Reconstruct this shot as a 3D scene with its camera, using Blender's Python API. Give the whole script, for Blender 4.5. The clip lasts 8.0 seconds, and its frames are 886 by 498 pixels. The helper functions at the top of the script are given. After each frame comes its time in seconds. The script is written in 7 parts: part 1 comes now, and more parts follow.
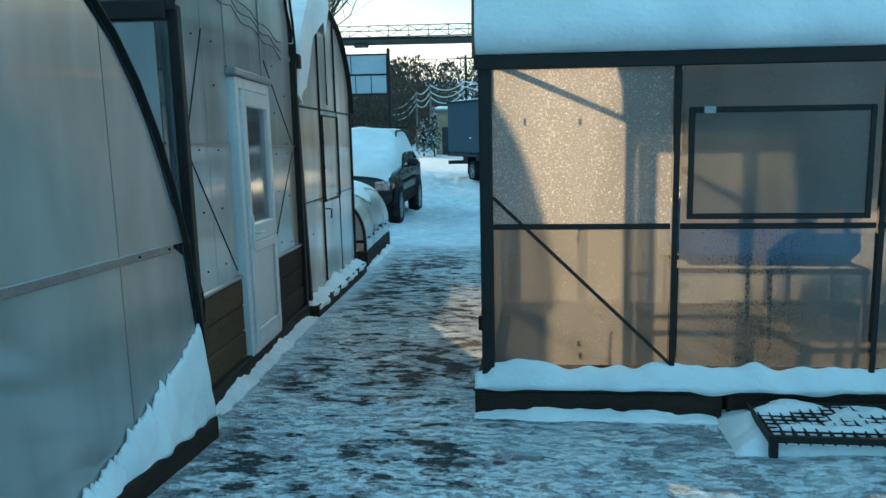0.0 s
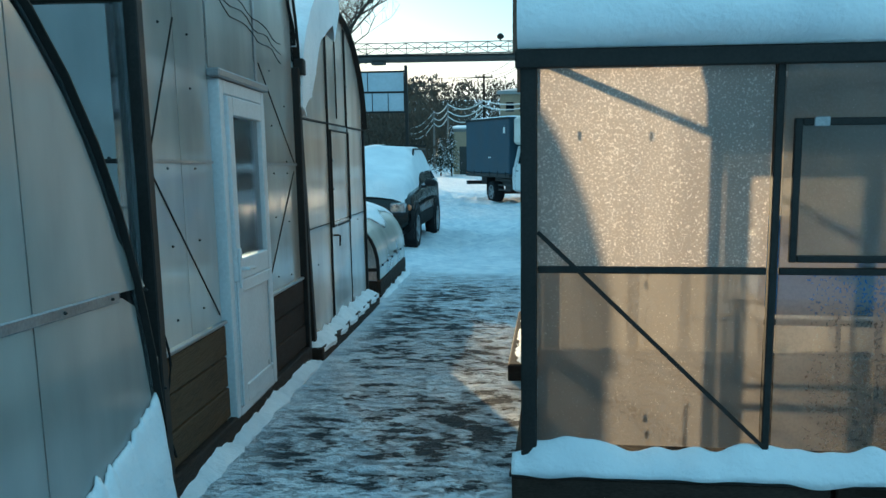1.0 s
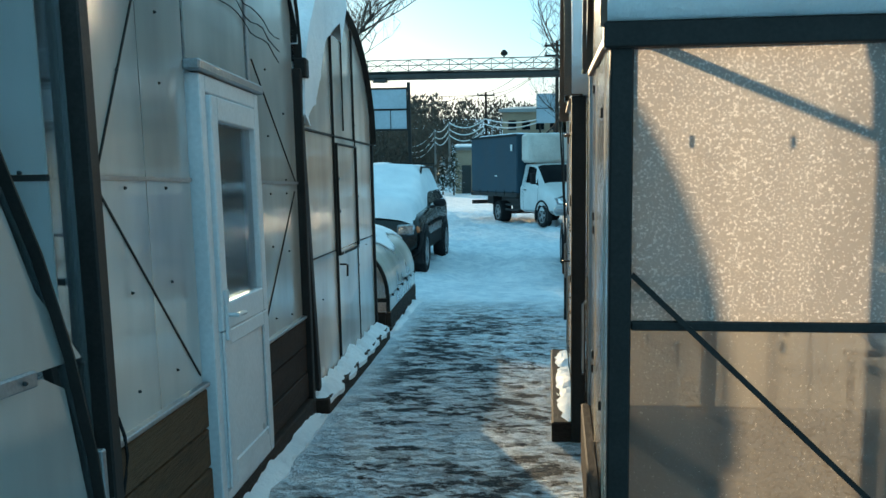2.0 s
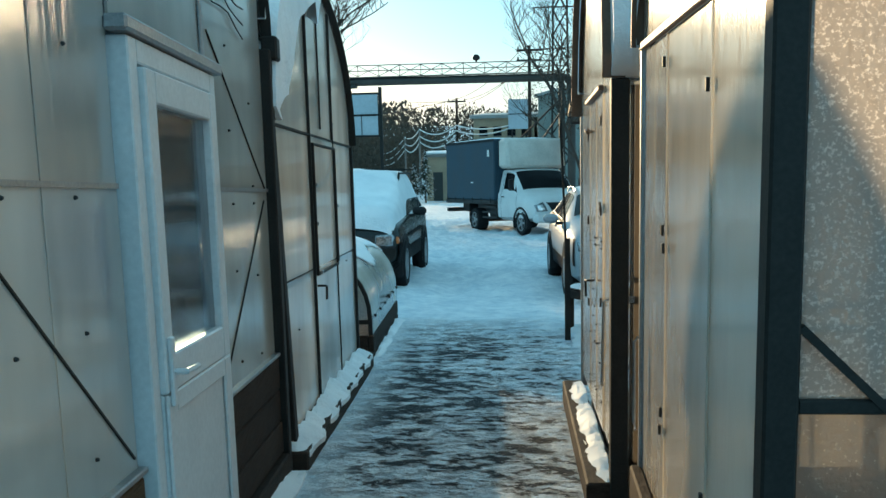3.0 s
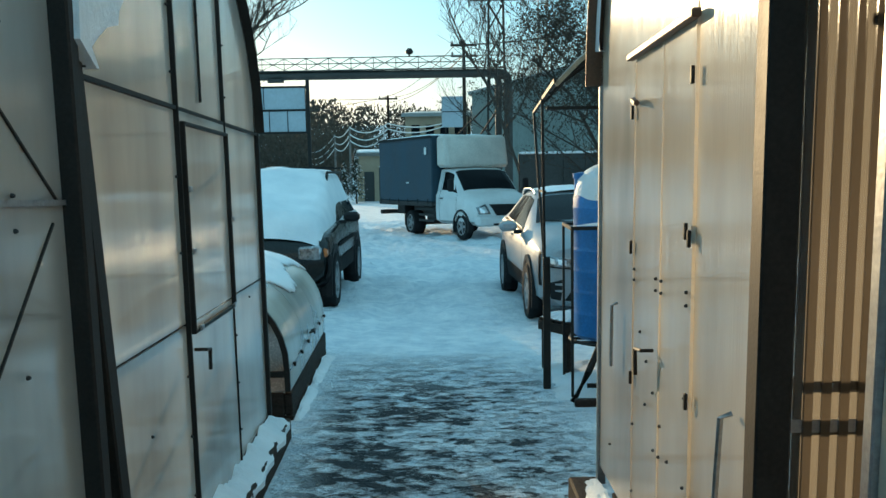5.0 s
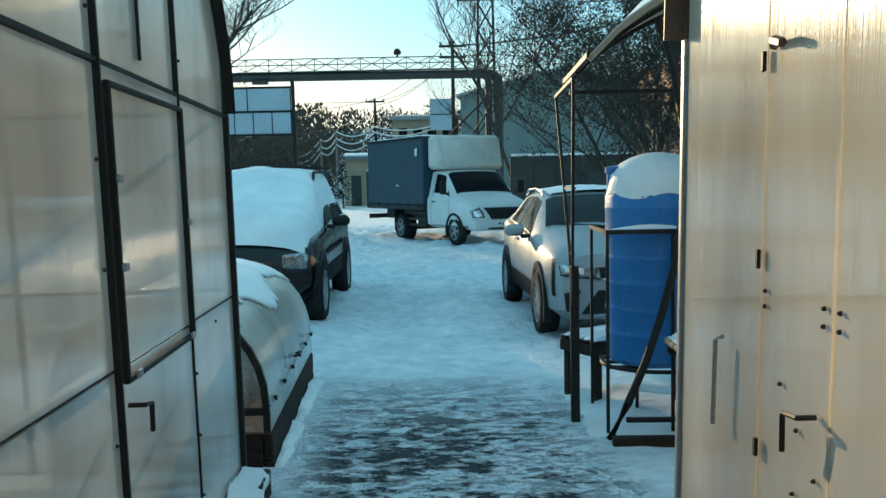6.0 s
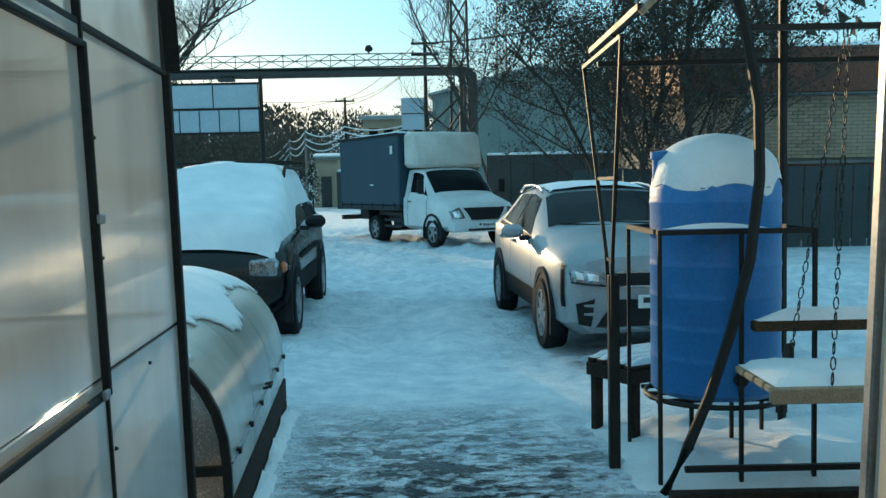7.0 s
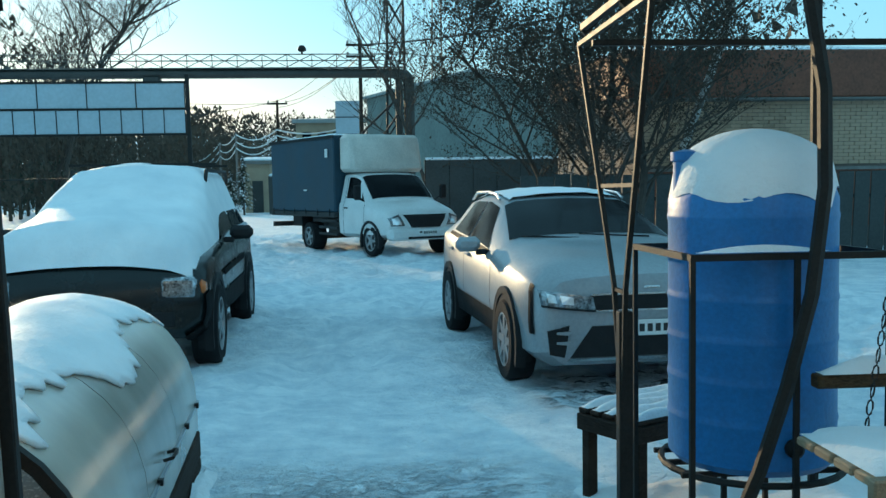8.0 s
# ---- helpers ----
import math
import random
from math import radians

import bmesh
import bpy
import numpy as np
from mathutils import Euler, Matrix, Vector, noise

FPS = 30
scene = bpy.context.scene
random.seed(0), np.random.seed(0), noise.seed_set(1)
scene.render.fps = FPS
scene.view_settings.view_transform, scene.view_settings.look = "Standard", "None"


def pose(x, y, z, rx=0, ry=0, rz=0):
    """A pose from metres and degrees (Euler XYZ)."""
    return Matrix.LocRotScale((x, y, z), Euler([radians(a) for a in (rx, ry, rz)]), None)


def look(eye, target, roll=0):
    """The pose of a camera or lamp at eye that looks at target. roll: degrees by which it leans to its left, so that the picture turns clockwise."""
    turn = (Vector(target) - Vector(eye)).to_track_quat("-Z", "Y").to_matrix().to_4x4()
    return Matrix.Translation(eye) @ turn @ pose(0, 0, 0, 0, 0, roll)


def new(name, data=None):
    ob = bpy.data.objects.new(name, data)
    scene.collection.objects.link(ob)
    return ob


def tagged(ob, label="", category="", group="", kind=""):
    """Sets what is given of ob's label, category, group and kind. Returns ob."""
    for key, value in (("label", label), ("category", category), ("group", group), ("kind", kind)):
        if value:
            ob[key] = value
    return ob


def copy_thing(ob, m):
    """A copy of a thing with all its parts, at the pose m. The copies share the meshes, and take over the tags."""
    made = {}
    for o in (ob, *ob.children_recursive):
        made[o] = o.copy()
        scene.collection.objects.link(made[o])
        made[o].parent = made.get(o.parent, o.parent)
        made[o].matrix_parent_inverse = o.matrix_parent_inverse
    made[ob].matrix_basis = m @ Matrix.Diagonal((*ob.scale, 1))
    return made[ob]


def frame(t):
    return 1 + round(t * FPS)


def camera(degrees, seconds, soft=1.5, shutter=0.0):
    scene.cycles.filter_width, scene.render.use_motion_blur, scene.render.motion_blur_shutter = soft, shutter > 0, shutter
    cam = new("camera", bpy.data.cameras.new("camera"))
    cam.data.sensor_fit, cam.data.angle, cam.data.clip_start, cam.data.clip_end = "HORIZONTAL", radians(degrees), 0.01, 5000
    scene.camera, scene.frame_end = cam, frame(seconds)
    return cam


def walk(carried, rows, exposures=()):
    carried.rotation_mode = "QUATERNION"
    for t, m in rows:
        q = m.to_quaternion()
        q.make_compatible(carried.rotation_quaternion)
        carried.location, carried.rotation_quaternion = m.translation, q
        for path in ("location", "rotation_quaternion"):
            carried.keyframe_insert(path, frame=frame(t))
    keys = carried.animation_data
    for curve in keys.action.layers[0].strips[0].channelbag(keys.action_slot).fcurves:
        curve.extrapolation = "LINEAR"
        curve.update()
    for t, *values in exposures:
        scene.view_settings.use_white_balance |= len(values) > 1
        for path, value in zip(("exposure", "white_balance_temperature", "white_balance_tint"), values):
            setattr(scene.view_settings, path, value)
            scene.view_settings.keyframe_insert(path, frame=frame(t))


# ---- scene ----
cam = camera(50.6, 8.0)
METRES, EYE, TILT, LEAN, TURN = 9.012, 1.55, 0.0, 0.0, 7.9
ROWS = [
    (0.0, 0.0, 0.0, 0.0, -0.27, -11.39, 1.32),
    (0.5, -0.0069, 0.0578, -0.0039, 0.31, -10.82, 1.02),
    (1.0, -0.0065, 0.1202, -0.0106, 0.77, -10.19, 0.97),
    (1.5, -0.0148, 0.181, -0.0158, 1.01, -9.52, 1.01),
    (3.0, -0.0487, 0.3559, -0.0321, -1.19, -8.62, 1.41),
    (3.5, -0.0526, 0.4175, -0.0358, -2.65, -8.63, 1.28),
    (4.0, -0.0602, 0.4775, -0.04, -4.2, -8.69, 1.17),
    (4.5, -0.0562, 0.5399, -0.0445, -5.03, -8.82, 1.07),
    (6.0, -0.0579, 0.7247, -0.0657, -6.27, -8.46, 1.14),
    (6.5, -0.0616, 0.7904, -0.0757, -7.15, -8.48, 1.29),
    (7.0, -0.0649, 0.8593, -0.0826, -8.15, -8.4, 1.15),
    (7.5, -0.0637, 0.9247, -0.0898, -9.87, -8.27, 0.95),
    (8.0, -0.0584, 0.9893, -0.0913, -12.16, -8.14, 0.54),
]
walk(cam, [(t, pose(0, 0, EYE, TILT, LEAN, TURN) @ pose(METRES * x, METRES * y, METRES * z, 90 + pitch, roll, yaw)) for t, x, y, z, yaw, pitch, roll in ROWS], [(0.0, 1.15, 6150, 4.0), (1.5, 1.15, 6150, 4.0), (3.5, 1.1, 6700, 4.0), (6.5, 1.0, 6650, 4.0), (8.0, 0.98, 6300, 3.0)])
from mathutils.bvhtree import BVHTree

# ---------------------------------------------------------------- light
WORLD = bpy.data.worlds.new("winter_sky")
scene.world = WORLD
WORLD.use_nodes = True
SUN_EL, SUN_AZ = 6.7, -22.5          # degrees; azimuth from +y towards +x
sky = WORLD.node_tree.nodes.new("ShaderNodeTexSky")
sky.sky_type = "NISHITA"
sky.sun_disc = False
sky.sun_elevation = radians(SUN_EL)
sky.sun_rotation = radians(SUN_AZ)
sky.air_density, sky.dust_density, sky.ozone_density = 1.0, 0.45, 4.0
back = WORLD.node_tree.nodes["Background"]
back.inputs["Strength"].default_value = 0.065
haze = WORLD.node_tree.nodes.new("ShaderNodeMix")      # thin even haze over the whole dome
haze.data_type, haze.blend_type = "RGBA", "ADD"
haze.inputs[0].default_value = 1.0
haze.inputs[7].default_value = (2.1, 4.8, 6.3, 1)
dim = WORLD.node_tree.nodes.new("ShaderNodeMix")       # the low sun stands behind thin cloud
dim.data_type, dim.blend_type = "RGBA", "MULTIPLY"
dim.inputs[0].default_value = 1.0
dim.inputs[7].default_value = (0.52, 0.52, 0.52, 1)
WORLD.node_tree.links.new(sky.outputs[0], dim.inputs[6])
WORLD.node_tree.links.new(dim.outputs[2], haze.inputs[6])
WORLD.node_tree.links.new(haze.outputs[2], back.inputs["Color"])
sun = new("sun", bpy.data.lights.new("sun", "SUN"))
sun.data.energy, sun.data.angle, sun.data.color = 2.6, radians(0.6), (1.0, 0.72, 0.42)
sun_way = Vector((math.sin(radians(SUN_AZ)) * math.cos(radians(SUN_EL)), math.cos(radians(SUN_AZ)) * math.cos(radians(SUN_EL)), math.sin(radians(SUN_EL))))
sun.matrix_world = look(sun_way * 50, (0, 0, 0))


# ---------------------------------------------------------------- materials
def material(name, colour, rough=0.6, metal=0.0, spread=0.15, scale=6.0, fine=60.0, bump=0.1, stretch=(1, 1, 1), spec=0.5, rand=0.0, second=None):
    """A surface with colour variation at two scales, a fine relief, and a shade that differs from object to object."""
    m = bpy.data.materials.new(name)
    m.use_nodes = True
    nt, n = m.node_tree, m.node_tree.nodes
    b = n["Principled BSDF"]
    geo = n.new("ShaderNodeNewGeometry")
    mp = n.new("ShaderNodeMapping")
    mp.inputs["Scale"].default_value = stretch
    nt.links.new(geo.outputs["Position"], mp.inputs["Vector"])
    big, small = n.new("ShaderNodeTexNoise"), n.new("ShaderNodeTexNoise")
    for t, s in ((big, scale), (small, fine)):
        t.inputs["Scale"].default_value = s
        t.inputs["Detail"].default_value = 5
        nt.links.new(mp.outputs[0], t.inputs["Vector"])
    add = n.new("ShaderNodeMath")
    add.operation = "ADD"
    nt.links.new(big.outputs[0], add.inputs[0])
    nt.links.new(small.outputs[0], add.inputs[1])
    top = add
    if rand:
        info = n.new("ShaderNodeObjectInfo")
        mul = n.new("ShaderNodeMath")
        mul.operation = "MULTIPLY_ADD"
        mul.inputs[1].default_value = rand
        nt.links.new(info.outputs["Random"], mul.inputs[0])
        nt.links.new(add.outputs[0], mul.inputs[2])
        top = mul
    ramp = n.new("ShaderNodeValToRGB")
    lo = second or [c * (1 - spread) for c in colour]
    hi = [min(1, c * (1 + spread)) for c in colour]
    ramp.color_ramp.elements[0].position, ramp.color_ramp.elements[1].position = 0.35, 0.65
    ramp.color_ramp.elements[0].color, ramp.color_ramp.elements[1].color = (*lo, 1), (*hi, 1)
    half = n.new("ShaderNodeMath")
    half.operation = "MULTIPLY"
    half.inputs[1].default_value = 0.5
    nt.links.new(top.outputs[0], half.inputs[0])
    nt.links.new(half.outputs[0], ramp.inputs[0])
    nt.links.new(ramp.outputs[0], b.inputs["Base Color"])
    rr = n.new("ShaderNodeMath")
    rr.operation = "MULTIPLY_ADD"
    rr.inputs[1].default_value, rr.inputs[2].default_value = 0.2, rough - 0.1
    nt.links.new(big.outputs[0], rr.inputs[0])
    nt.links.new(rr.outputs[0], b.inputs["Roughness"])
    b.inputs["Metallic"].default_value = metal
    b.inputs["Specular IOR Level"].default_value = spec
    if bump:
        bp = n.new("ShaderNodeBump")
        bp.inputs["Strength"].default_value, bp.inputs["Distance"].default_value = bump, 0.02
        nt.links.new(add.outputs[0], bp.inputs["Height"])
        nt.links.new(bp.outputs[0], b.inputs["Normal"])
    return m


def sheet(name, tint, clear, gloss=0.16, frost=0.0, shine=0.9, face=0.6, blur=0.0, flute=0.35, ior=2.2, beads=None):
    """Twin-wall polycarbonate: scatters light through, shows a little of what lies behind, and mirrors at a low angle."""
    m = bpy.data.materials.new(name)
    m.use_nodes = True
    nt, n = m.node_tree, m.node_tree.nodes
    out = n["Material Output"]
    n.remove(n["Principled BSDF"])
    geo = n.new("ShaderNodeNewGeometry")
    noise_a, noise_b = n.new("ShaderNodeTexNoise"), n.new("ShaderNodeTexNoise")
    mp = n.new("ShaderNodeMapping")
    mp.inputs["Scale"].default_value = (1, 1, 0.35)
    nt.links.new(geo.outputs["Position"], mp.inputs["Vector"])
    noise_a.inputs["Scale"].default_value, noise_b.inputs["Scale"].default_value = 1.3, 85.0
    noise_a.inputs["Detail"].default_value, noise_b.inputs["Detail"].default_value = 5, 3
    nt.links.new(mp.outputs[0], noise_a.inputs["Vector"])
    nt.links.new(geo.outputs["Position"], noise_b.inputs["Vector"])
    ramp = n.new("ShaderNodeValToRGB")
    ramp.color_ramp.elements[0].position, ramp.color_ramp.elements[1].position = 0.34, 0.66
    ramp.color_ramp.elements[0].color = (*[c * 0.52 for c in tint], 1)
    ramp.color_ramp.elements[1].color = (*tint, 1)
    nt.links.new(noise_a.outputs[0], ramp.inputs[0])
    trans, diff, mixd = n.new("ShaderNodeBsdfTranslucent"), n.new("ShaderNodeBsdfDiffuse"), n.new("ShaderNodeMixShader")
    body = ramp.outputs[0]
    if beads:
        # frozen drops, thicker in patches
        drop, spot, mixb = n.new("ShaderNodeTexNoise"), n.new("ShaderNodeValToRGB"), n.new("ShaderNodeMix")
        drop.inputs["Scale"].default_value, drop.inputs["Detail"].default_value, drop.inputs["Roughness"].default_value = 115.0, 4, 0.65
        nt.links.new(geo.outputs["Position"], drop.inputs["Vector"])
        sumb = n.new("ShaderNodeMath")
        sumb.operation = "MULTIPLY_ADD"
        sumb.inputs[1].default_value = 0.25
        nt.links.new(noise_a.outputs[0], sumb.inputs[0])
        nt.links.new(drop.outputs[0], sumb.inputs[2])
        spot.color_ramp.elements[0].position, spot.color_ramp.elements[1].position = 0.70 - beads, 0.80 - beads
        nt.links.new(sumb.outputs[0], spot.inputs[0])
        mixb.data_type = "RGBA"
        nt.links.new(spot.outputs[0], mixb.inputs[0])
        nt.links.new(body, mixb.inputs[6])
        mixb.inputs[7].default_value = (0.98, 0.90, 0.84, 1)
        body = mixb.outputs[2]
    nt.links.new(body, trans.inputs["Color"])
    nt.links.new(body, diff.inputs["Color"])
    mixd.inputs[0].default_value = face
    nt.links.new(trans.outputs[0], mixd.inputs[1])
    nt.links.new(diff.outputs[0], mixd.inputs[2])
    see, mixs = n.new("ShaderNodeBsdfTransparent"), n.new("ShaderNodeMixShader")
    see.inputs["Color"].default_value = (0.86, 0.9, 0.92, 1)
    mixs.inputs[0].default_value = clear
    if frost:
        # beads of frozen water catch the light
        fr = n.new("ShaderNodeValToRGB")
        fr.color_ramp.elements[0].position, fr.color_ramp.elements[1].position = 0.45, 0.62
        fr.color_ramp.elements[0].color = (clear, clear, clear, 1)
        fr.color_ramp.elements[1].color = (clear + frost, clear + frost, clear + frost, 1)
        nt.links.new(noise_b.outputs[0], fr.inputs[0])
        nt.links.new(fr.outputs[0], mixs.inputs[0])
    nt.links.new(mixd.outputs[0], mixs.inputs[1])
    if blur:
        # thick frost blurs what lies behind
        rf, mixr = n.new("ShaderNodeBsdfRefraction"), n.new("ShaderNodeMixShader")
        rf.inputs["Roughness"].default_value, rf.inputs["IOR"].default_value = 0.42, 1.08
        rf.inputs["Color"].default_value = (0.97, 0.95, 0.92, 1)
        mixr.inputs[0].default_value = blur
        nt.links.new(see.outputs[0], mixr.inputs[1])
        nt.links.new(rf.outputs[0], mixr.inputs[2])
        nt.links.new(mixr.outputs[0], mixs.inputs[2])
        rf_bump = n.new("ShaderNodeBump")
        rf_bump.inputs["Strength"].default_value, rf_bump.inputs["Distance"].default_value = 0.6, 0.01
        nt.links.new(noise_b.outputs[0], rf_bump.inputs["Height"])
        nt.links.new(rf_bump.outputs[0], rf.inputs["Normal"])
    else:
        nt.links.new(see.outputs[0], mixs.inputs[2])
    gl, mixg, fres, mul = n.new("ShaderNodeBsdfGlossy"), n.new("ShaderNodeMixShader"), n.new("ShaderNodeFresnel"), n.new("ShaderNodeMath")
    gl.inputs["Roughness"].default_value = gloss
    gl.inputs["Color"].default_value = (0.95, 0.97, 1, 1)
    fres.inputs["IOR"].default_value = ior
    mul.operation = "MULTIPLY"
    mul.inputs[1].default_value = shine
    nt.links.new(fres.outputs[0], mul.inputs[0])
    nt.links.new(mul.outputs[0], mixg.inputs[0])
    nt.links.new(mixs.outputs[0], mixg.inputs[1])
    nt.links.new(gl.outputs[0], mixg.inputs[2])
    bp = n.new("ShaderNodeBump")
    bp.inputs["Strength"].default_value, bp.inputs["Distance"].default_value = 0.3, 0.02
    nt.links.new(noise_a.outputs[0], bp.inputs["Height"])
    # the upright channels of the sheet spread its reflections sideways
    mpf, nf, bpf = n.new("ShaderNodeMapping"), n.new("ShaderNodeTexNoise"), n.new("ShaderNodeBump")
    mpf.inputs["Scale"].default_value = (1, 1, 0.006)
    nf.inputs["Scale"].default_value, nf.inputs["Detail"].default_value = 130.0, 1
    nt.links.new(geo.outputs["Position"], mpf.inputs["Vector"])
    nt.links.new(mpf.outputs[0], nf.inputs["Vector"])
    bpf.inputs["Strength"].default_value, bpf.inputs["Distance"].default_value = flute, 0.003
    nt.links.new(nf.outputs[0], bpf.inputs["Height"])
    nt.links.new(bp.outputs[0], bpf.inputs["Normal"])
    bp2 = n.new("ShaderNodeBump")
    bp2.inputs["Strength"].default_value, bp2.inputs["Distance"].default_value = 0.05 + 0.4 * frost, 0.004
    nt.links.new(noise_b.outputs[0], bp2.inputs["Height"])
    nt.links.new(bpf.outputs[0], bp2.inputs["Normal"])
    nt.links.new(bp2.outputs[0], gl.inputs["Normal"])
    nt.links.new(mixg.outputs[0], out.inputs["Surface"])
    return m


def snow_surface(name, dirty):
    """Snow; on the ground it is worn through to wet dark paving in long streaks where people walk."""
    m = bpy.data.materials.new(name)
    m.use_nodes = True
    nt, n = m.node_tree, m.node_tree.nodes
    b = n["Principled BSDF"]
    geo = n.new("ShaderNodeNewGeometry")
    def noise_at(scale, stretch=(1, 1, 1), detail=5, rough=0.55):
        mp, t = n.new("ShaderNodeMapping"), n.new("ShaderNodeTexNoise")
        mp.inputs["Scale"].default_value = stretch
        t.inputs["Scale"].default_value, t.inputs["Detail"].default_value, t.inputs["Roughness"].default_value = scale, detail, rough
        nt.links.new(geo.outputs["Position"], mp.inputs["Vector"])
        nt.links.new(mp.outputs[0], t.inputs["Vector"])
        return t.outputs[0]
    def calc(op, a, c, d=None):
        k = n.new("ShaderNodeMath")
        k.operation = op
        for i, v in enumerate((a, c, d)):
            if v is None:
                continue
            if isinstance(v, (int, float)):
                k.inputs[i].default_value = v
            else:
                nt.links.new(v, k.inputs[i])
        return k.outputs[0]
    def span(v, a, c, lo=0.0, hi=1.0):
        k = n.new("ShaderNodeMapRange")
        k.interpolation_type = "SMOOTHSTEP"
        for i, x in enumerate((a, c, lo, hi)):
            k.inputs[i + 1].default_value = x
        nt.links.new(v, k.inputs[0])
        return k.outputs[0]
    coarse, fine = noise_at(2.2), noise_at(38.0)
    tone = n.new("ShaderNodeValToRGB")
    tone.color_ramp.elements[0].position, tone.color_ramp.elements[1].position = 0.3, 0.7
    tone.color_ramp.elements[0].color, tone.color_ramp.elements[1].color = (0.70, 0.73, 0.76, 1), (0.87, 0.88, 0.89, 1)
    if dirty:                           # trodden snow: packed grey and loose white
        tone.color_ramp.elements[0].position, tone.color_ramp.elements[1].position = 0.40, 0.60
        tone.color_ramp.elements[0].color = (0.60, 0.68, 0.75, 1)
        tone.color_ramp.elements[1].color = (0.87, 0.91, 0.94, 1)
        nt.links.new(calc("MULTIPLY_ADD", noise_at(5.0, (1, 1.2, 1), 8, 0.68), 0.6, calc("MULTIPLY", coarse, 0.4)), tone.inputs[0])
    else:
        nt.links.new(coarse, tone.inputs[0])
    colour, rough = tone.outputs[0], 0.55
    height = calc("ADD", calc("MULTIPLY_ADD", fine, 0.22, coarse), calc("MULTIPLY", noise_at(9.0, (1, 1, 1), 6, 0.65), 0.6))
    if dirty:
        sep = n.new("ShaderNodeSeparateXYZ")
        nt.links.new(geo.outputs["Position"], sep.inputs[0])
        side = calc("MULTIPLY_ADD", sep.outputs[1], 0.075, sep.outputs[0])      # follows the lane's slant
        lane = calc("MULTIPLY", span(side, -1.68, -1.3), span(side, 0.4, -0.1))
        lane = calc("MULTIPLY", lane, span(sep.outputs[1], 14.2, 11.8))
        wide = calc("MULTIPLY", span(side, -1.9, -1.3), span(side, 2.6, 1.2))
        wide = calc("MULTIPLY", wide, span(sep.outputs[1], 5.6, 4.6))
        lane = calc("MAXIMUM", lane, calc("MULTIPLY", wide, 0.55))
        ring = n.new("ShaderNodeVectorMath")
        ring.operation = "DISTANCE"
        ring.inputs[1].default_value = (0.15, 15.3, -1.3)
        nt.links.new(geo.outputs["Position"], ring.inputs[0])
        lane = calc("MAXIMUM", lane, span(ring.outputs["Value"], 0.95, 0.5))
        streak = noise_at(4.4, (1.0, 1.5, 1), 11, 0.72)
        patch = noise_at(0.8, (1, 0.8, 1), 2)
        worn = calc("ADD", streak, calc("MULTIPLY", calc("SUBTRACT", patch, 0.5), 0.3))
        worn = calc("MULTIPLY", span(worn, 0.52, 0.58), lane)
        scuff = calc("MULTIPLY", span(noise_at(11.0, (1.0, 1.7, 1), 8, 0.75), 0.50, 0.60), calc("MULTIPLY", lane, 0.34))
        worn = calc("MAXIMUM", worn, scuff)
        mix = n.new("ShaderNodeMix")
        mix.data_type = "RGBA"
        nt.links.new(worn, mix.inputs[0])
        nt.links.new(colour, mix.inputs[6])
        wet = n.new("ShaderNodeValToRGB")
        wet.color_ramp.elements[0].color, wet.color_ramp.elements[1].color = (0.022, 0.027, 0.031, 1), (0.085, 0.096, 0.105, 1)
        nt.links.new(noise_at(14.0, (1, 1.6, 1)), wet.inputs[0])
        nt.links.new(wet.outputs[0], mix.inputs[7])
        colour = mix.outputs[2]
        nt.links.new(calc("MULTIPLY_ADD", worn, 0.2, 0.6), b.inputs["Roughness"])
        height = calc("MULTIPLY_ADD", worn, -0.5, height)
    else:
        b.inputs["Roughness"].default_value = rough
    nt.links.new(colour, b.inputs["Base Color"])
    bp = n.new("ShaderNodeBump")
    bp.inputs["Strength"].default_value, bp.inputs["Distance"].default_value = 1.0 if dirty else 0.8, 0.10 if dirty else 0.03
    nt.links.new(height, bp.inputs["Height"])
    nt.links.new(bp.outputs[0], b.inputs["Normal"])
    b.inputs["Specular IOR Level"].default_value = 0.12
    return m


SNOW = snow_surface("snow", False)
SNOW_GROUND = snow_surface("trodden_snow", True)
POLY = sheet("polycarbonate", (0.90, 0.85, 0.78), 0.15, 0.03, 0.0, 0.9, 0.42, flute=0.14, ior=2.7)
POLY_CLEAR = sheet("clear_polycarbonate", (0.9, 0.9, 0.88), 0.8, 0.1, 0.0, 0.8, 0.2, ior=1.7)
POLY_FROST = sheet("frosted_polycarbonate", (0.57, 0.50, 0.45), 0.08, 0.25, 0.2, 0.5, 0.4, 0.4, ior=1.6, beads=0.02)
POLY_MIST = sheet("misted_polycarbonate", (0.42, 0.39, 0.36), 0.42, 0.25, 0.2, 0.5, 0.3, 0.35, ior=1.6, beads=-0.06)
POLY_DIM = sheet("misted_clear_polycarbonate", (0.50, 0.44, 0.39), 0.62, 0.2, 0.1, 0.5, 0.6, 0.15, ior=1.6)
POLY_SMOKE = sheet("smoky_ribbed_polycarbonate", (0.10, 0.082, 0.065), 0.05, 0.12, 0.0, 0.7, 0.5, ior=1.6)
POLY_SILVER = sheet("silvery_polycarbonate", (0.80, 0.72, 0.60), 0.15, 0.1, 0.0, 1.0, 0.8, flute=0.6)
GLASS = sheet("window_glass", (0.3, 0.33, 0.34), 0.72, 0.02, flute=0.0, ior=1.6)
STEEL_DARK = material("dark_painted_steel", (0.020, 0.018, 0.016), 0.6, 0.0, 0.3, 9, 90, 0.05, spec=0.25)
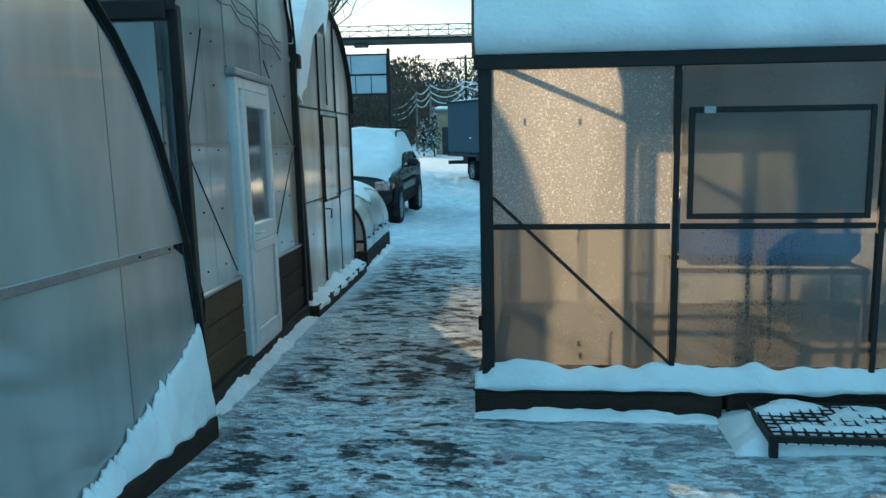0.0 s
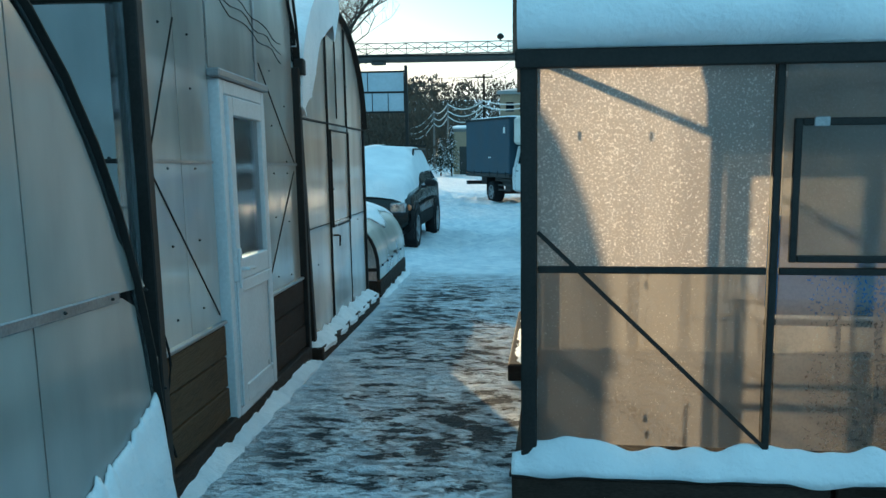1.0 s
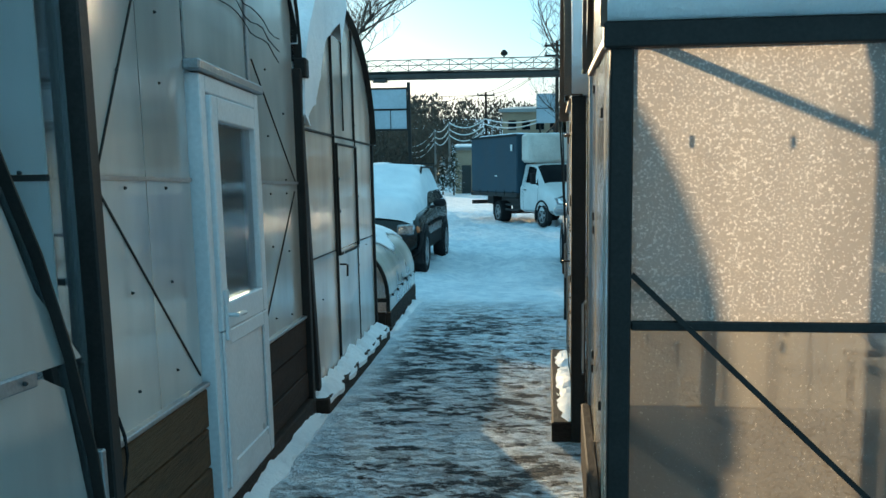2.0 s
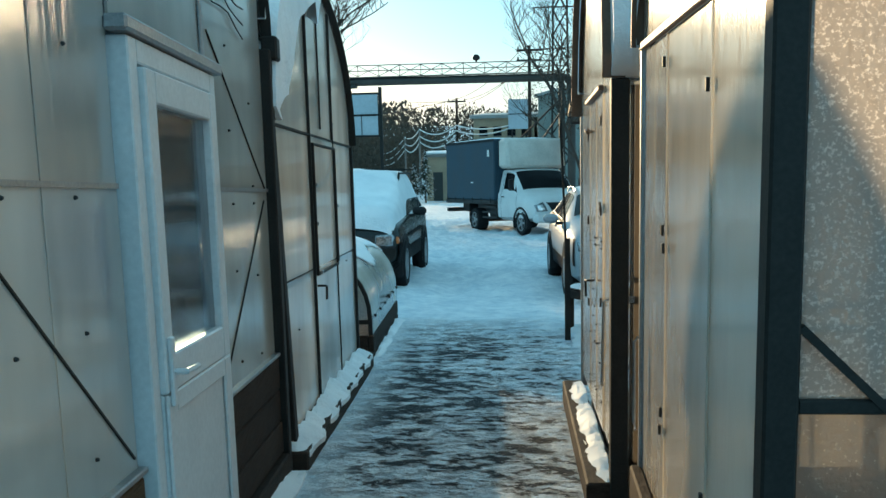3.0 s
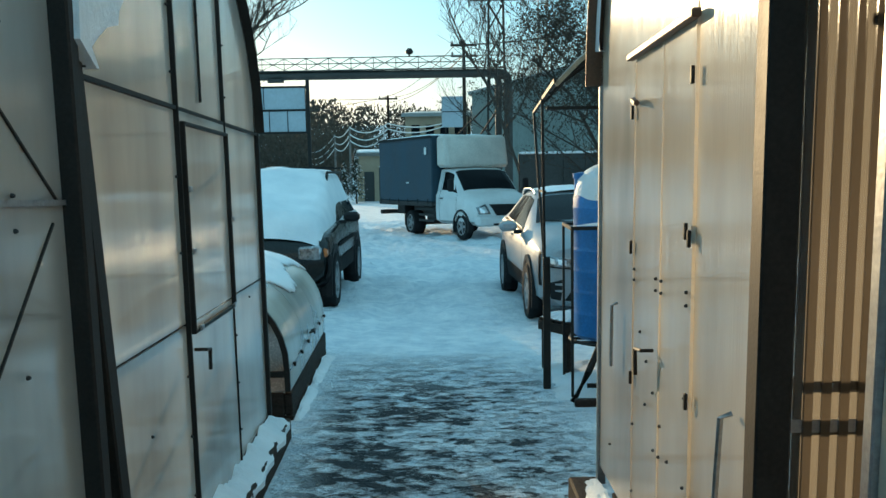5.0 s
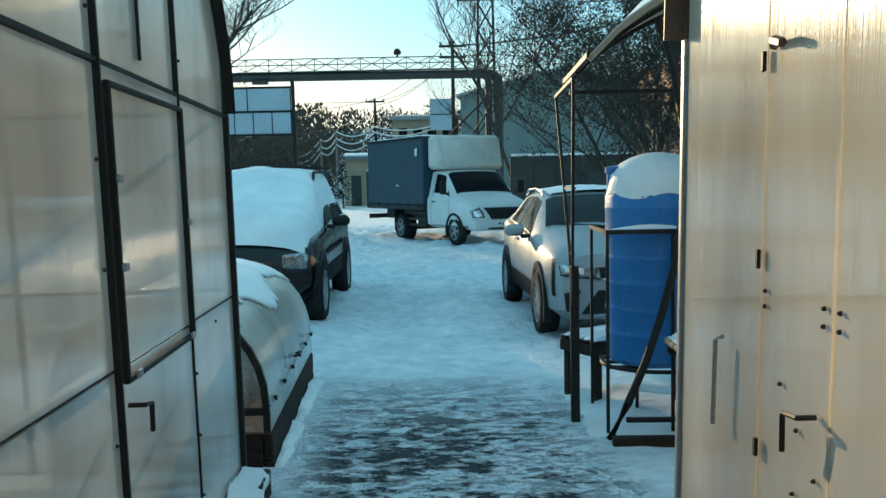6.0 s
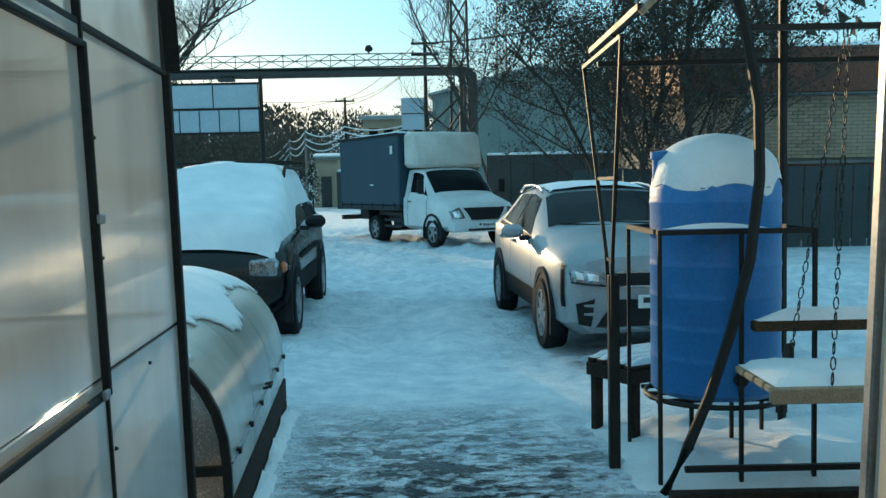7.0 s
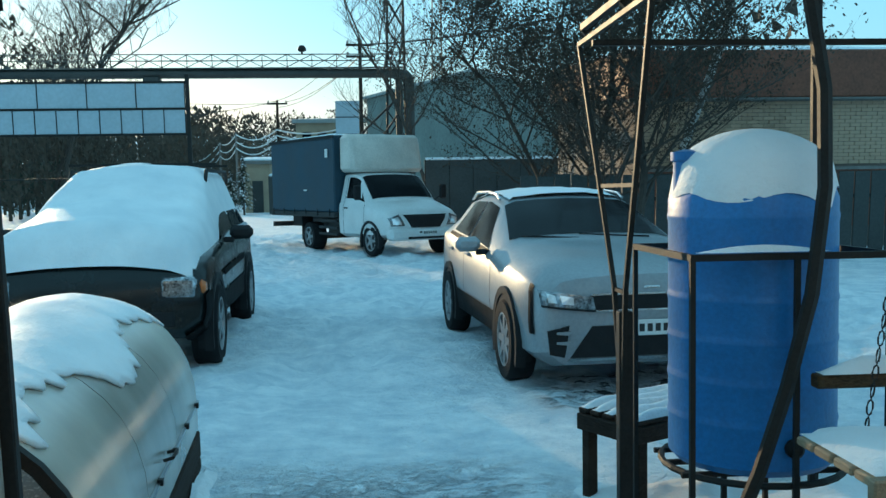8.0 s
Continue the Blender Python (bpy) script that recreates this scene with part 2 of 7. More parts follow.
STEEL_GREY = material("zinc_steel", (0.33, 0.34, 0.35), 0.42, 0.8, 0.2, 8, 80, 0.05)
STEEL_BROWN = material("brown_sheet_metal", (0.12, 0.065, 0.04), 0.5, 0.2, 0.25, 8, 80, 0.05)
WOOD_DARK = material("tarred_board", (0.030, 0.020, 0.015), 0.75, 0, 0.5, 5, 45, 0.35, (1, 0.25, 3), rand=0.2, spec=0.15)
WOOD = material("weathered_plank", (0.060, 0.037, 0.02), 0.7, 0, 0.55, 5, 40, 0.5, (1, 0.25, 3), rand=0.3, spec=0.15)
WOOD_PALE = material("pale_plank", (0.26, 0.19, 0.12), 0.65, 0, 0.35, 6, 40, 0.3, (3, 0.4, 3), rand=0.25)
UPVC = material("white_plastic", (0.66, 0.67, 0.68), 0.32, 0, 0.1, 4, 50, 0.02)
RUBBER = material("tyre_rubber", (0.014, 0.014, 0.015), 0.85, 0, 0.3, 10, 80, 0.2, spec=0.2)
SOIL = material("dark_soil", (0.035, 0.028, 0.022), 0.95, 0, 0.5, 3, 30, 0.6)
SCREW = material("screw_head", (0.03, 0.03, 0.03), 0.5, 0.5, 0.2)


# ---------------------------------------------------------------- building blocks
def part(name, bm, mat, parent=None, label="", smooth=False, m=None):
    """Links a bmesh as one mesh object under a thing or a part."""
    if m is not None:
        bmesh.ops.transform(bm, matrix=m, verts=bm.verts)
    bmesh.ops.recalc_face_normals(bm, faces=bm.faces)
    me = bpy.data.meshes.new(name)
    bm.to_mesh(me)
    bm.free()
    me.materials.append(mat)
    if smooth:
        me.polygons.foreach_set("use_smooth", [True] * len(me.polygons))
        me.set_sharp_from_angle(angle=radians(40))
    ob = new(name, me)
    ob.parent = parent
    if label:
        ob["label"] = label
    return ob


def thing(name, label, category, m=None, group="", kind=""):
    ob = new(name)
    ob.empty_display_size = 0.2
    ob.matrix_world = m or Matrix()
    return tagged(ob, label, category, group, kind)


def box(bm, x0, x1, y0, y1, z0, z1, bevel=0.0):
    r = bmesh.ops.create_cube(bm, size=1)
    vs = r["verts"]
    for v in vs:
        v.co = Vector(((x0 + x1) / 2 + v.co.x * (x1 - x0), (y0 + y1) / 2 + v.co.y * (y1 - y0), (z0 + z1) / 2 + v.co.z * (z1 - z0)))
    if bevel:
        es = {e for v in vs for e in v.link_edges}
        bmesh.ops.bevel(bm, geom=list(es), offset=bevel, segments=1, affect="EDGES")
    return bm


def cube(*a, bevel=0.0):
    return box(bmesh.new(), *a, bevel=bevel)


def tube(bm, pts, r, seg=6, r2=None, closed=False, up=None):
    """A round or square rod along a line of points, tapering from r to r2."""
    pts = [Vector(p) for p in pts]
    rings, n = [], len(pts)
    for i, p in enumerate(pts):
        a, b = pts[i - 1] if (i or closed) else p, pts[(i + 1) % n] if (i < n - 1 or closed) else p
        d = (b - a).normalized()
        ref = Vector(up) if up else (Vector((0, 0, 1)) if abs(d.z) < 0.9 else Vector((1, 0, 0)))
        s = d.cross(ref).normalized()
        q = s.cross(d)
        rad = r if r2 is None else r + (r2 - r) * i / max(1, n - 1)
        off = math.pi / 4 if seg == 4 else 0
        rings.append([bm.verts.new(p + rad * (math.cos(off + 2 * math.pi * k / seg) * s + math.sin(off + 2 * math.pi * k / seg) * q)) for k in range(seg)])
    for i in range(n if closed else n - 1):
        a, b = rings[i], rings[(i + 1) % n]
        for k in range(seg):
            bm.faces.new((a[k], a[(k + 1) % seg], b[(k + 1) % seg], b[k]))
    if not closed:
        bm.faces.new(rings[0][::-1])
        bm.faces.new(rings[-1])
    return bm


def rod(pts, r, seg=6, r2=None, closed=False):
    return tube(bmesh.new(), pts, r, seg, r2, closed)


def lathe(bm, prof, seg=24, axis="z", centre=(0, 0, 0)):
    """Turns a profile of (radius, height) about an axis."""
    rings = []
    for r, h in prof:
        ring = []
        for k in range(seg):
            a = 2 * math.pi * k / seg
            p = (r * math.cos(a), r * math.sin(a), h) if axis == "z" else (h, r * math.cos(a), r * math.sin(a))
            ring.append(bm.verts.new(Vector(centre) + Vector(p)))
        rings.append(ring)
    for a, b in zip(rings, rings[1:]):
        for k in range(seg):
            bm.faces.new((a[k], a[(k + 1) % seg], b[(k + 1) % seg], b[k]))
    bm.faces.new(rings[0][::-1])
    bm.faces.new(rings[-1])
    return bm


def slab(bm, outline, w0, w1, back=True):
    """A flat plate in the u-h plane from w0 to w1."""
    a = [bm.verts.new((u, w0, h)) for u, h in outline]
    b = [bm.verts.new((u, w1, h)) for u, h in outline]
    bm.faces.new(a)
    if back:
        bm.faces.new(b[::-1])
    for i in range(len(a)):
        j = (i + 1) % len(a)
        bm.faces.new((a[i], b[i], b[j], a[j]))
    return bm


def rough_grid(nu, nv, at):
    """A sheet of points at(i / nu, j / nv)."""
    bm = bmesh.new()
    g = [[bm.verts.new(at(i / nu, j / nv)) for j in range(nv + 1)] for i in range(nu + 1)]
    for i in range(nu):
        for j in range(nv):
            bm.faces.new((g[i][j], g[i + 1][j], g[i + 1][j + 1], g[i][j + 1]))
    return bm


KNOTS_Y = (-30, -5, 0, 5.2, 9.4, 12.6, 17.9, 30, 52, 130, 300, 900)
KNOTS_Z = (1.6, 0.45, 0.06, -0.39, -0.83, -1.1, -1.5, -2.45, -4.1, -10, -17, -17)


def fall(y):
    """Height of the ground, which falls away along the lane."""
    return float(sum(np.interp(y + d, KNOTS_Y, KNOTS_Z) for d in (-1.5, -0.75, 0, 0.75, 1.5)) / 5)


def facing(x, y, slant, slope, left):
    """Local axes for a house that turns its gable to the lane: u along the lane, w away from it, h up; its rails follow the fall of the ground."""
    w = (-1, slant, 0) if left else (1, -slant, 0)
    return Matrix(((slant, w[0], 0, 0), (1, w[1], 0, 0), (-slope, 0, 1, 0), (0, 0, 0, 1))), Matrix.Translation((x, y, fall(y)))


def on_slope(x, y, turn, lift=0.0):
    """A pose on the ground, nose along +y turned by some degrees, tipped with the fall."""
    d = 0.8
    n = Vector((0, -(fall(y + d) - fall(y - d)) / (2 * d), 1)).normalized()
    tip = Vector((0, 0, 1)).rotation_difference(n).to_matrix().to_4x4()
    return Matrix.Translation((x, y, fall(y) + lift)) @ tip @ pose(0, 0, 0, 0, 0, turn)


# ---------------------------------------------------------------- ground
def ground_mesh():
    xs = sorted(set([-260, -160, -100, -70, -50, -38, -30, -24, -19, -15, -12, -10, -8.5, -7.5] + [round(-6.5 + 0.11 * i, 3) for i in range(100)] + [5, 6, 7.5, 9, 11, 14, 18, 24, 32, 45, 70, 110, 170, 260]))
    ys = sorted(set([-30, -20, -12, -7, -4, -2, -1] + [round(0.11 * i, 3) for i in range(210)] + [23.5 + 0.35 * i for i in range(50)] + [42, 45, 49, 54, 60, 68, 78, 90, 110, 135, 170, 220, 300, 420, 600, 900]))
    bm = bmesh.new()
    g = []
    for x in xs:
        row = []
        for y in ys:
            near = 1.0 if -7 < x < 5 and 0 < y < 40 else 0.0
            lane = -2.2 - 0.08 * (y - 6) < x < -0.6 - 0.03 * (y - 6) and y < 13
            z = fall(y)
            if near:
                n1 = noise.noise((x * 0.9, y * 0.7, 3))
                n2 = noise.noise((x * 3.1, y * 3.1, 8))
                n3 = noise.noise((x * 7.7, y * 7.7, 5))
                if lane:
                    z += 0.008 * n1 + 0.006 * n2
                else:
                    z += 0.02 * n1 + 0.012 * n2 + 0.005 * n3
                if y > 14:                      # churned wheel ruts in the yard
                    k = min(1, (y - 14) / 3)
                    rut = math.sin((x + 0.5 * math.sin(y * 0.22) + 0.12 * y) * 3.1) + 0.6 * noise.noise((x * 2.2, y * 1.1, 6))
                    clod = 0.5 - abs(noise.noise((x * 2.6 + n1, y * 2.3, 11)))
                    z += k * (0.02 * rut + 0.08 * noise.noise((x * 1.6, y * 2.0, 1)) + 0.10 * clod + 0.05 * n2 + 0.05 * noise.noise((x * 5.3, y * 4.6, 2)))
            row.append(bm.verts.new((x, y, z)))
        g.append(row)
    for i in range(len(xs) - 1):
        for j in range(len(ys) - 1):
            bm.faces.new((g[i][j], g[i + 1][j], g[i + 1][j + 1], g[i][j + 1]))
    return bm


tagged(part("ground", ground_mesh(), SNOW_GROUND, smooth=True), "trampled snow over dark wet paving, falling away down the lane", "ground", kind="structure")


def ridge(name, label, m, at, length, h0, w0, seed, lumps=3.0):
    """A bank of snow along the foot of a wall: u along, from w = -w0 to the wall."""
    def pt(a, b):
        u = a * length
        k = 0.55 + 0.45 * noise.noise((u * lumps, seed, 0)) + 0.35 * noise.noise((u * lumps * 3.3, seed, 4))
        k = max(0.06, k) * min(1, 8 * a + 0.2, 8 * (1 - a) + 0.2)
        s = math.sin(b * math.pi / 2)
        wob = 1 + 0.25 * noise.noise((u * 4, seed + 9, b))
        return (u, -w0 * (1 - b) * (0.8 + 0.2 * k) * wob - 0.012, h0 * k * s ** 1.3 + 0.012 * noise.noise((u * 11, b * 5, seed)))
    bm = rough_grid(int(length * 22) + 4, 7, pt)
    # close it down to the ground behind
    ret = bmesh.ops.extrude_edge_only(bm, edges=[e for e in bm.edges if e.is_boundary])
    for v in ret["geom"]:
        if isinstance(v, bmesh.types.BMVert):
            v.co.z = -0.03
    ob = part(name, bm, SNOW, None, "", True, m)
    ob.matrix_world = at
    return tagged(ob, label, "snow", kind="stuff")


# ---------------------------------------------------------------- greenhouses
def arch(W, wall, rise, n=20, power=1.0):
    """Outline over the gable: up the wall, over the arch, down again."""
    pts = [(0.0, 0.0)] if wall > 0.02 else []
    for i in range(n + 1):
        a = math.pi * (1 - i / n)
        pts.append((W / 2 + W / 2 * math.cos(a), wall + rise * abs(math.sin(a)) ** power))
    return pts + ([(W, 0.0)] if wall > 0.02 else [])


def top_at(prof, u):
    us, hs = [p[0] for p in prof], [p[1] for p in prof]
    best = 0
    for (a, h), (b, k) in zip(prof, prof[1:]):
        if min(a, b) - 1e-6 <= u <= max(a, b) + 1e-6:
            best = max(best, h if abs(b - a) < 1e-6 else h + (k - h) * (u - a) / (b - a), k if abs(b - a) < 1e-6 else 0)
    return best


def gable_panel(prof, u0, u1, h0, h1=None, w=0.0, thick=0.008):
    """A sheet between two uprights, cut to the arch where it reaches it."""
    n = 8
    top = [(u0 + (u1 - u0) * i / n, min(h1 or 9, top_at(prof, u0 + (u1 - u0) * i / n) - 0.012)) for i in range(n + 1)]
    if h1 and all(abs(h - h1) < 1e-6 for _, h in top):
        top = [top[0], top[-1]]
    return slab(bmesh.new(), [(u0, h0)] + [p for p in top if p[1] > h0 + 0.01] + [(u1, h0)], w, w + thick, False)


def roof_shell(prof, depth, off=0.0, thick=0.008, w0=0.0):
    """The sheet bent over the hoops."""
    bm = bmesh.new()
    c = Vector((sum(p[0] for p in prof) / len(prof), 0))
    def ring(o, w):
        out = []
        for i, (u, h) in enumerate(prof):
            a, b = prof[max(0, i - 1)], prof[min(len(prof) - 1, i + 1)]
            d = Vector((b[0] - a[0], b[1] - a[1])).normalized()
            out.append(bm.verts.new((u - d.y * o, w, h + d.x * o)))
        return out
    rs = [ring(off, w0), ring(off + thick, w0), ring(off + thick, depth), ring(off, depth)]
    for a, b in zip(rs, rs[1:] + rs[:1]):
        for i in range(len(prof) - 1):
            bm.faces.new((a[i], a[i + 1], b[i + 1], b[i]))
    for i in (0, -1):
        bm.faces.new([r[i] for r in rs])
    return bm


def roof_snow(prof, depth, thick, seed, lo=0.0, w0=-0.03, steep=0.75, upto=99.0, hang=0.0):
    """Snow lying on a curved roof, thick at the crown and ragged at its lower edge; lo: height below which none lies."""
    idx = [i for i, p in enumerate(prof) if p[1] > lo and p[0] < upto]
    pts = [prof[i] for i in idx]
    n = len(pts) - 1
    nv = int(depth * 7)
    def pt(a, b, out):
        i = min(n - 1, int(a * n))
        f = a * n - i
        u, h = pts[i][0] + (pts[i + 1][0] - pts[i][0]) * f, pts[i][1] + (pts[i + 1][1] - pts[i][1]) * f
        d = Vector((pts[i + 1][0] - pts[i][0], pts[i + 1][1] - pts[i][1])).normalized()
        w = w0 + (depth - w0) * b
        edge = min(1.0, a / 0.03, (1 - a) / 0.03)
        k = (thick * (steep + (1 - steep) * abs(d.x)) * (0.85 + 0.3 * noise.noise((a * 4, w * 0.9, seed)) + 0.10 * noise.noise((a * 14, w * 4, seed)))) * edge ** 0.5 * min(1, (b + 0.015) / 0.03) ** 0.4
        o = k if out else 0.0
        return (u - d.y * (0.012 + o), w, h + d.x * (0.012 + o))
    m1, m2 = n * 3, nv
    bm = rough_grid(m1, m2, lambda a, b: pt(a, b, True))
    g2 = bmesh.ops.extrude_edge_only(bm, edges=[e for e in bm.edges if e.is_boundary])
    # pull the skirt back onto the sheet
    cx = sum(p[0] for p in pts) / len(pts)
    cz = min(p[1] for p in pts)
    for v in g2["geom"]:
        if isinstance(v, bmesh.types.BMVert):
            d = Vector((v.co.x - cx, 0, v.co.z - cz))
            v.co -= d.normalized() * (thick * 0.95 * min(1, 0.08 + max(0, d.z) / 0.3) + (hang * min(1, max(0, d.z) / 0.7) if v.co.y < 0 else 0))
    return bm


def frame_arch(prof, w, r=0.02, seg=4):
    return rod([(u, w, h) for u, h in prof], r, seg)


def rivets(bm, spots, w=-0.006, r=0.006):
    for u, h in spots:
        lathe(bm, [(r, 0), (r, -0.004), (r * 0.55, -0.009)], 8, "z", (0, 0, 0))
        vs = list(bm.verts)[-24:]
        for v in vs:
            v.co = Vector((u + v.co.x, w + v.co.z, h + v.co.y))
    return bm


def hoop_body(house, m, W, wall, rise, depth, sheet_mat, frame_mat, trim_mat, snow_lo, snow_thick, seed, base=0.12, ribs=1.0, lip=0.05, power=1.0, over=0.03, upto=99.0, hang=0.0):
    """Shell, hoops, trim and base of a walk-in greenhouse; returns its outline."""
    prof = [(u, h + base) for u, h in arch(W, wall - base, rise, 22, power)]
    part("roof", roof_shell(prof, depth, 0.012, 0.008, 0.0), POLY_CLEAR, house, "", True, m)
    k = 0
    while k * ribs < depth + 0.01:
        part("hoop", frame_arch(prof, 0.03 + min(depth - 0.06, k * ribs), 0.018), frame_mat, house, "", False, m)
        k += 1
    part("edge_trim", roof_shell(prof[1:-1], 0.03, 0.022, 0.006, -lip), trim_mat, house, "", True, m)
    part("back_panel", gable_panel(prof, 0.01, W - 0.01, base + 0.01, None, depth - 0.02), POLY_CLEAR, house, "", False, m)
    for h in (base + 0.02, wall * 0.55, wall):
        part("side_rail", rod([(0.0, 0.05, h), (0.0, depth - 0.05, h)], 0.015, 4), frame_mat, house, "", False, m)
        part("side_rail", rod([(W, 0.05, h), (W, depth - 0.05, h)], 0.015, 4), frame_mat, house, "", False, m)
    part("ridge_pole", rod([(W / 2, 0.05, base + wall - base + rise - 0.03), (W / 2, depth - 0.05, wall + rise - 0.03)], 0.015, 4), frame_mat, house, "", False, m)
    if snow_thick:
        part("roof_snow", roof_snow(prof, depth, snow_thick, seed, snow_lo, -over, 0.75, upto, hang), SNOW, house, "smooth blanket of snow on the roof", True, m)
    part("soil_floor", cube(0.03, W - 0.03, 0.06, depth - 0.04, -0.15, 0.06), SOIL, house, "dark bare soil inside", False, m)
    return prof


def greenhouse_boarded():
    """Wide greenhouse with a white door and dark boards below its sheets."""
    m, at = facing(-2.01, 4.62, -0.1, 0.095, True)
    W, wall, rise, depth = 3.12, 2.17, 1.25, 4.5
    g = thing("greenhouse", "large arched polycarbonate greenhouse with a white door and dark wooden plinth", "greenhouse", at)
    prof = hoop_body(g, m, W, wall, rise, depth, POLY, STEEL_DARK, STEEL_DARK, wall + 0.02, 0.2, 3, 0.12, 1.1)
    d0, d1, dt = 1.06, 1.98, 1.93
    for a, b, h0, h1 in ((0.06, 0.55, 0.66, 1.5), (0.06, 0.55, 1.51, None), (0.55, d0 - 0.03, 0.66, 1.5), (0.55, d0 - 0.03, 1.51, None), (d0, d1, dt + 0.06, None), (d1 + 0.03, W - 0.06, 0.66, 1.5), (d1 + 0.03, W - 0.06, 1.51, None)):
        part("sheet", gable_panel(prof, a + 0.004, b - 0.004, h0, h1), POLY, g, "", False, m)
    # corner posts, uprights, rails, braces
    for u, r, mat in ((0.03, 0.034, STEEL_DARK), (W - 0.03, 0.034, STEEL_DARK)):
        part("corner_post", cube(u - r, u + r, -0.05, 0.03, 0.0, wall + 0.03, bevel=0.006), mat, g, "", False, m)
    for u in (d0 - 0.015, d1 + 0.015):
        part("upright", cube(u - 0.02, u + 0.02, 0.012, 0.05, 0.12, top_at(prof, u) - 0.03), STEEL_GREY, g, "", False, m)
    part("joint_strip", cube(d1 - 0.005, d1 + 0.035, -0.012, -0.001, dt + 0.05, top_at(prof, d1 + 0.03) - 0.04, bevel=0.003), STEEL_GREY, g, "", False, m)
    for a, b in ((0.06, d0 - 0.04), (d1 + 0.04, W - 0.06)):
        part("rail", cube(a, b, 0.015, 0.045, 1.49, 1.52), STEEL_DARK, g, "", False, m)
        part("rail", cube(a, b, 0.015, 0.045, 0.64, 0.67), STEEL_DARK, g, "", False, m)
        part("joint_strip", cube(a, b, -0.01, -0.001, 1.495, 1.51), STEEL_GREY, g, "", False, m)
    part("rail", cube(0.06, W - 0.06, 0.015, 0.045, wall - 0.02, wall + 0.01), STEEL_DARK, g, "", False, m)
    for a, b in (((0.1, 1.45), (0.55, 2.15)), ((0.1, 1.5), (1.0, 0.7)), ((d1 + 0.1, 2.12), (W - 0.1, 1.5)), ((d1 + 0.1, 0.72), (W - 0.15, 1.45))):
        part("brace", rod([(a[0], -0.003, a[1]), (b[0], -0.003, b[1])], 0.0045, 4), STEEL_DARK, g, "", False, m)
    # planks
    for a, b in ((0.07, d0 - 0.03), (d1 + 0.03, W - 0.06)):
        for i in range(3):
            part("plank", cube(a, b - 0.004 * i, -0.02 + 0.003 * (i % 2), 0.012, 0.13 + i * 0.172, 0.13 + i * 0.172 + 0.165, bevel=0.006), WOOD if a < 1 else WOOD_DARK, g, "", False, m)
    part("plank_cap", cube(0.07, d0 - 0.02, -0.028, 0.012, 0.645, 0.665, bevel=0.004), STEEL_GREY, g, "", False, m)
    part("plank_cap", cube(d1 + 0.02, W - 0.06, -0.028, 0.012, 0.645, 0.665, bevel=0.004), STEEL_GREY, g, "", False, m)
    part("base_board", cube(-0.01, W, -0.05, 0.0, -0.1, 0.12, bevel=0.008), WOOD_DARK, g, "", False, m)
    part("corner_strip", cube(-0.1, -0.07, -0.06, -0.03, 0.0, 0.7, bevel=0.004), STEEL_GREY, g, "", False, m)
    part("cable", rod([(0.1 + 0.05 * math.sin(i * 0.9), -0.03, 0.75 - i * 0.07) for i in range(9)], 0.006, 5), RUBBER, g, "thin black cable", False, m)
    bm = bmesh.new()
    rivets(bm, [(u, h) for u in (0.34, 0.72) for h in (0.78, 1.12, 1.47, 1.85, 2.1)] + [(d1 + 0.35, h) for h in (0.75, 1.15, 1.44, 1.75, 2.1)] + [(W - 0.4, h) for h in (0.72, 1.1, 1.44, 1.52, 1.9)])
    tagged(part("screws", bm, SCREW, g, "", False, m), kind="stuff")
    # door
    door = part("door", cube(d0 + 0.075, d1 - 0.075, -0.055, 0.0, 0.16, 0.86, bevel=0.006), UPVC, g, "white plastic door with a window", False, m)
    fr = bmesh.new()
    for a in ((d0, d0 + 0.07, 0.10, dt), (d1 - 0.07, d1, 0.10, dt), (d0 + 0.07, d1 - 0.07, dt - 0.07, dt), (d0 + 0.07, d1 - 0.07, 0.10, 0.15)):
        box(fr, a[0], a[1], -0.05, 0.02, a[2], a[3], 0.005)
    part("door_frame", fr, UPVC, g, "", False, m)
    sash = bmesh.new()
    s0, s1 = d0 + 0.075, d1 - 0.075
    for a in ((s0, s0 + 0.085, 0.861, dt - 0.08), (s1 - 0.085, s1, 0.861, dt - 0.08), (s0 + 0.085, s1 - 0.085, dt - 0.18, dt - 0.08), (s0 + 0.085, s1 - 0.085, 0.861, 0.98), (s0, s0 + 0.09, 0.16, 0.859), (s1 - 0.09, s1, 0.16, 0.859), (s0 + 0.09, s1 - 0.09, 0.16, 0.27), (s0 + 0.09, s1 - 0.09, 0.79, 0.859)):
        box(sash, a[0], a[1], -0.07, -0.056 if a[3] < 0.86 else -0.0, a[2], a[3], 0.006)
    part("sash", sash, UPVC, door, "", False, m)
    part("pane", cube(s0 + 0.085, s1 - 0.085, -0.04, -0.032, 0.98, dt - 0.18), GLASS, door, "clear window pane", False, m).visible_shadow = False
    for z in (1.42,):
        part("glazing_bar", cube(s0 + 0.085, s1 - 0.085, -0.02, -0.005, z, z + 0.02), STEEL_DARK, door, "", False, m)
    hd = bmesh.new()
    box(hd, s0 + 0.02, s0 + 0.055, -0.085, -0.07, 0.82, 1.04, 0.004)
    tube(hd, [(s0 + 0.037, -0.08, 0.93), (s0 + 0.037, -0.12, 0.93), (s0 + 0.16, -0.12, 0.925)], 0.011, 6)
    part("handle", hd, UPVC, door, "", False, m)
    part("lintel", cube(d0 - 0.05, d1 + 0.05, -0.07, 0.0, dt + 0.005, dt + 0.05, bevel=0.008), STEEL_GREY, g, "metal drip strip rimmed with frost", False, m)
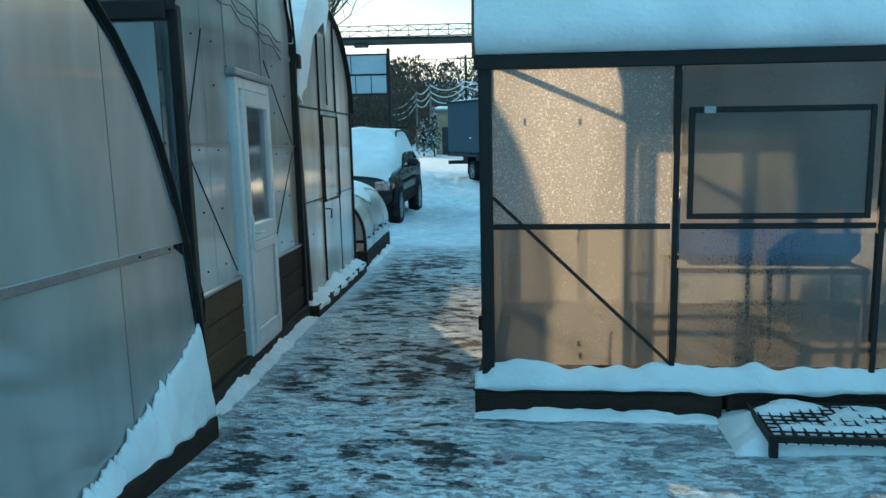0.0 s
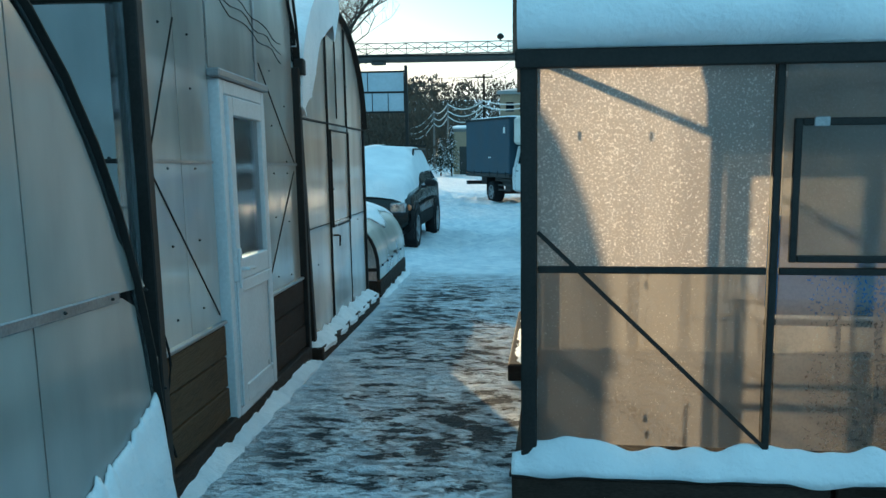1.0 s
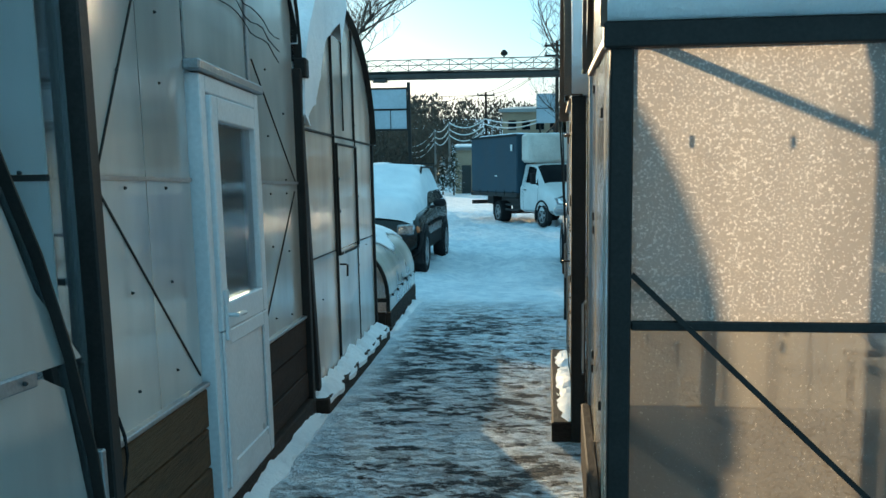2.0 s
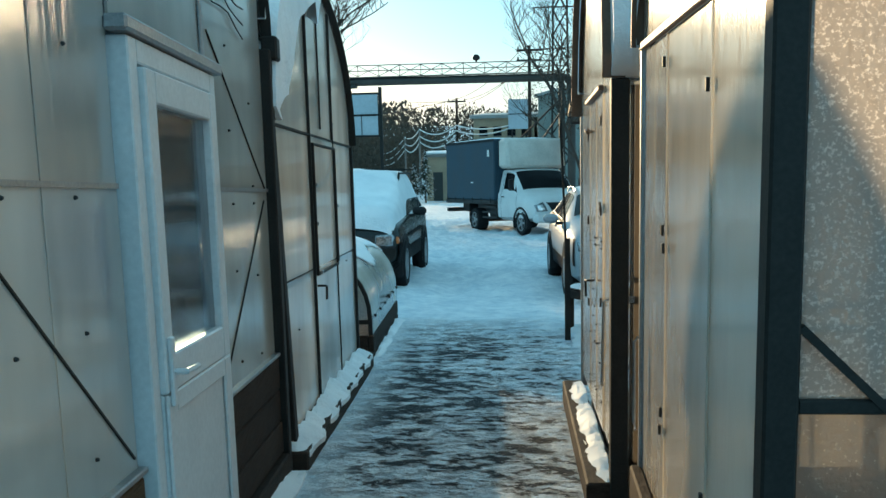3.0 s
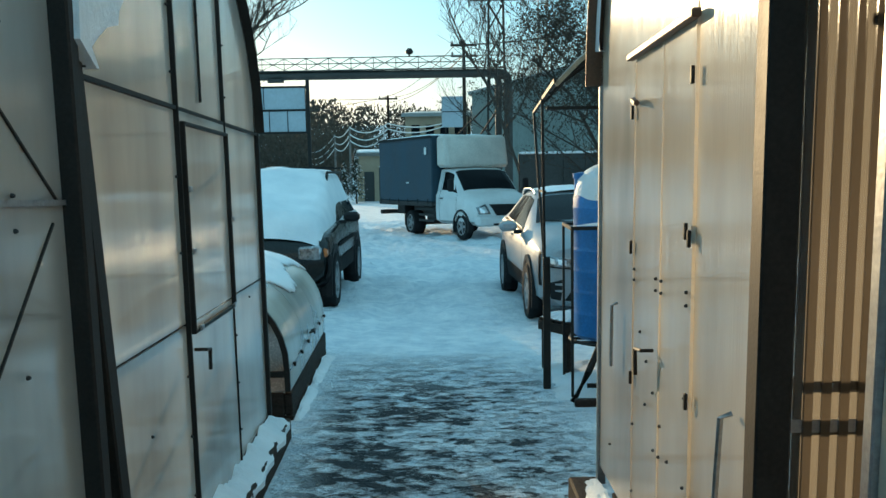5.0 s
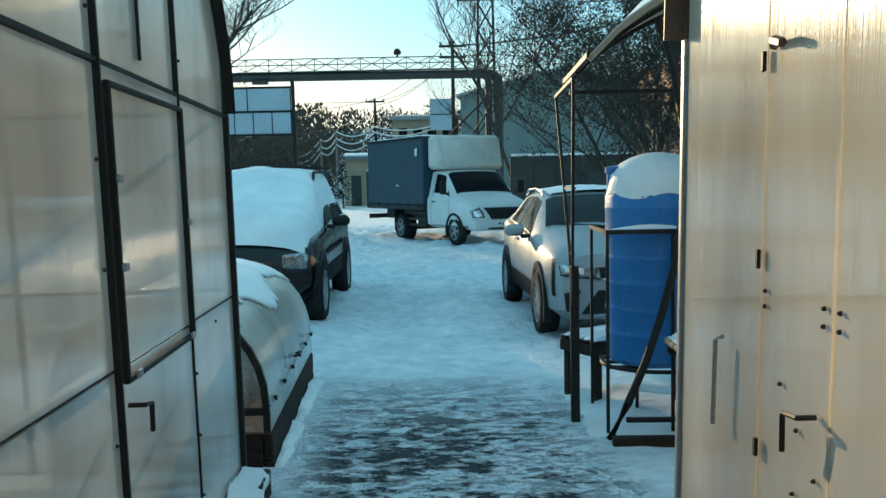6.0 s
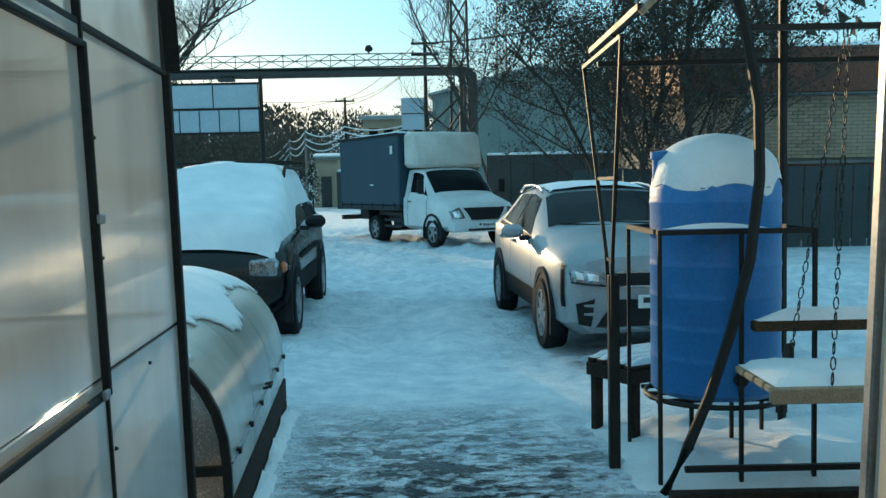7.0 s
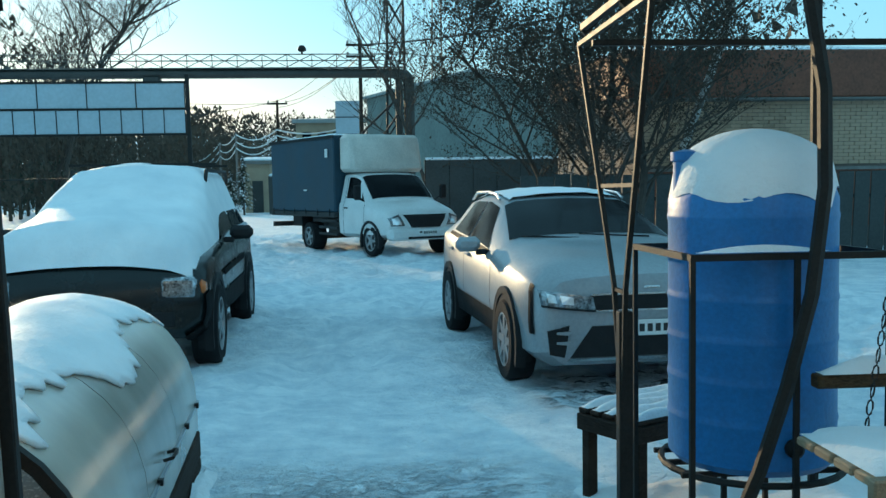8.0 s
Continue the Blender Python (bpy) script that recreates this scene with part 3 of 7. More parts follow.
    part("roof_gutter", cube(W - 0.02, W + 0.07, -0.08, 0.0, wall - 0.02, wall + 0.1, bevel=0.01), STEEL_DARK, g, "", False, m)
    for i in range(3):
        part("loose_wire", rod([(0.5 + 0.12 * k, -0.012 - 0.004 * i, 2.42 + 0.05 * i + 0.02 * math.sin(k * 1.3 + i) - 0.012 * k + 0.03 * noise.noise((k * 0.6, i, 0))) for k in range(19)], 0.003, 4), RUBBER, g, "thin loose wire", False, m)
    # near long side, seen past the low tunnel
    for a, b in ((0.06, 0.94), (1.03, 2.0), (2.02, 3.2), (3.22, depth - 0.02)):
        for h0, h1 in ((0.3, 1.49), (1.51, wall - 0.06)):
            part("sheet", cube(-0.044, -0.036, a, b, h0, h1), POLY, g, "", False, m)
        part("side_rail", cube(-0.05, -0.03, a, b, 1.491, 1.509), STEEL_DARK, g, "", False, m)
    part("side_post", cube(-0.03, 0.03, 0.95, 1.02, 0.05, wall, bevel=0.006), STEEL_DARK, g, "", False, m)
    part("eave_beam", cube(-0.05, 0.03, 0.0, depth, wall - 0.05, wall + 0.05, bevel=0.01), STEEL_DARK, g, "", False, m)
    ridge("snow_bank", "strip of drifted snow along the boarded wall", m, at, W, 0.10, 0.13, 2.0, 2.5)
    return g


def greenhouse_hoop():
    """Round-topped greenhouse with a hatch door, deep snow on its roof."""
    m, at = facing(-2.34, 7.84, -0.08, 0.085, True)
    W, wall, rise, depth = 3.02, 1.88, 0.98, 4.0
    g = thing("greenhouse", "round-topped polycarbonate greenhouse with deep snow on its roof", "greenhouse", at)
    prof = hoop_body(g, m, W, wall, rise, depth, POLY, STEEL_DARK, STEEL_DARK, wall - 0.03, 0.27, 7, 0.12, 1.0, 0.05, 1.0, 0.075, 1.65, 0.17)
    d0, d1 = 1.1, 2.02
    cuts = ((0.05, d0 - 0.01), (d0 + 0.01, d1 - 0.01), (d1 + 0.01, W - 0.05))
    for a, b in cuts:
        for h0, h1 in ((0.14, 1.0), (1.01, wall - 0.02), (wall, None)):
            part("sheet", gable_panel(prof, a + 0.003, b - 0.003, h0, h1, 0.0 if a != cuts[1][0] or h1 is None else -0.012), POLY, g, "", False, m)
    for u in (d0, d1):
        part("joint_strip", cube(u - 0.006, u + 0.006, -0.018, 0.02, 0.12, top_at(prof, u) - 0.02), STEEL_DARK, g, "", False, m)
    part("joint_strip", cube((d0 + d1) / 2 - 0.004, (d0 + d1) / 2 + 0.004, -0.01, 0.02, wall + 0.05, top_at(prof, 1.5) - 0.03), STEEL_DARK, g, "", False, m)
    for h in (wall - 0.01,):
        part("rail", cube(0.02, W - 0.02, -0.012, 0.03, h - 0.007, h + 0.007), STEEL_DARK, g, "", False, m)
    for a, b in ((0.05, d0), (d1, W - 0.05)):
        part("rail", cube(a, b, 0.012, 0.04, 0.99, 1.02), STEEL_DARK, g, "", False, m)
    part("brace", rod([(0.1, 0.04, 0.5), (d0 - 0.05, 0.04, 0.85)], 0.01, 4), STEEL_DARK, g, "", False, m)
    fr = bmesh.new()
    for a in ((d0 + 0.02, d0 + 0.036, 0.96, wall - 0.06), (d1 - 0.036, d1 - 0.02, 0.96, wall - 0.06), (d0 + 0.036, d1 - 0.036, 0.96, 0.978), (d0 + 0.036, d1 - 0.036, wall - 0.076, wall - 0.06)):
        box(fr, a[0], a[1], -0.034, -0.0121, a[2], a[3], 0.004)
    hatch = part("hatch_frame", fr, STEEL_DARK, g, "window hatch in the door", False, m)
    for u, h in ((d0 + 0.1, 0.978), (d1 - 0.1, 0.978), (d0 + 0.035, 1.3), (d0 + 0.035, 1.55), (d1 - 0.035, 1.4)):
        part("latch", cube(u - 0.02, u + 0.02, -0.046, -0.0345, h - 0.012, h + 0.012, bevel=0.003), STEEL_GREY, hatch, "", False, m)
    part("handle", rod([(d0 + 0.06, -0.012, 0.89), (d0 + 0.06, -0.06, 0.89), (d0 + 0.13, -0.06, 0.88), (d0 + 0.14, -0.055, 0.79)], 0.008, 6), STEEL_DARK, g, "", False, m)
    for u, mat in ((0.0, STEEL_DARK),):
        post = cube(-0.11, -0.03, -0.045, 0.03, 0.0, wall + 0.02, bevel=0.006)
        for v in post.verts:                # it has sunk askew
            v.co.x += 0.22 * (1 - v.co.z / wall)
        part("corner_post", post, mat, g, "", False, m)
    part("corner_post", cube(W - 0.02, W + 0.015, -0.02, 0.03, 0.05, wall, bevel=0.004), STEEL_DARK, g, "", False, m)
    part("base_board", cube(-0.02, W + 0.05, -0.13, 0.0, -0.14, 0.10, bevel=0.01), WOOD_DARK, g, "", False, m)
    bm = bmesh.new()
    rivets(bm, [(u, h) for u in (d0 - 0.06, d1 + 0.06) for h in (0.3, 0.55, 0.8, 1.3, 1.6, 2.0, 2.25)] + [(1.55, h) for h in (2.0, 2.3, 2.55)] + [(0.5, 0.7), (2.5, 0.95)])
    tagged(part("screws", bm, SCREW, g, "", False, m), kind="stuff")
    ridge("snow_bank", "lumpy snow lying on the base board of the round greenhouse", m, at @ Matrix.Translation((0, 0, 0.09)), W + 0.05, 0.13, 0.14, 5.0, 3.2)
    return g


def greenhouse_low_hoop():
    """Hoop greenhouse whose arch springs from the ground."""
    m, at = facing(-1.85, 1.43, 0.0, 0.085, True)
    W, depth = 2.9, 4.0
    g = thing("greenhouse", "hoop greenhouse of pale polycarbonate with snow thrown against its wall", "greenhouse", at)
    prof = hoop_body(g, m, W, 0.16, 2.1, depth, POLY, STEEL_DARK, STEEL_DARK, 2.0, 0.1, 11, 0.1, 1.0, 0.03)
    for a, b in ((0.02, 1.05), (1.05, 2.15), (2.15, W - 0.02)):
        for h0, h1 in ((0.12, 1.0), (1.02, None)):
            if top_at(prof, (a + b) / 2) > h0 + 0.1:
                part("sheet", gable_panel(prof, a + 0.004, b - 0.004, h0, h1), POLY, g, "", False, m)
    part("rail", cube(0.15, W - 0.24, -0.012, 0.02, 0.99, 1.03, bevel=0.004), STEEL_GREY, g, "", False, m)
    for u in (1.05, 2.15):
        part("upright", cube(u - 0.015, u + 0.015, 0.012, 0.04, 0.1, top_at(prof, u) - 0.02), STEEL_DARK, g, "", False, m)
    bm = bmesh.new()
    rivets(bm, [(2.3, 1.01), (2.6, 1.01), (2.85, 1.01), (2.95, 0.6), (2.65, 1.5)], -0.014)
    tagged(part("screws", bm, SCREW, g, "", False, m), kind="stuff")
    part("base_board", cube(-0.02, W + 0.0, -0.07, 0.0, -0.12, 0.11, bevel=0.008), WOOD_DARK, g, "", False, m)
    # snow splashed up the sheet
    def pt(a, b):
        u = 1.5 + a * (W - 1.52)
        hi = 0.02 + 0.46 * a ** 1.3 + 0.05 * noise.noise((u * 4, 2, 1)) + 0.05 * noise.noise((u * 21, 3, 1)) + 0.03 * noise.noise((u * 55, 3, 1))
        h = 0.10 + b * max(0.05, hi)
        t = 0.055 * (1 - b) ** 0.6 + 0.02 * noise.noise((u * 8, h * 8, 0)) * (1 - b)
        return (u, -0.011 - max(0, t), h)
    bm = rough_grid(150, 14, pt)
    sn = part("snow_splash", bm, SNOW, None, "", True, m)
    sn.matrix_world = at
    so = sn.modifiers.new("thickness", "SOLIDIFY")
    so.thickness, so.offset = 0.01, 1
    tagged(sn, "snow thrown up against the greenhouse wall", "snow", kind="stuff")
    return g


def cold_frame():
    """Low bread-box tunnel: sheet bent over a timber frame, its end to the camera."""
    slant = -0.08
    m = Matrix(((1, slant, 0, 0), (-slant, 1, 0, 0), (0, -0.075, 1, 0), (0, 0, 0, 1)))
    at = Matrix.Translation((-3.72, 11.25, fall(11.25)))
    W, L = 1.16, 2.5
    g = thing("cold_frame", "low rounded polycarbonate cold frame, frosted with snow, on dark boards", "cold frame", at)
    prof = [(W / 2 - W / 2 * math.cos(math.pi * i / 18), 0.32 + 0.62 * math.sin(math.pi * i / 18) ** 0.85) for i in range(19)]
    prof = [(0.0, 0.2)] + prof + [(W, 0.2)]
    for k in range(3):
        a, b = L * k / 3 + 0.004, L * (k + 1) / 3 - 0.004
        part("sheet", roof_shell(prof, b, 0.01, 0.008, a), POLY_SILVER, g, "", True, m)
        part("hoop", frame_arch(prof, a + 0.02, 0.014), STEEL_DARK, g, "", False, m)
    part("hoop", frame_arch(prof, 0.0, 0.026), STEEL_DARK, g, "", False, m)
    part("hoop", frame_arch(prof, L - 0.02, 0.014), STEEL_DARK, g, "", False, m)
    part("end_panel", gable_panel([(u, h) for u, h in prof], 0.02, W - 0.02, 0.2, None, 0.01), POLY_FROST, g, "", False, m)
    part("end_panel", gable_panel([(u, h) for u, h in prof], 0.02, W - 0.02, 0.2, None, L - 0.03), POLY, g, "", False, m)
    part("cross_bar", cube(0.0, W, -0.02, 0.02, 0.30, 0.34), STEEL_DARK, g, "", False, m)
    for k in range(2):
        for u0, u1 in ((-0.02, 0.03), (W - 0.03, W + 0.025)):
            part("plank", cube(u0, u1, 0, L, -0.12 + k * 0.155, 0.03 + k * 0.155, bevel=0.008), WOOD_DARK, g, "", False, m)
    part("plank", cube(0.03, W - 0.03, -0.01, 0.03, -0.1, 0.19, bevel=0.008), WOOD_DARK, g, "", False, m)
    # lid rail with fasteners
    part("lid_rail", rod([(W + 0.02, 0.0, 0.35), (W + 0.02, L, 0.35)], 0.009, 4), STEEL_GREY, g, "", False, m)
    for k in range(6):
        y = 0.15 + k * 0.44
        part("fastener", cube(W + 0.018, W + 0.04, y, y + 0.03, 0.345, 0.37), STEEL_DARK, g, "", False, m)
    part("handle", rod([(W + 0.02, 1.2, 0.40), (W + 0.06, 1.2, 0.41), (W + 0.06, 1.32, 0.41), (W + 0.02, 1.32, 0.40)], 0.008, 5), STEEL_DARK, g, "", False, m)
    # snow that has half slid off
    def pt(a, b):
        reach = 0.60 + 0.12 * noise.noise((b * L * 1.2, 0, 4)) + 0.09 * abs(noise.noise((b * L * 7, 1, 4)))
        s = 0.18 + a * (reach - 0.1)
        i = min(len(prof) - 2, int(s * (len(prof) - 1)))
        f = s * (len(prof) - 1) - i
        u, h = prof[i][0] + (prof[i + 1][0] - prof[i][0]) * f, prof[i][1] + (prof[i + 1][1] - prof[i][1]) * f
        d = Vector((prof[i + 1][0] - prof[i][0], prof[i + 1][1] - prof[i][1])).normalized()
        t = 0.022 + 0.035 * min(1, (1 - a) * 2.5) * (0.6 + 0.5 * noise.noise((a * 6, b * 9, 2))) * min(1, b * 20, (1 - b) * 20)
        return (u - d.y * t, 0.02 + b * (L - 0.04), h + d.x * t)
    sn = part("snow_cover", rough_grid(26, 60, pt), SNOW, g, "snow half slid off the curved lid", True, m)
    so = sn.modifiers.new("thickness", "SOLIDIFY")
    so.thickness, so.offset = 0.012, 1
    m2 = Matrix(((slant, -1, 0, 0), (1, slant, 0, 0), (-0.075, 0, 1, 0), (0, 0, 0, 1)))
    ridge("snow_bank", "snow caught along the boards of the cold frame", m2, at @ Matrix.Translation((W + 0.03, 0, -0.02)), L, 0.09, 0.1, 15.0)
    return g


def greenhouse_frosted():
    """Greenhouse whose long wall meets the walker; frost on the inside of its sheets."""
    m, at = facing(-0.46, 4.95, -0.03, 0.04, False)
    W, wall, rise, depth = 2.02, 1.93, 1.0, 5.0
    g = thing("greenhouse", "greenhouse with frosted sheets, dark frame and thick snow on its roof", "greenhouse", at)
    base = 0.2
    prof = [(u, h + base) for u, h in arch(W, wall - base, rise, 22)]
    part("roof", roof_shell(prof[1:-1], depth, 0.012, 0.008, 0.0), POLY, g, "", True, m)
    part("roof_snow", roof_snow(prof, depth, 0.2, 21, wall - 0.01), SNOW, g, "thick smooth slab of snow on the roof", True, m)
    part("edge_trim", roof_shell(prof[1:-1], 0.02, 0.024, 0.01, -0.05), STEEL_BROWN, g, "", True, m)
    for k in range(6):
        part("hoop", frame_arch(prof[1:-1], 0.03 + k * 0.98, 0.016), STEEL_DARK, g, "", False, m)
    # wall across the walker's way: bays between posts
    def F(a, b, h0, h1):
        # single sheet with turned-in edges
        bm = slab(bmesh.new(), [(a, h0), (a, h1), (b, h1), (b, h0)], 0.0, 0.008, False)
        for v in bm.verts:
            v.co.x, v.co.y = v.co.y, v.co.x
        return bm
    
    bays = ((0.05, 0.98), (1.03, 2.02), (2.06, 3.04), (3.08, 4.06), (4.1, 4.96))
    for i, (a, b) in enumerate(bays):
        part("sheet", F(a, b, 0.27, 1.03), POLY_DIM if i else POLY_MIST, g, "misted clear sheet" if i else "", False, m)
        part("sheet", F(a, b, 1.05, 1.87), POLY_MIST if i else POLY_FROST, g, "", False, m)
        part("rail", cube(-0.012, 0.02, a, b, 1.025, 1.055, bevel=0.004), STEEL_DARK, g, "", False, m)
        part("post", cube(-0.02, 0.03, b + 0.008, b + 0.04, 0.2, 1.9, bevel=0.005), STEEL_DARK, g, "", False, m)
    part("corner_post", cube(-0.03, 0.04, -0.02, 0.048, 0.12, 1.93, bevel=0.006), STEEL_DARK, g, "", False, m)
    part("eave_beam", cube(-0.05, 0.03, -0.04, depth, 1.87, 1.945, bevel=0.006), STEEL_DARK, g, "", False, m)
    part("brace", rod([(-0.012, 0.05, 1.2), (-0.012, 1.0, 0.28)], 0.012, 4), STEEL_DARK, g, "", False, m)
    # framed vent in the second bay
    vf = bmesh.new()
    for a, b, h0, h1 in ((1.06, 1.09, 1.08, 1.66), (1.95, 1.98, 1.08, 1.66), (1.09, 1.95, 1.08, 1.11), (1.09, 1.95, 1.63, 1.66)):
        box(vf, -0.035, -0.009, a, b, h0, h1, 0.004)
    vent = part("vent_frame", vf, STEEL_DARK, g, "hinged vent window", False, m)
    part("hinge", cube(-0.045, -0.036, 1.13, 1.19, 1.625, 1.665, bevel=0.003), STEEL_GREY, vent, "", False, m)
    part("sheet", cube(-0.028, -0.02, 1.09, 1.95, 1.11, 1.63), POLY_MIST, vent, "", False, m)
    part("base_board", cube(-0.06, 0.0, -0.06, 1.27, -0.14, 0.13, bevel=0.008), WOOD_DARK, g, "", False, m)
    part("base_board", cube(-0.03, 0.0, 1.3, depth, -0.14, 0.13, bevel=0.008), WOOD_DARK, g, "", False, m)
    part("sill_plate", cube(-0.07, 0.02, -0.07, depth, 0.131, 0.15, bevel=0.004), STEEL_DARK, g, "", False, m)
    part("base_board", cube(0.0, W, -0.05, 0.0, -0.2, 0.2, bevel=0.008), WOOD_DARK, g, "", False, m)
    part("back_panel", cube(0.0, W, depth - 0.02, depth - 0.01, 0.2, 1.9), POLY_CLEAR, g, "", False, m)
    part("far_side", cube(W - 0.01, W, 0.03, depth, 0.2, 1.9), POLY_MIST, g, "", False, m)
    part("soil_floor", cube(0.03, W - 0.03, 0.06, depth - 0.04, -0.15, 0.16), SOIL, g, "dark bare soil inside", False, m)
    # gable to the lane
    cuts = (0.04, 0.62, 1.38, 1.7, W - 0.03)
    for a, b in zip(cuts, cuts[1:]):
        part("sheet", gable_panel(prof, a + 0.003, b - 0.003, 0.2, wall - 0.015), POLY_SILVER, g, "", False, m)
    part("sheet", gable_panel(prof, 0.03, W - 0.03, wall + 0.01, None), POLY_SILVER, g, "", False, m)
    part("lip", cube(0.0, W, -0.022, -0.001, wall - 0.014, wall + 0.016, bevel=0.004), STEEL_BROWN, g, "", False, m)
    for u in (0.62, 1.38):
        part("joint_strip", cube(u - 0.004, u + 0.004, -0.006, -0.001, 0.2, wall - 0.02), POLY_SILVER, g, "", False, m)
    part("corner_post", cube(W - 0.03, W + 0.01, -0.015, 0.03, 0.1, wall, bevel=0.004), STEEL_GREY, g, "", False, m)
    for u, h in ((1.38, 1.82), (1.38, 1.26), (1.36, 1.2), (1.38, 0.62), (1.4, 0.55), (0.62, 1.7), (0.62, 0.6)):
        part("hinge", cube(u - 0.008, u + 0.008, -0.02, -0.0095, h - 0.018, h + 0.018, bevel=0.002), STEEL_DARK, g, "", False, m)
    for u in (1.9,):
        part("bolt_rod", rod([(u, -0.03, 0.78), (u, -0.045, 0.76), (u, -0.045, 0.42), (u - 0.03, -0.045, 0.40)], 0.007, 5), STEEL_GREY, g, "", False, m)
    # snow on the sill
    def pt(a, b):
        u = -0.06 + a * 4.0
        hi = 0.12 + 0.05 * noise.noise((u * 2.6, 1, 0)) + 0.035 * noise.noise((u * 8, 1, 3))
        if a < 0.02:
            hi *= 0.75
        ang = b * math.pi / 2
        return (-0.002 - 0.085 * (1 - math.sin(ang) ** 2) * (1 + 0.3 * noise.noise((u * 6, 5, 0))), u, 0.15 - 0.05 * max(0, noise.noise((u * 3.7, 7, 0))) * (b < 0.1) + hi * math.sin(ang))
    sn = part("sill_snow", rough_grid(170, 8, pt), SNOW, None, "", True, m)
    sn.matrix_world = at
    so = sn.modifiers.new("thickness", "SOLIDIFY")
    so.thickness, so.offset = 0.03, -1
    tagged(sn, "lumpy strip of snow lying on the greenhouse sill", "snow", kind="stuff")
    fm = Matrix(((0, 1, 0, 0), (1, 0, 0, 0), (0, 0, 1, 0), (0, 0, 0, 1)))
    ridge("snow_bank", "broken snow at the foot of the frosted greenhouse", m @ fm, at @ Matrix.Translation((-0.06, -0.06, -0.0)), 1.3, 0.07, 0.10, 31.0, 4.0)
    return g


def greenhouse_silver():
    """Greenhouse with a silvery gable: sheet door, bolts and hooks."""
    m, at = facing(-0.60, 7.35, -0.04, 0.085, False)
    W, wall, rise, depth = 2.26, 1.98, 1.05, 4.0
    g = thing("greenhouse", "silvery polycarbonate greenhouse with a closed sheet door and brown roof trim", "greenhouse", at)
    prof = hoop_body(g, m, W, wall, rise, depth, POLY, STEEL_DARK, STEEL_BROWN, wall - 0.0, 0.22, 17, 0.2, 1.0, 0.07)
    cuts = (0.05, 0.62, 1.02, 1.46, W - 0.03)
    for a, b in zip(cuts, cuts[1:]):
        part("sheet", gable_panel(prof, a + 0.003, b - 0.003, 0.2, None, 0.0 if a not in (0.62, 1.02) else -0.006), POLY_SILVER, g, "", False, m)
    for u in cuts[1:-1]:
        part("joint_strip", cube(u - 0.004, u + 0.004, -0.010, -0.001, 0.22, wall + 0.0), POLY_SILVER, g, "", False, m)
    part("corner_post", cube(-0.03, 0.05, -0.03, 0.05, 0.0, wall + 0.0, bevel=0.006), STEEL_DARK, g, "", False, m)
    rb = bmesh.new()
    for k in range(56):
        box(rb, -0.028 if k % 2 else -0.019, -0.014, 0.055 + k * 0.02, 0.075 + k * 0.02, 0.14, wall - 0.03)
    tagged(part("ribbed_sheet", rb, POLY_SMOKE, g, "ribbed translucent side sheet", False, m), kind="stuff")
    part("side_post", cube(-0.04, 0.02, 0.5, 0.56, 0.0, wall, bevel=0.006), STEEL_DARK, g, "", False, m)
    part("side_rail", cube(-0.02, 0.01, 0.05, 1.0, 0.98, 1.01), STEEL_GREY, g, "", False, m)
    part("corner_post", cube(W - 0.02, W + 0.015, -0.012, 0.03, 0.1, wall, bevel=0.004), STEEL_GREY, g, "", False, m)
    part("door_lip", cube(0.58, 1.5, -0.035, -0.007, 1.99, 2.015, bevel=0.004), STEEL_BROWN, g, "", False, m)
    for u, h in ((0.62, 1.84), (1.46, 1.80), (0.62, 1.38), (0.62, 0.9), (1.46, 1.3), (0.66, 1.4), (1.44, 0.8)):
        part("hinge", cube(u - 0.008, u + 0.008, -0.024, -0.0135, h - 0.025, h + 0.025, bevel=0.002), STEEL_DARK, g, "", False, m)
    part("turn_latch", rod([(1.40, -0.015, 1.83), (1.34, -0.04, 1.835), (1.28, -0.04, 1.82)], 0.012, 5), STEEL_BROWN, g, "", False, m)
    part("handle", rod([(1.08, -0.012, 0.97), (1.08, -0.055, 0.97), (1.15, -0.06, 0.965), (1.16, -0.055, 0.87)], 0.007, 6), STEEL_DARK, g, "", False, m)
    part("bolt_rod", rod([(0.2, -0.012, 0.97), (0.2, -0.04, 0.96), (0.24, -0.045, 0.55), (0.28, -0.04, 0.53)], 0.008, 5), STEEL_GREY, g, "", False, m)
    part("bolt_rod", rod([(1.75, -0.012, 1.05), (1.75, -0.035, 1.04), (1.76, -0.035, 0.78)], 0.007, 5), STEEL_GREY, g, "", False, m)
    bm = bmesh.new()
    rivets(bm, [(u, h) for u in (0.66, 0.98, 1.06, 1.42) for h in (0.35, 0.62, 1.18, 1.22)] + [(0.75 + i * 0.11, 0.55 + 0.09 * i) for i in range(6)] + [(1.42, 0.3), (1.9, 0.4), (0.66, 0.9), (1.2, 0.75)], -0.009)
    tagged(part("screws", bm, SCREW, g, "", False, m), kind="stuff")
    part("base_board", cube(-0.02, W + 0.05, -0.14, 0.0, -0.16, 0.12, bevel=0.01), WOOD_DARK, g, "", False, m)
    ridge("snow_bank", "snow heaped on the base board of the silvery greenhouse", m, at @ Matrix.Translation((0, 0, 0.11)), W, 0.085, 0.12, 41.0, 2.4)
    return g


greenhouse_low_hoop()
greenhouse_boarded()
greenhouse_hoop()
cold_frame()
greenhouse_frosted()
greenhouse_silver()

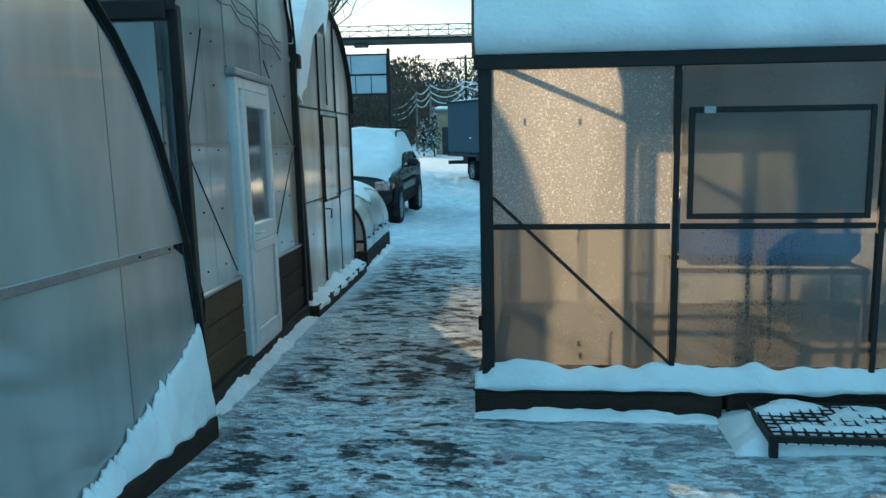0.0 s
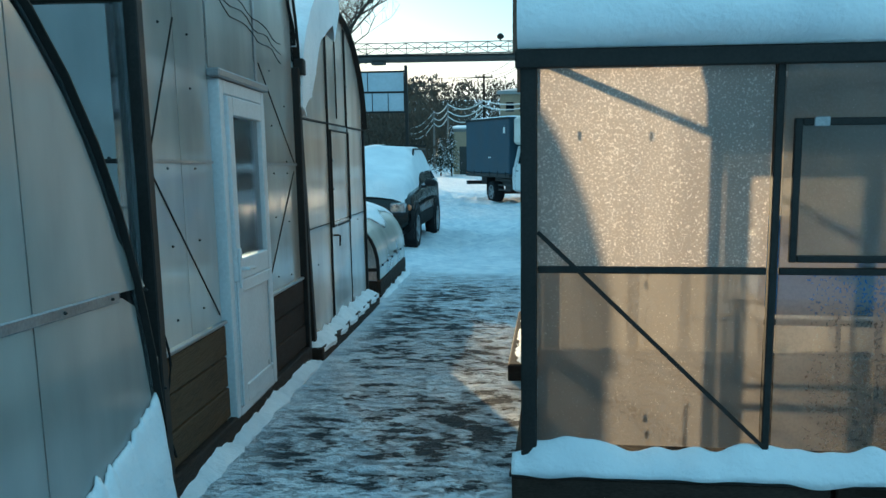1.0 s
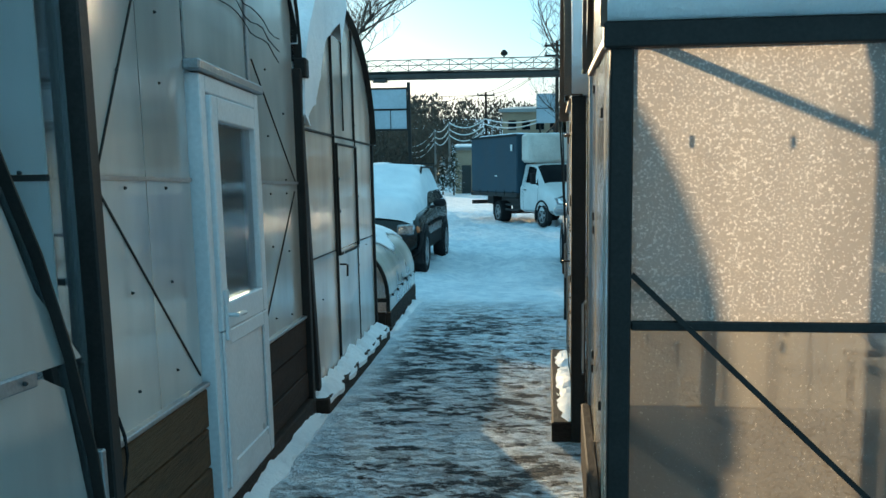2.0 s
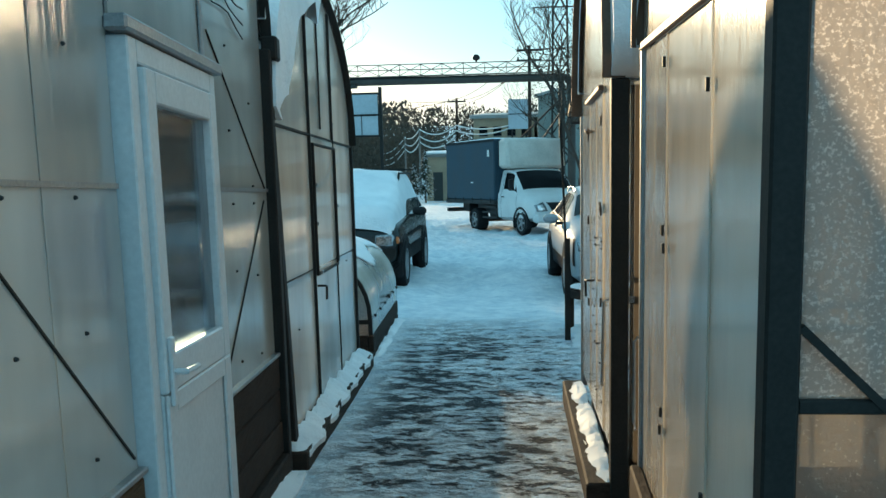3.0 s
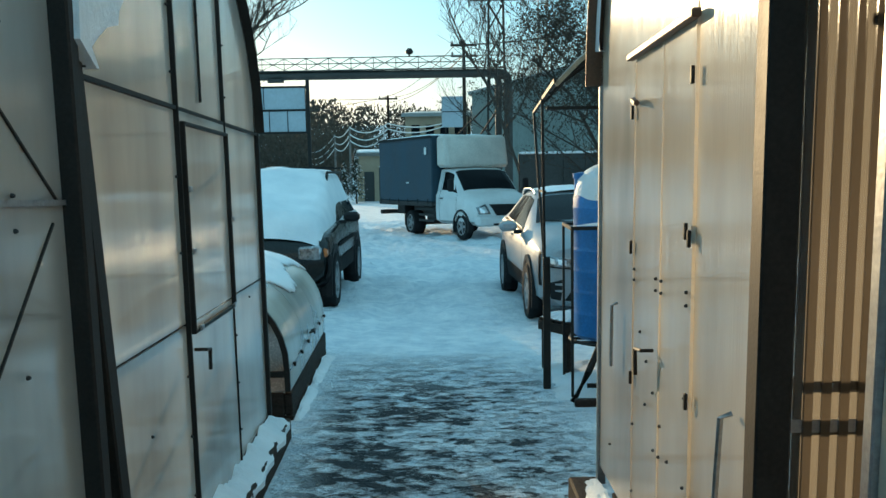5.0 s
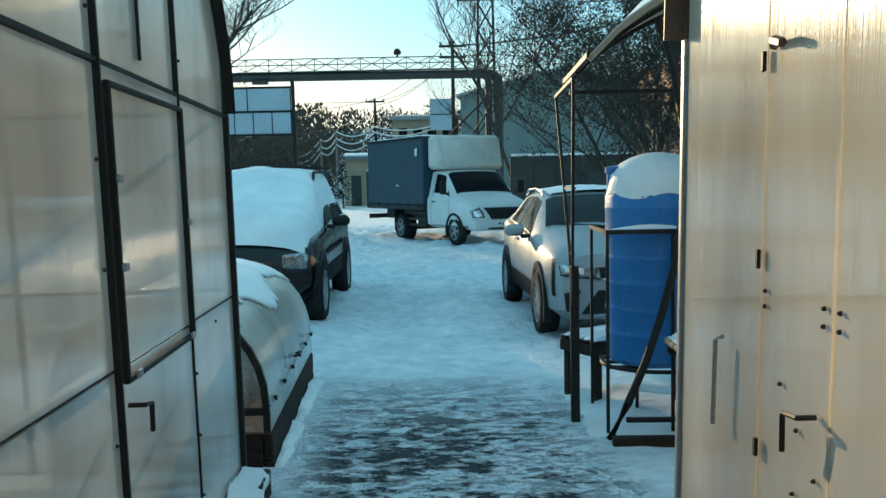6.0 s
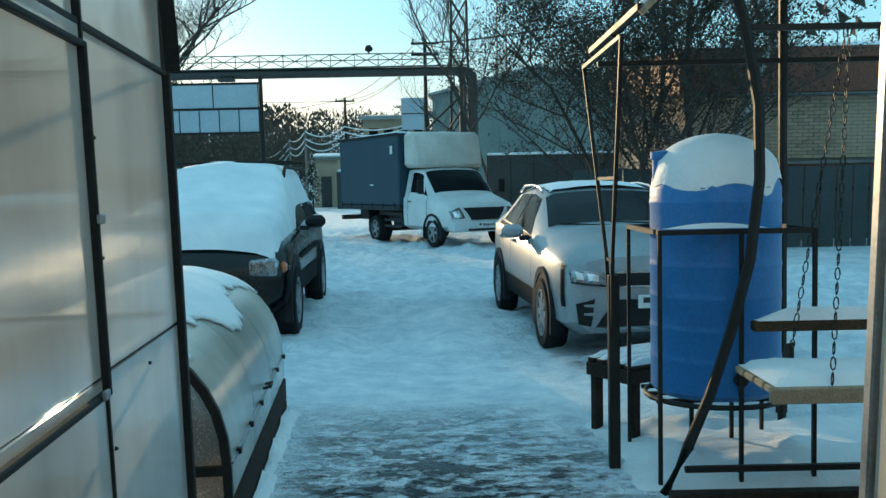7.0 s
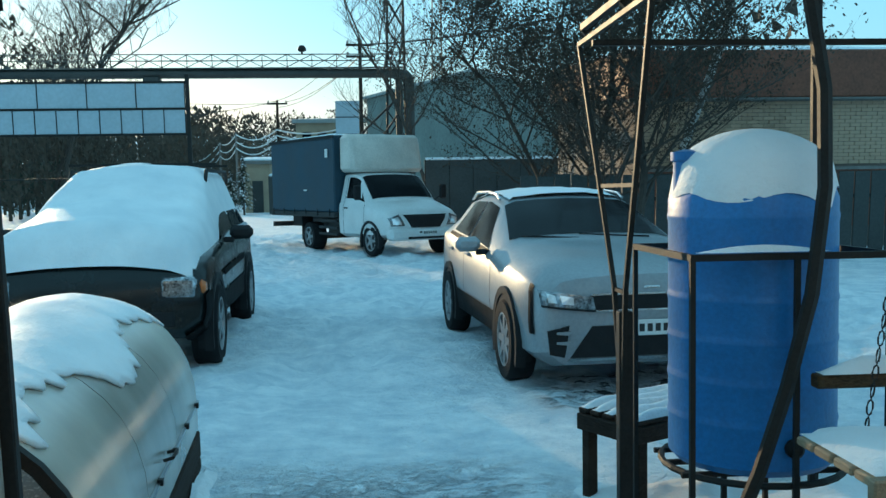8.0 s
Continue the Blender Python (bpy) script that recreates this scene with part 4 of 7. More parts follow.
# daylight passes the panes of the houses east of the lane
for ob in list(bpy.data.objects):
    if ob.type == "MESH" and ob.parent and ob.parent.name.startswith("greenhouse") and ob.parent.matrix_world.translation.x > -1.6:
        if ob.name.startswith("far_side") or ob.data.materials and ob.data.materials[0] in (POLY, POLY_SILVER, POLY_CLEAR, POLY_SMOKE):
            ob.visible_shadow = False


# ---------------------------------------------------------------- vehicles
SILVER = material("silver_car_paint", (0.30, 0.32, 0.34), 0.42, 0.35, 0.12, 3, 40, 0.01)
DARK_GREEN = material("dark_car_paint", (0.012, 0.016, 0.016), 0.25, 0.3, 0.3, 3, 40, 0.01)
BLACK_PLASTIC = material("black_plastic", (0.016, 0.016, 0.017), 0.6, 0, 0.25, 8, 70, 0.08, spec=0.2)
CAR_GLASS = material("car_glass", (0.006, 0.008, 0.010), 0.1, 0, 0.3, 2, 20, 0.0, spec=0.07)
LAMP_GLASS = material("lamp_glass", (0.30, 0.32, 0.34), 0.1, 0.7, 0.9, 22, 60, 0.05)
REFLECTOR = material("lamp_reflector", (0.92, 0.93, 0.94), 0.15, 0.5, 0.2, 30, 60, 0.02)
AMBER = material("amber_lens", (0.5, 0.13, 0.03), 0.2, 0, 0.2)
CHROME = material("bright_metal", (0.6, 0.6, 0.6), 0.22, 1.0, 0.1)
PLATE = material("plate_white", (0.72, 0.72, 0.7), 0.4, 0, 0.06)
INK = material("black_ink", (0.02, 0.02, 0.02), 0.6, 0, 0.1)
TARP = material("blue_tarpaulin", (0.012, 0.042, 0.066), 0.55, 0, 0.3, 1.6, 30, 0.25)
CAB_WHITE = material("white_cab_paint", (0.66, 0.66, 0.65), 0.35, 0.05, 0.10, 3, 30, 0.01)
CREAM = material("cream_fibreglass", (0.60, 0.55, 0.49), 0.5, 0, 0.15, 2.5, 30, 0.05)
CHASSIS = material("chassis_black", (0.03, 0.03, 0.03), 0.7, 0.2, 0.4, 6, 50, 0.1)


def ring_at(st):
    """Half cross-section of a car body, from sill to roof, then mirrored."""
    y, z0, zb, zr, wb, wr = st
    h = [(0.0, z0), (wb * 0.82, z0), (wb * 0.98, z0 + 0.10), (wb * 1.0, z0 + (zb - z0) * 0.55), (wb * 0.985, zb - 0.04), (wb * 0.95, zb), (wr, zr - 0.05 * min(1, (zr - zb) * 6)), (wr * 0.82, zr - 0.005), (wr * 0.42, zr + 0.012), (0.0, zr + 0.018)]
    return [Vector((x, y, z)) for x, z in h]


def sample(sts, y):
    for a, b in zip(sts, sts[1:]):
        if a[0] >= y >= b[0]:
            f = (a[0] - y) / (a[0] - b[0])
            f2 = f
            return [p + (q - p) * f2 for p, q in zip(ring_at(a), ring_at(b))]
    return ring_at(sts[0] if y > sts[0][0] else sts[-1])


def at_ring(r, k):
    i = min(len(r) - 2, int(k))
    return r[i] + (r[i + 1] - r[i]) * (k - i)


def loft(sts):
    bm = bmesh.new()
    rows = []
    for s in sts:
        half = ring_at(s)
        full = half + [Vector((-p.x, p.y, p.z)) for p in half[-2:0:-1]]
        rows.append([bm.verts.new(p) for p in full])
    n = len(rows[0])
    for a, b in zip(rows, rows[1:]):
        for k in range(n):
            bm.faces.new((a[k], a[(k + 1) % n], b[(k + 1) % n], b[k]))
    bm.faces.new(rows[0])
    bm.faces.new(rows[-1][::-1])
    return bm


def skin(sts, quad, side=1, out=0.006, nu=6, nv=5):
    """A patch lying on the body: quad holds its four corners as (y, ring step)."""
    (ya, ka), (yb, kb), (yc, kc), (yd, kd) = quad
    def pt(u, v):
        y = (ya * (1 - u) + yb * u) * (1 - v) + (yd * (1 - u) + yc * u) * v
        k = (ka * (1 - u) + kb * u) * (1 - v) + (kd * (1 - u) + kc * u) * v
        p = at_ring(sample(sts, y), k)
        q, r = at_ring(sample(sts, y), min(9, k + 0.02)), at_ring(sample(sts, y + 0.01), k)
        n = (q - at_ring(sample(sts, y), max(0, k - 0.02))).cross(r - at_ring(sample(sts, y - 0.01), k))
        n = n.normalized() if n.length > 1e-9 else Vector((1, 0, 0))
        if n.dot(p - Vector((0, p.y * 0.6, 0.7))) < 0:
            n = -n
        p = p + n * out
        return (p.x * side, p.y, p.z)
    bm = rough_grid(nu, nv, pt)
    geo = bmesh.ops.extrude_face_region(bm, geom=list(bm.faces))
    return bm


def drape(body, quad, out, nu=10, nv=5):
    """A patch laid on the front of a body: corners as (x, z), thickened by out."""
    (xa, za), (xb, zb), (xc, zc), (xd, zd) = quad
    def pt(u, v):
        x = (xa * (1 - u) + xb * u) * (1 - v) + (xd * (1 - u) + xc * u) * v
        z = (za * (1 - u) + zb * u) * (1 - v) + (zd * (1 - u) + zc * u) * v
        hit = body.ray_cast(Vector((x, 4.0, z)), Vector((0, -1, 0)))[0]
        if hit is None:
            hit = body.find_nearest(Vector((x, 1.9, z)))[0]
        return Vector((x + (0.006 if x > 0 else -0.006), hit.y + out, z))
    bm = rough_grid(nu, nv, pt)
    top = list(bm.faces)
    ret = bmesh.ops.extrude_face_region(bm, geom=top)
    for v in ret["geom"]:
        if isinstance(v, bmesh.types.BMVert):
            v.co.y -= out + 0.02
    return bm


def flip(quad, s):
    return tuple((x * s, z) for x, z in quad)


def across(sts, y0, y1, k0, out, nu=8, nv=14, lift=None):
    """A patch right across the top of the body between two stations: windscreen or snow."""
    def pt(u, v):
        y = y0 + (y1 - y0) * u
        r = sample(sts, y)
        s = 2 * v - 1
        k = 9 - abs(s) * (9 - k0)
        p = at_ring(r, k)
        z = p.z + (out if lift is None else lift(u, v))
        return (p.x * (1 if s >= 0 else -1), p.y, z)
    return rough_grid(nu, nv, pt)


def wheel(parent, x, y, r, width, side, rim_mat, spokes=7):
    t = bmesh.new()
    o = side * width / 2
    lathe(t, [(r * 0.66, -o), (r * 0.93, -o), (r, -o * 0.7), (r, o * 0.7), (r * 0.93, o), (r * 0.66, o * 0.98), (r * 0.64, o * 0.7)], 28, "x", (x, y, r))
    tyre = part("tyre", t, RUBBER, parent, "", True)
    c = bmesh.new()
    lathe(c, [(0.0001, o * 0.5), (r * 0.64, o * 0.5), (r * 0.66, o * 0.95), (r * 0.60, o * 0.95), (r * 0.58, o * 0.6)], 28, "x", (x, y, r))
    for k in range(spokes):
        a = 2 * math.pi * k / spokes
        d = Vector((0, math.cos(a), math.sin(a)))
        e = Vector((0, -math.sin(a), math.cos(a)))
        w0, w1 = r * 0.10, r * 0.075
        vs = []
        for rr, w in ((r * 0.1, w0), (r * 0.6, w1)):
            for s in (-1, 1):
                for xo in (o * 0.62, o * 0.88):
                    vs.append(c.verts.new(Vector((x + xo, y, r)) + d * rr + e * w * s))
        for f in ((0, 1, 3, 2), (4, 6, 7, 5), (0, 4, 5, 1), (2, 3, 7, 6), (1, 5, 7, 3), (0, 2, 6, 4)):
            c.faces.new([vs[i] for i in f])
    lathe(c, [(r * 0.14, o * 0.6), (r * 0.14, o * 0.92), (r * 0.1, o * 0.96)], 12, "x", (x, y, r))
    part("rim", c, rim_mat, tyre, "", False)
    return tyre


def arch_trim(sts, y, r, side, w, body_w):
    """Dark cladding round a wheel opening, with the well behind the wheel."""
    bm = bmesh.new()
    n = 16
    def ring(rad, xo):
        return [bm.verts.new((side * (body_w + xo), y + rad * math.cos(math.pi * (1.12 - 1.24 * i / n)), r + rad * math.sin(math.pi * (1.12 - 1.24 * i / n)))) for i in range(n + 1)]
    a, b, c = ring(r + 0.035, 0.012), ring(r + 0.095, 0.016), ring(r + 0.10, -0.06)
    d = ring(r + 0.035, -0.1)
    for p, q in ((d, a), (a, b), (b, c)):
        for i in range(n):
            bm.faces.new((p[i], p[i + 1], q[i + 1], q[i]))
    return bm


def well(y, r, side, body_w):
    bm = bmesh.new()
    lathe(bm, [(r + 0.05, side * (body_w - 0.12)), (r + 0.05, side * (body_w + 0.004))], 28, "x", (0, y, r))
    for v in bm.verts:
        v.co.z = max(v.co.z, 0.2)
    return bm


def number_plate(parent, y, z, w=0.52, h=0.112, x=0.0):
    p = part("number_plate", cube(x - w / 2, x + w / 2, y, y + 0.012, z, z + h, bevel=0.004), PLATE, parent, "white number plate with dark bars")
    bars = bmesh.new()
    for i in range(6):
        a = x - w * 0.44 + i * w * 0.115
        box(bars, a, a + w * 0.075, y + 0.0125, y + 0.014, z + h * 0.25, z + h * 0.75)
    box(bars, x + w * 0.29, x + w * 0.42, y + 0.0125, y + 0.014, z + h * 0.4, z + h * 0.8)
    tagged(part("bars", bars, INK, p), kind="stuff")


def mirror(parent, x, y, z, side, mat):
    bm = cube(min(side * x, side * (x + 0.22)), max(side * x, side * (x + 0.22)), y - 0.06, y + 0.05, z - 0.06, z + 0.07, bevel=0.04)
    part("mirror", bm, mat, parent, "", True)
    part("mirror_arm", cube(min(side * (x - 0.06), side * (x + 0.04)), max(side * (x - 0.06), side * (x + 0.04)), y - 0.03, y + 0.03, z - 0.09, z - 0.04, bevel=0.01), BLACK_PLASTIC, parent)


def hatchback():
    car = thing("car", "silver-beige crossover hatchback with black cladding, dusted with snow", "car", on_slope(0.03, 17.25, 185.0))
    S = [(2.13, 0.30, 0.70, 0.76, 0.68, 0.58), (2.09, 0.25, 0.78, 0.87, 0.78, 0.66), (1.97, 0.23, 0.83, 0.93, 0.85, 0.70), (1.6, 0.22, 0.88, 0.99, 0.88, 0.74), (1.0, 0.22, 0.93, 1.05, 0.885, 0.74), (0.78, 0.22, 0.95, 1.07, 0.885, 0.74), (0.35, 0.22, 0.95, 1.26, 0.885, 0.66), (0.0, 0.22, 0.965, 1.40, 0.885, 0.60), (-0.4, 0.22, 0.98, 1.455, 0.885, 0.59), (-1.0, 0.22, 1.0, 1.45, 0.885, 0.59), (-1.55, 0.22, 1.03, 1.40, 0.875, 0.58), (-1.9, 0.26, 1.04, 1.26, 0.85, 0.60), (-2.08, 0.34, 0.98, 1.05, 0.80, 0.62), (-2.14, 0.42, 0.9, 0.93, 0.72, 0.55)]
    shell = loft(S)
    bmesh.ops.triangulate(shell, faces=shell.faces)
    front = BVHTree.FromBMesh(shell)
    shell.free()
    part("body", loft(S), SILVER, car, "", True)
    ws = part("windscreen", across(S, 0.72, 0.04, 6.15, 0.006), CAR_GLASS, car, "dark glass", True)
    part("wiper", rod([(-0.5, 0.80, 1.08), (0.1, 0.73, 1.11)], 0.008, 5), BLACK_PLASTIC, ws)
    part("wiper", rod([(0.12, 0.80, 1.08), (0.6, 0.72, 1.10)], 0.008, 5), BLACK_PLASTIC, ws)
    for s in (-1, 1):
        part("side_window", skin(S, ((0.42, 5.12), (-0.52, 5.12), (-0.52, 5.93), (-0.02, 5.93)), s), CAR_GLASS, car, "", True)
        part("side_window", skin(S, ((-0.58, 5.12), (-1.4, 5.15), (-1.25, 5.93), (-0.58, 5.93)), s), CAR_GLASS, car, "", True)
        part("window_trim", skin(S, ((0.5, 4.98), (-1.5, 4.98), (-1.5, 5.1), (0.5, 5.1)), s, 0.008), BLACK_PLASTIC, car)
        part("sill_cladding", skin(S, ((0.95, 1.0), (-0.95, 1.0), (-0.95, 2.6), (0.95, 2.6)), s, 0.01), BLACK_PLASTIC, car, "black sill cladding")
        hl = part("headlight", drape(front, flip(((0.42, 0.645), (0.79, 0.685), (0.805, 0.79), (0.44, 0.74)), s), 0.022, 14, 5), LAMP_GLASS, car, "clear headlight", True)
        part("reflector", drape(front, flip(((0.58, 0.685), (0.665, 0.695), (0.675, 0.755), (0.585, 0.74)), s), 0.028, 6, 4), REFLECTOR, hl, "", True)
        part("reflector", drape(front, flip(((0.70, 0.70), (0.755, 0.705), (0.765, 0.77), (0.71, 0.755)), s), 0.028, 6, 4), REFLECTOR, hl, "", True)
        part("lamp_rim", drape(front, flip(((0.42, 0.63), (0.79, 0.67), (0.79, 0.684), (0.42, 0.644)), s), 0.026, 12, 1), BLACK_PLASTIC, hl)
        part("marker_slot", skin(S, ((2.0, 2.6), (1.93, 2.6), (1.90, 4.6), (1.97, 4.6)), s, 0.008, 2, 6), BLACK_PLASTIC, car)
        part("fog_recess", drape(front, flip(((0.64, 0.31), (0.74, 0.33), (0.76, 0.50), (0.61, 0.54)), s), 0.012, 6, 5), BLACK_PLASTIC, car, "black fog lamp recess")
        for k in range(2):
            part("recess_fin", drape(front, flip(((0.60, 0.40 + k * 0.07), (0.70, 0.41 + k * 0.07), (0.70, 0.425 + k * 0.07), (0.60, 0.43 + k * 0.07)), s), 0.02, 4, 1), SILVER, car)
        part("roof_rail", rod([(s * 0.595, -0.12, 1.40), (s * 0.595, -0.24, 1.445), (s * 0.59, -0.6, 1.47), (s * 0.59, -1.2, 1.46), (s * 0.58, -1.5, 1.39)], 0.015, 6), CHROME, car, "", True)
        for y in (0.05, -0.85):
            part("door_handle", cube(min(s * 0.872, s * 0.905), max(s * 0.872, s * 0.905), y - 0.42, y - 0.24, 0.88, 0.91, bevel=0.008), SILVER, car)
        for y in (0.72, -0.5, -1.35):
            part("door_seam", skin(S, ((y, 1.9), (y - 0.012, 1.9), (y - 0.012, 4.95), (y, 4.95)), s, 0.003, 1, 6), INK, car)
        mirror(car, 0.90, 0.42, 1.02, s, SILVER)
        for y in (1.3, -1.3):
            part("wheel_well", well(y, 0.325, s, 0.885), BLACK_PLASTIC, car)
            part("arch_trim", arch_trim(S, y, 0.325, s, 0.1, 0.885), BLACK_PLASTIC, car, "", True)
            wheel(car, s * 0.81, y, 0.325, 0.2, s, STEEL_GREY, 8)
    part("grille", drape(front, ((-0.44, 0.645), (0.44, 0.645), (0.46, 0.745), (-0.46, 0.745)), 0.016, 16, 3), BLACK_PLASTIC, car, "slim black grille")
    part("grille_chrome", drape(front, ((-0.43, 0.632), (0.43, 0.632), (0.44, 0.645), (-0.44, 0.645)), 0.024, 16, 1), CHROME, car)
    part("bonnet_edge", drape(front, ((-0.45, 0.748), (0.45, 0.748), (0.45, 0.76), (-0.45, 0.76)), 0.02, 16, 1), CHROME, car)
    part("lower_intake", drape(front, ((-0.60, 0.31), (0.60, 0.31), (0.44, 0.53), (-0.44, 0.53)), 0.012, 16, 4), BLACK_PLASTIC, car, "black lower intake")
    part("bumper_lip", drape(front, ((-0.62, 0.282), (0.62, 0.282), (0.60, 0.305), (-0.60, 0.305)), 0.022, 16, 1), CHROME, car)
    part("badge", cube(-0.06, 0.06, 2.10, 2.135, 0.785, 0.805, bevel=0.006), CHROME, car)
    number_plate(car, 2.15, 0.455)
    part("roof_snow", across(S, -0.02, -1.6, 6.6, 0.02, 14, 14, lambda u, v: 0.018 + 0.022 * math.sin(math.pi * v) + 0.012 * noise.noise((u * 9, v * 7, 1))), SNOW, car, "thin snow on the roof", True)
    for s in (-1, 1):
        part("seat_back", cube(min(s * 0.2, s * 0.55), max(s * 0.2, s * 0.55), -0.25, -0.12, 0.9, 1.33, bevel=0.05), BLACK_PLASTIC, car)
    return car


def estate():
    car = thing("car", "dark off-road estate car buried under smooth deep snow, headlights showing", "car", on_slope(-4.1, 18.2, 181.8))
    S = [(2.02, 0.42, 0.74, 0.80, 0.89, 0.76), (1.95, 0.34, 0.86, 0.95, 0.92, 0.79), (1.72, 0.30, 0.95, 1.06, 0.93, 0.78), (1.0, 0.30, 1.0, 1.10, 0.93, 0.78), (0.8, 0.30, 1.02, 1.12, 0.93, 0.78), (0.35, 0.30, 1.04, 1.42, 0.93, 0.72), (0.05, 0.30, 1.05, 1.60, 0.93, 0.66), (-0.4, 0.30, 1.06, 1.66, 0.93, 0.65), (-1.5, 0.30, 1.08, 1.65, 0.92, 0.64), (-2.0, 0.36, 1.08, 1.50, 0.9, 0.64), (-2.25, 0.45, 1.0, 1.1, 0.84, 0.68)]
    part("body", loft(S), DARK_GREEN, car, "", True)
    for s in (-1, 1):
        part("side_window", skin(S, ((0.5, 5.12), (-0.5, 5.12), (-0.5, 5.9), (0.05, 5.9)), s), CAR_GLASS, car, "", True)
        part("side_window", skin(S, ((-0.58, 5.12), (-1.35, 5.12), (-1.3, 5.9), (-0.58, 5.9)), s), CAR_GLASS, car, "", True)
        part("side_window", skin(S, ((-1.43, 5.12), (-1.95, 5.12), (-1.85, 5.85), (-1.4, 5.85)), s), CAR_GLASS, car, "", True)
        hl = part("headlight", cube(min(s * 0.57, s * 0.86), max(s * 0.57, s * 0.86), 1.88, 2.035, 0.66, 0.84, bevel=0.03), LAMP_GLASS, car, "clear headlight", True)
        part("turn_lens", cube(min(s * 0.861, s * 0.925), max(s * 0.861, s * 0.925), 1.86, 2.0, 0.69, 0.81, bevel=0.03), AMBER, hl, "amber lens", True)
        part("bumper_corner", skin(S, ((1.97, 1.0), (1.70, 1.0), (1.70, 3.2), (1.97, 3.4)), s, 0.02), BLACK_PLASTIC, car, "", True)
        part("sill_cladding", skin(S, ((0.95, 1.0), (-0.9, 1.0), (-0.9, 2.7), (0.95, 2.7)), s, 0.012), BLACK_PLASTIC, car)
        part("side_strip", skin(S, ((0.9, 3.2), (-0.9, 3.2), (-0.9, 3.4), (0.9, 3.4)), s, 0.016), BLACK_PLASTIC, car)
        for y in (0.78, -0.52, -1.4):
            part("door_seam", skin(S, ((y, 1.9), (y - 0.014, 1.9), (y - 0.014, 4.95), (y, 4.95)), s, 0.003, 1, 6), INK, car)
        part("door_snow", skin(S, ((0.5, 4.9), (-1.9, 4.9), (-1.9, 5.12), (0.5, 5.12)), s, 0.03, 14, 3), SNOW, car, "snow on the window ledge", True)
        part("roof_rail", rod([(s * 0.66, 0.0, 1.62), (s * 0.66, -0.1, 1.73), (s * 0.66, -1.6, 1.74), (s * 0.65, -1.8, 1.62)], 0.02, 6), STEEL_DARK, car, "", True)
        mirror(car, 0.95, 0.5, 1.12, s, BLACK_PLASTIC)
        for y in (1.32, -1.35):
            part("wheel_well", well(y, 0.36, s, 0.93), BLACK_PLASTIC, car)
            part("arch_trim", arch_trim(S, y, 0.36, s, 0.1, 0.93), BLACK_PLASTIC, car, "", True)
            wheel(car, s * 0.85, y, 0.36, 0.22, s, STEEL_GREY, 5)
    for y in (-0.3, -1.2):
        part("roof_bar", rod([(-0.74, y, 1.80), (0.74, y, 1.80)], 0.018, 4), STEEL_DARK, car)
    part("grille", cube(-0.5, 0.5, 1.965, 1.99, 0.6, 0.76, bevel=0.01), BLACK_PLASTIC, car)
    part("bumper", cube(-0.72, 0.72, 1.9, 2.03, 0.4, 0.6, bevel=0.05), BLACK_PLASTIC, car)
    number_plate(car, 2.032, 0.45)
    def depth(u, v):
        edge = math.sin(math.pi * min(1, max(0, v))) ** 0.45
        ends = min(1, u * 16 + 0.35) * min(1, (1 - u) * 12)
        step = 0.17 * math.exp(-((u - 0.30) / 0.13) ** 2) + 0.07 * math.exp(-((u - 0.1) / 0.15) ** 2)      # fills the hollow before the windscreen
        return 0.015 + edge * ends * (0.13 + step + 0.03 * noise.noise((u * 5, v * 4, 2))) - 0.05 * (1 - edge)
    part("snow_cover", across(S, 2.0, -2.05, 5.25, 0.1, 60, 34, depth), SNOW, car, "smooth deep snow over bonnet, windscreen and roof", True)
    return car


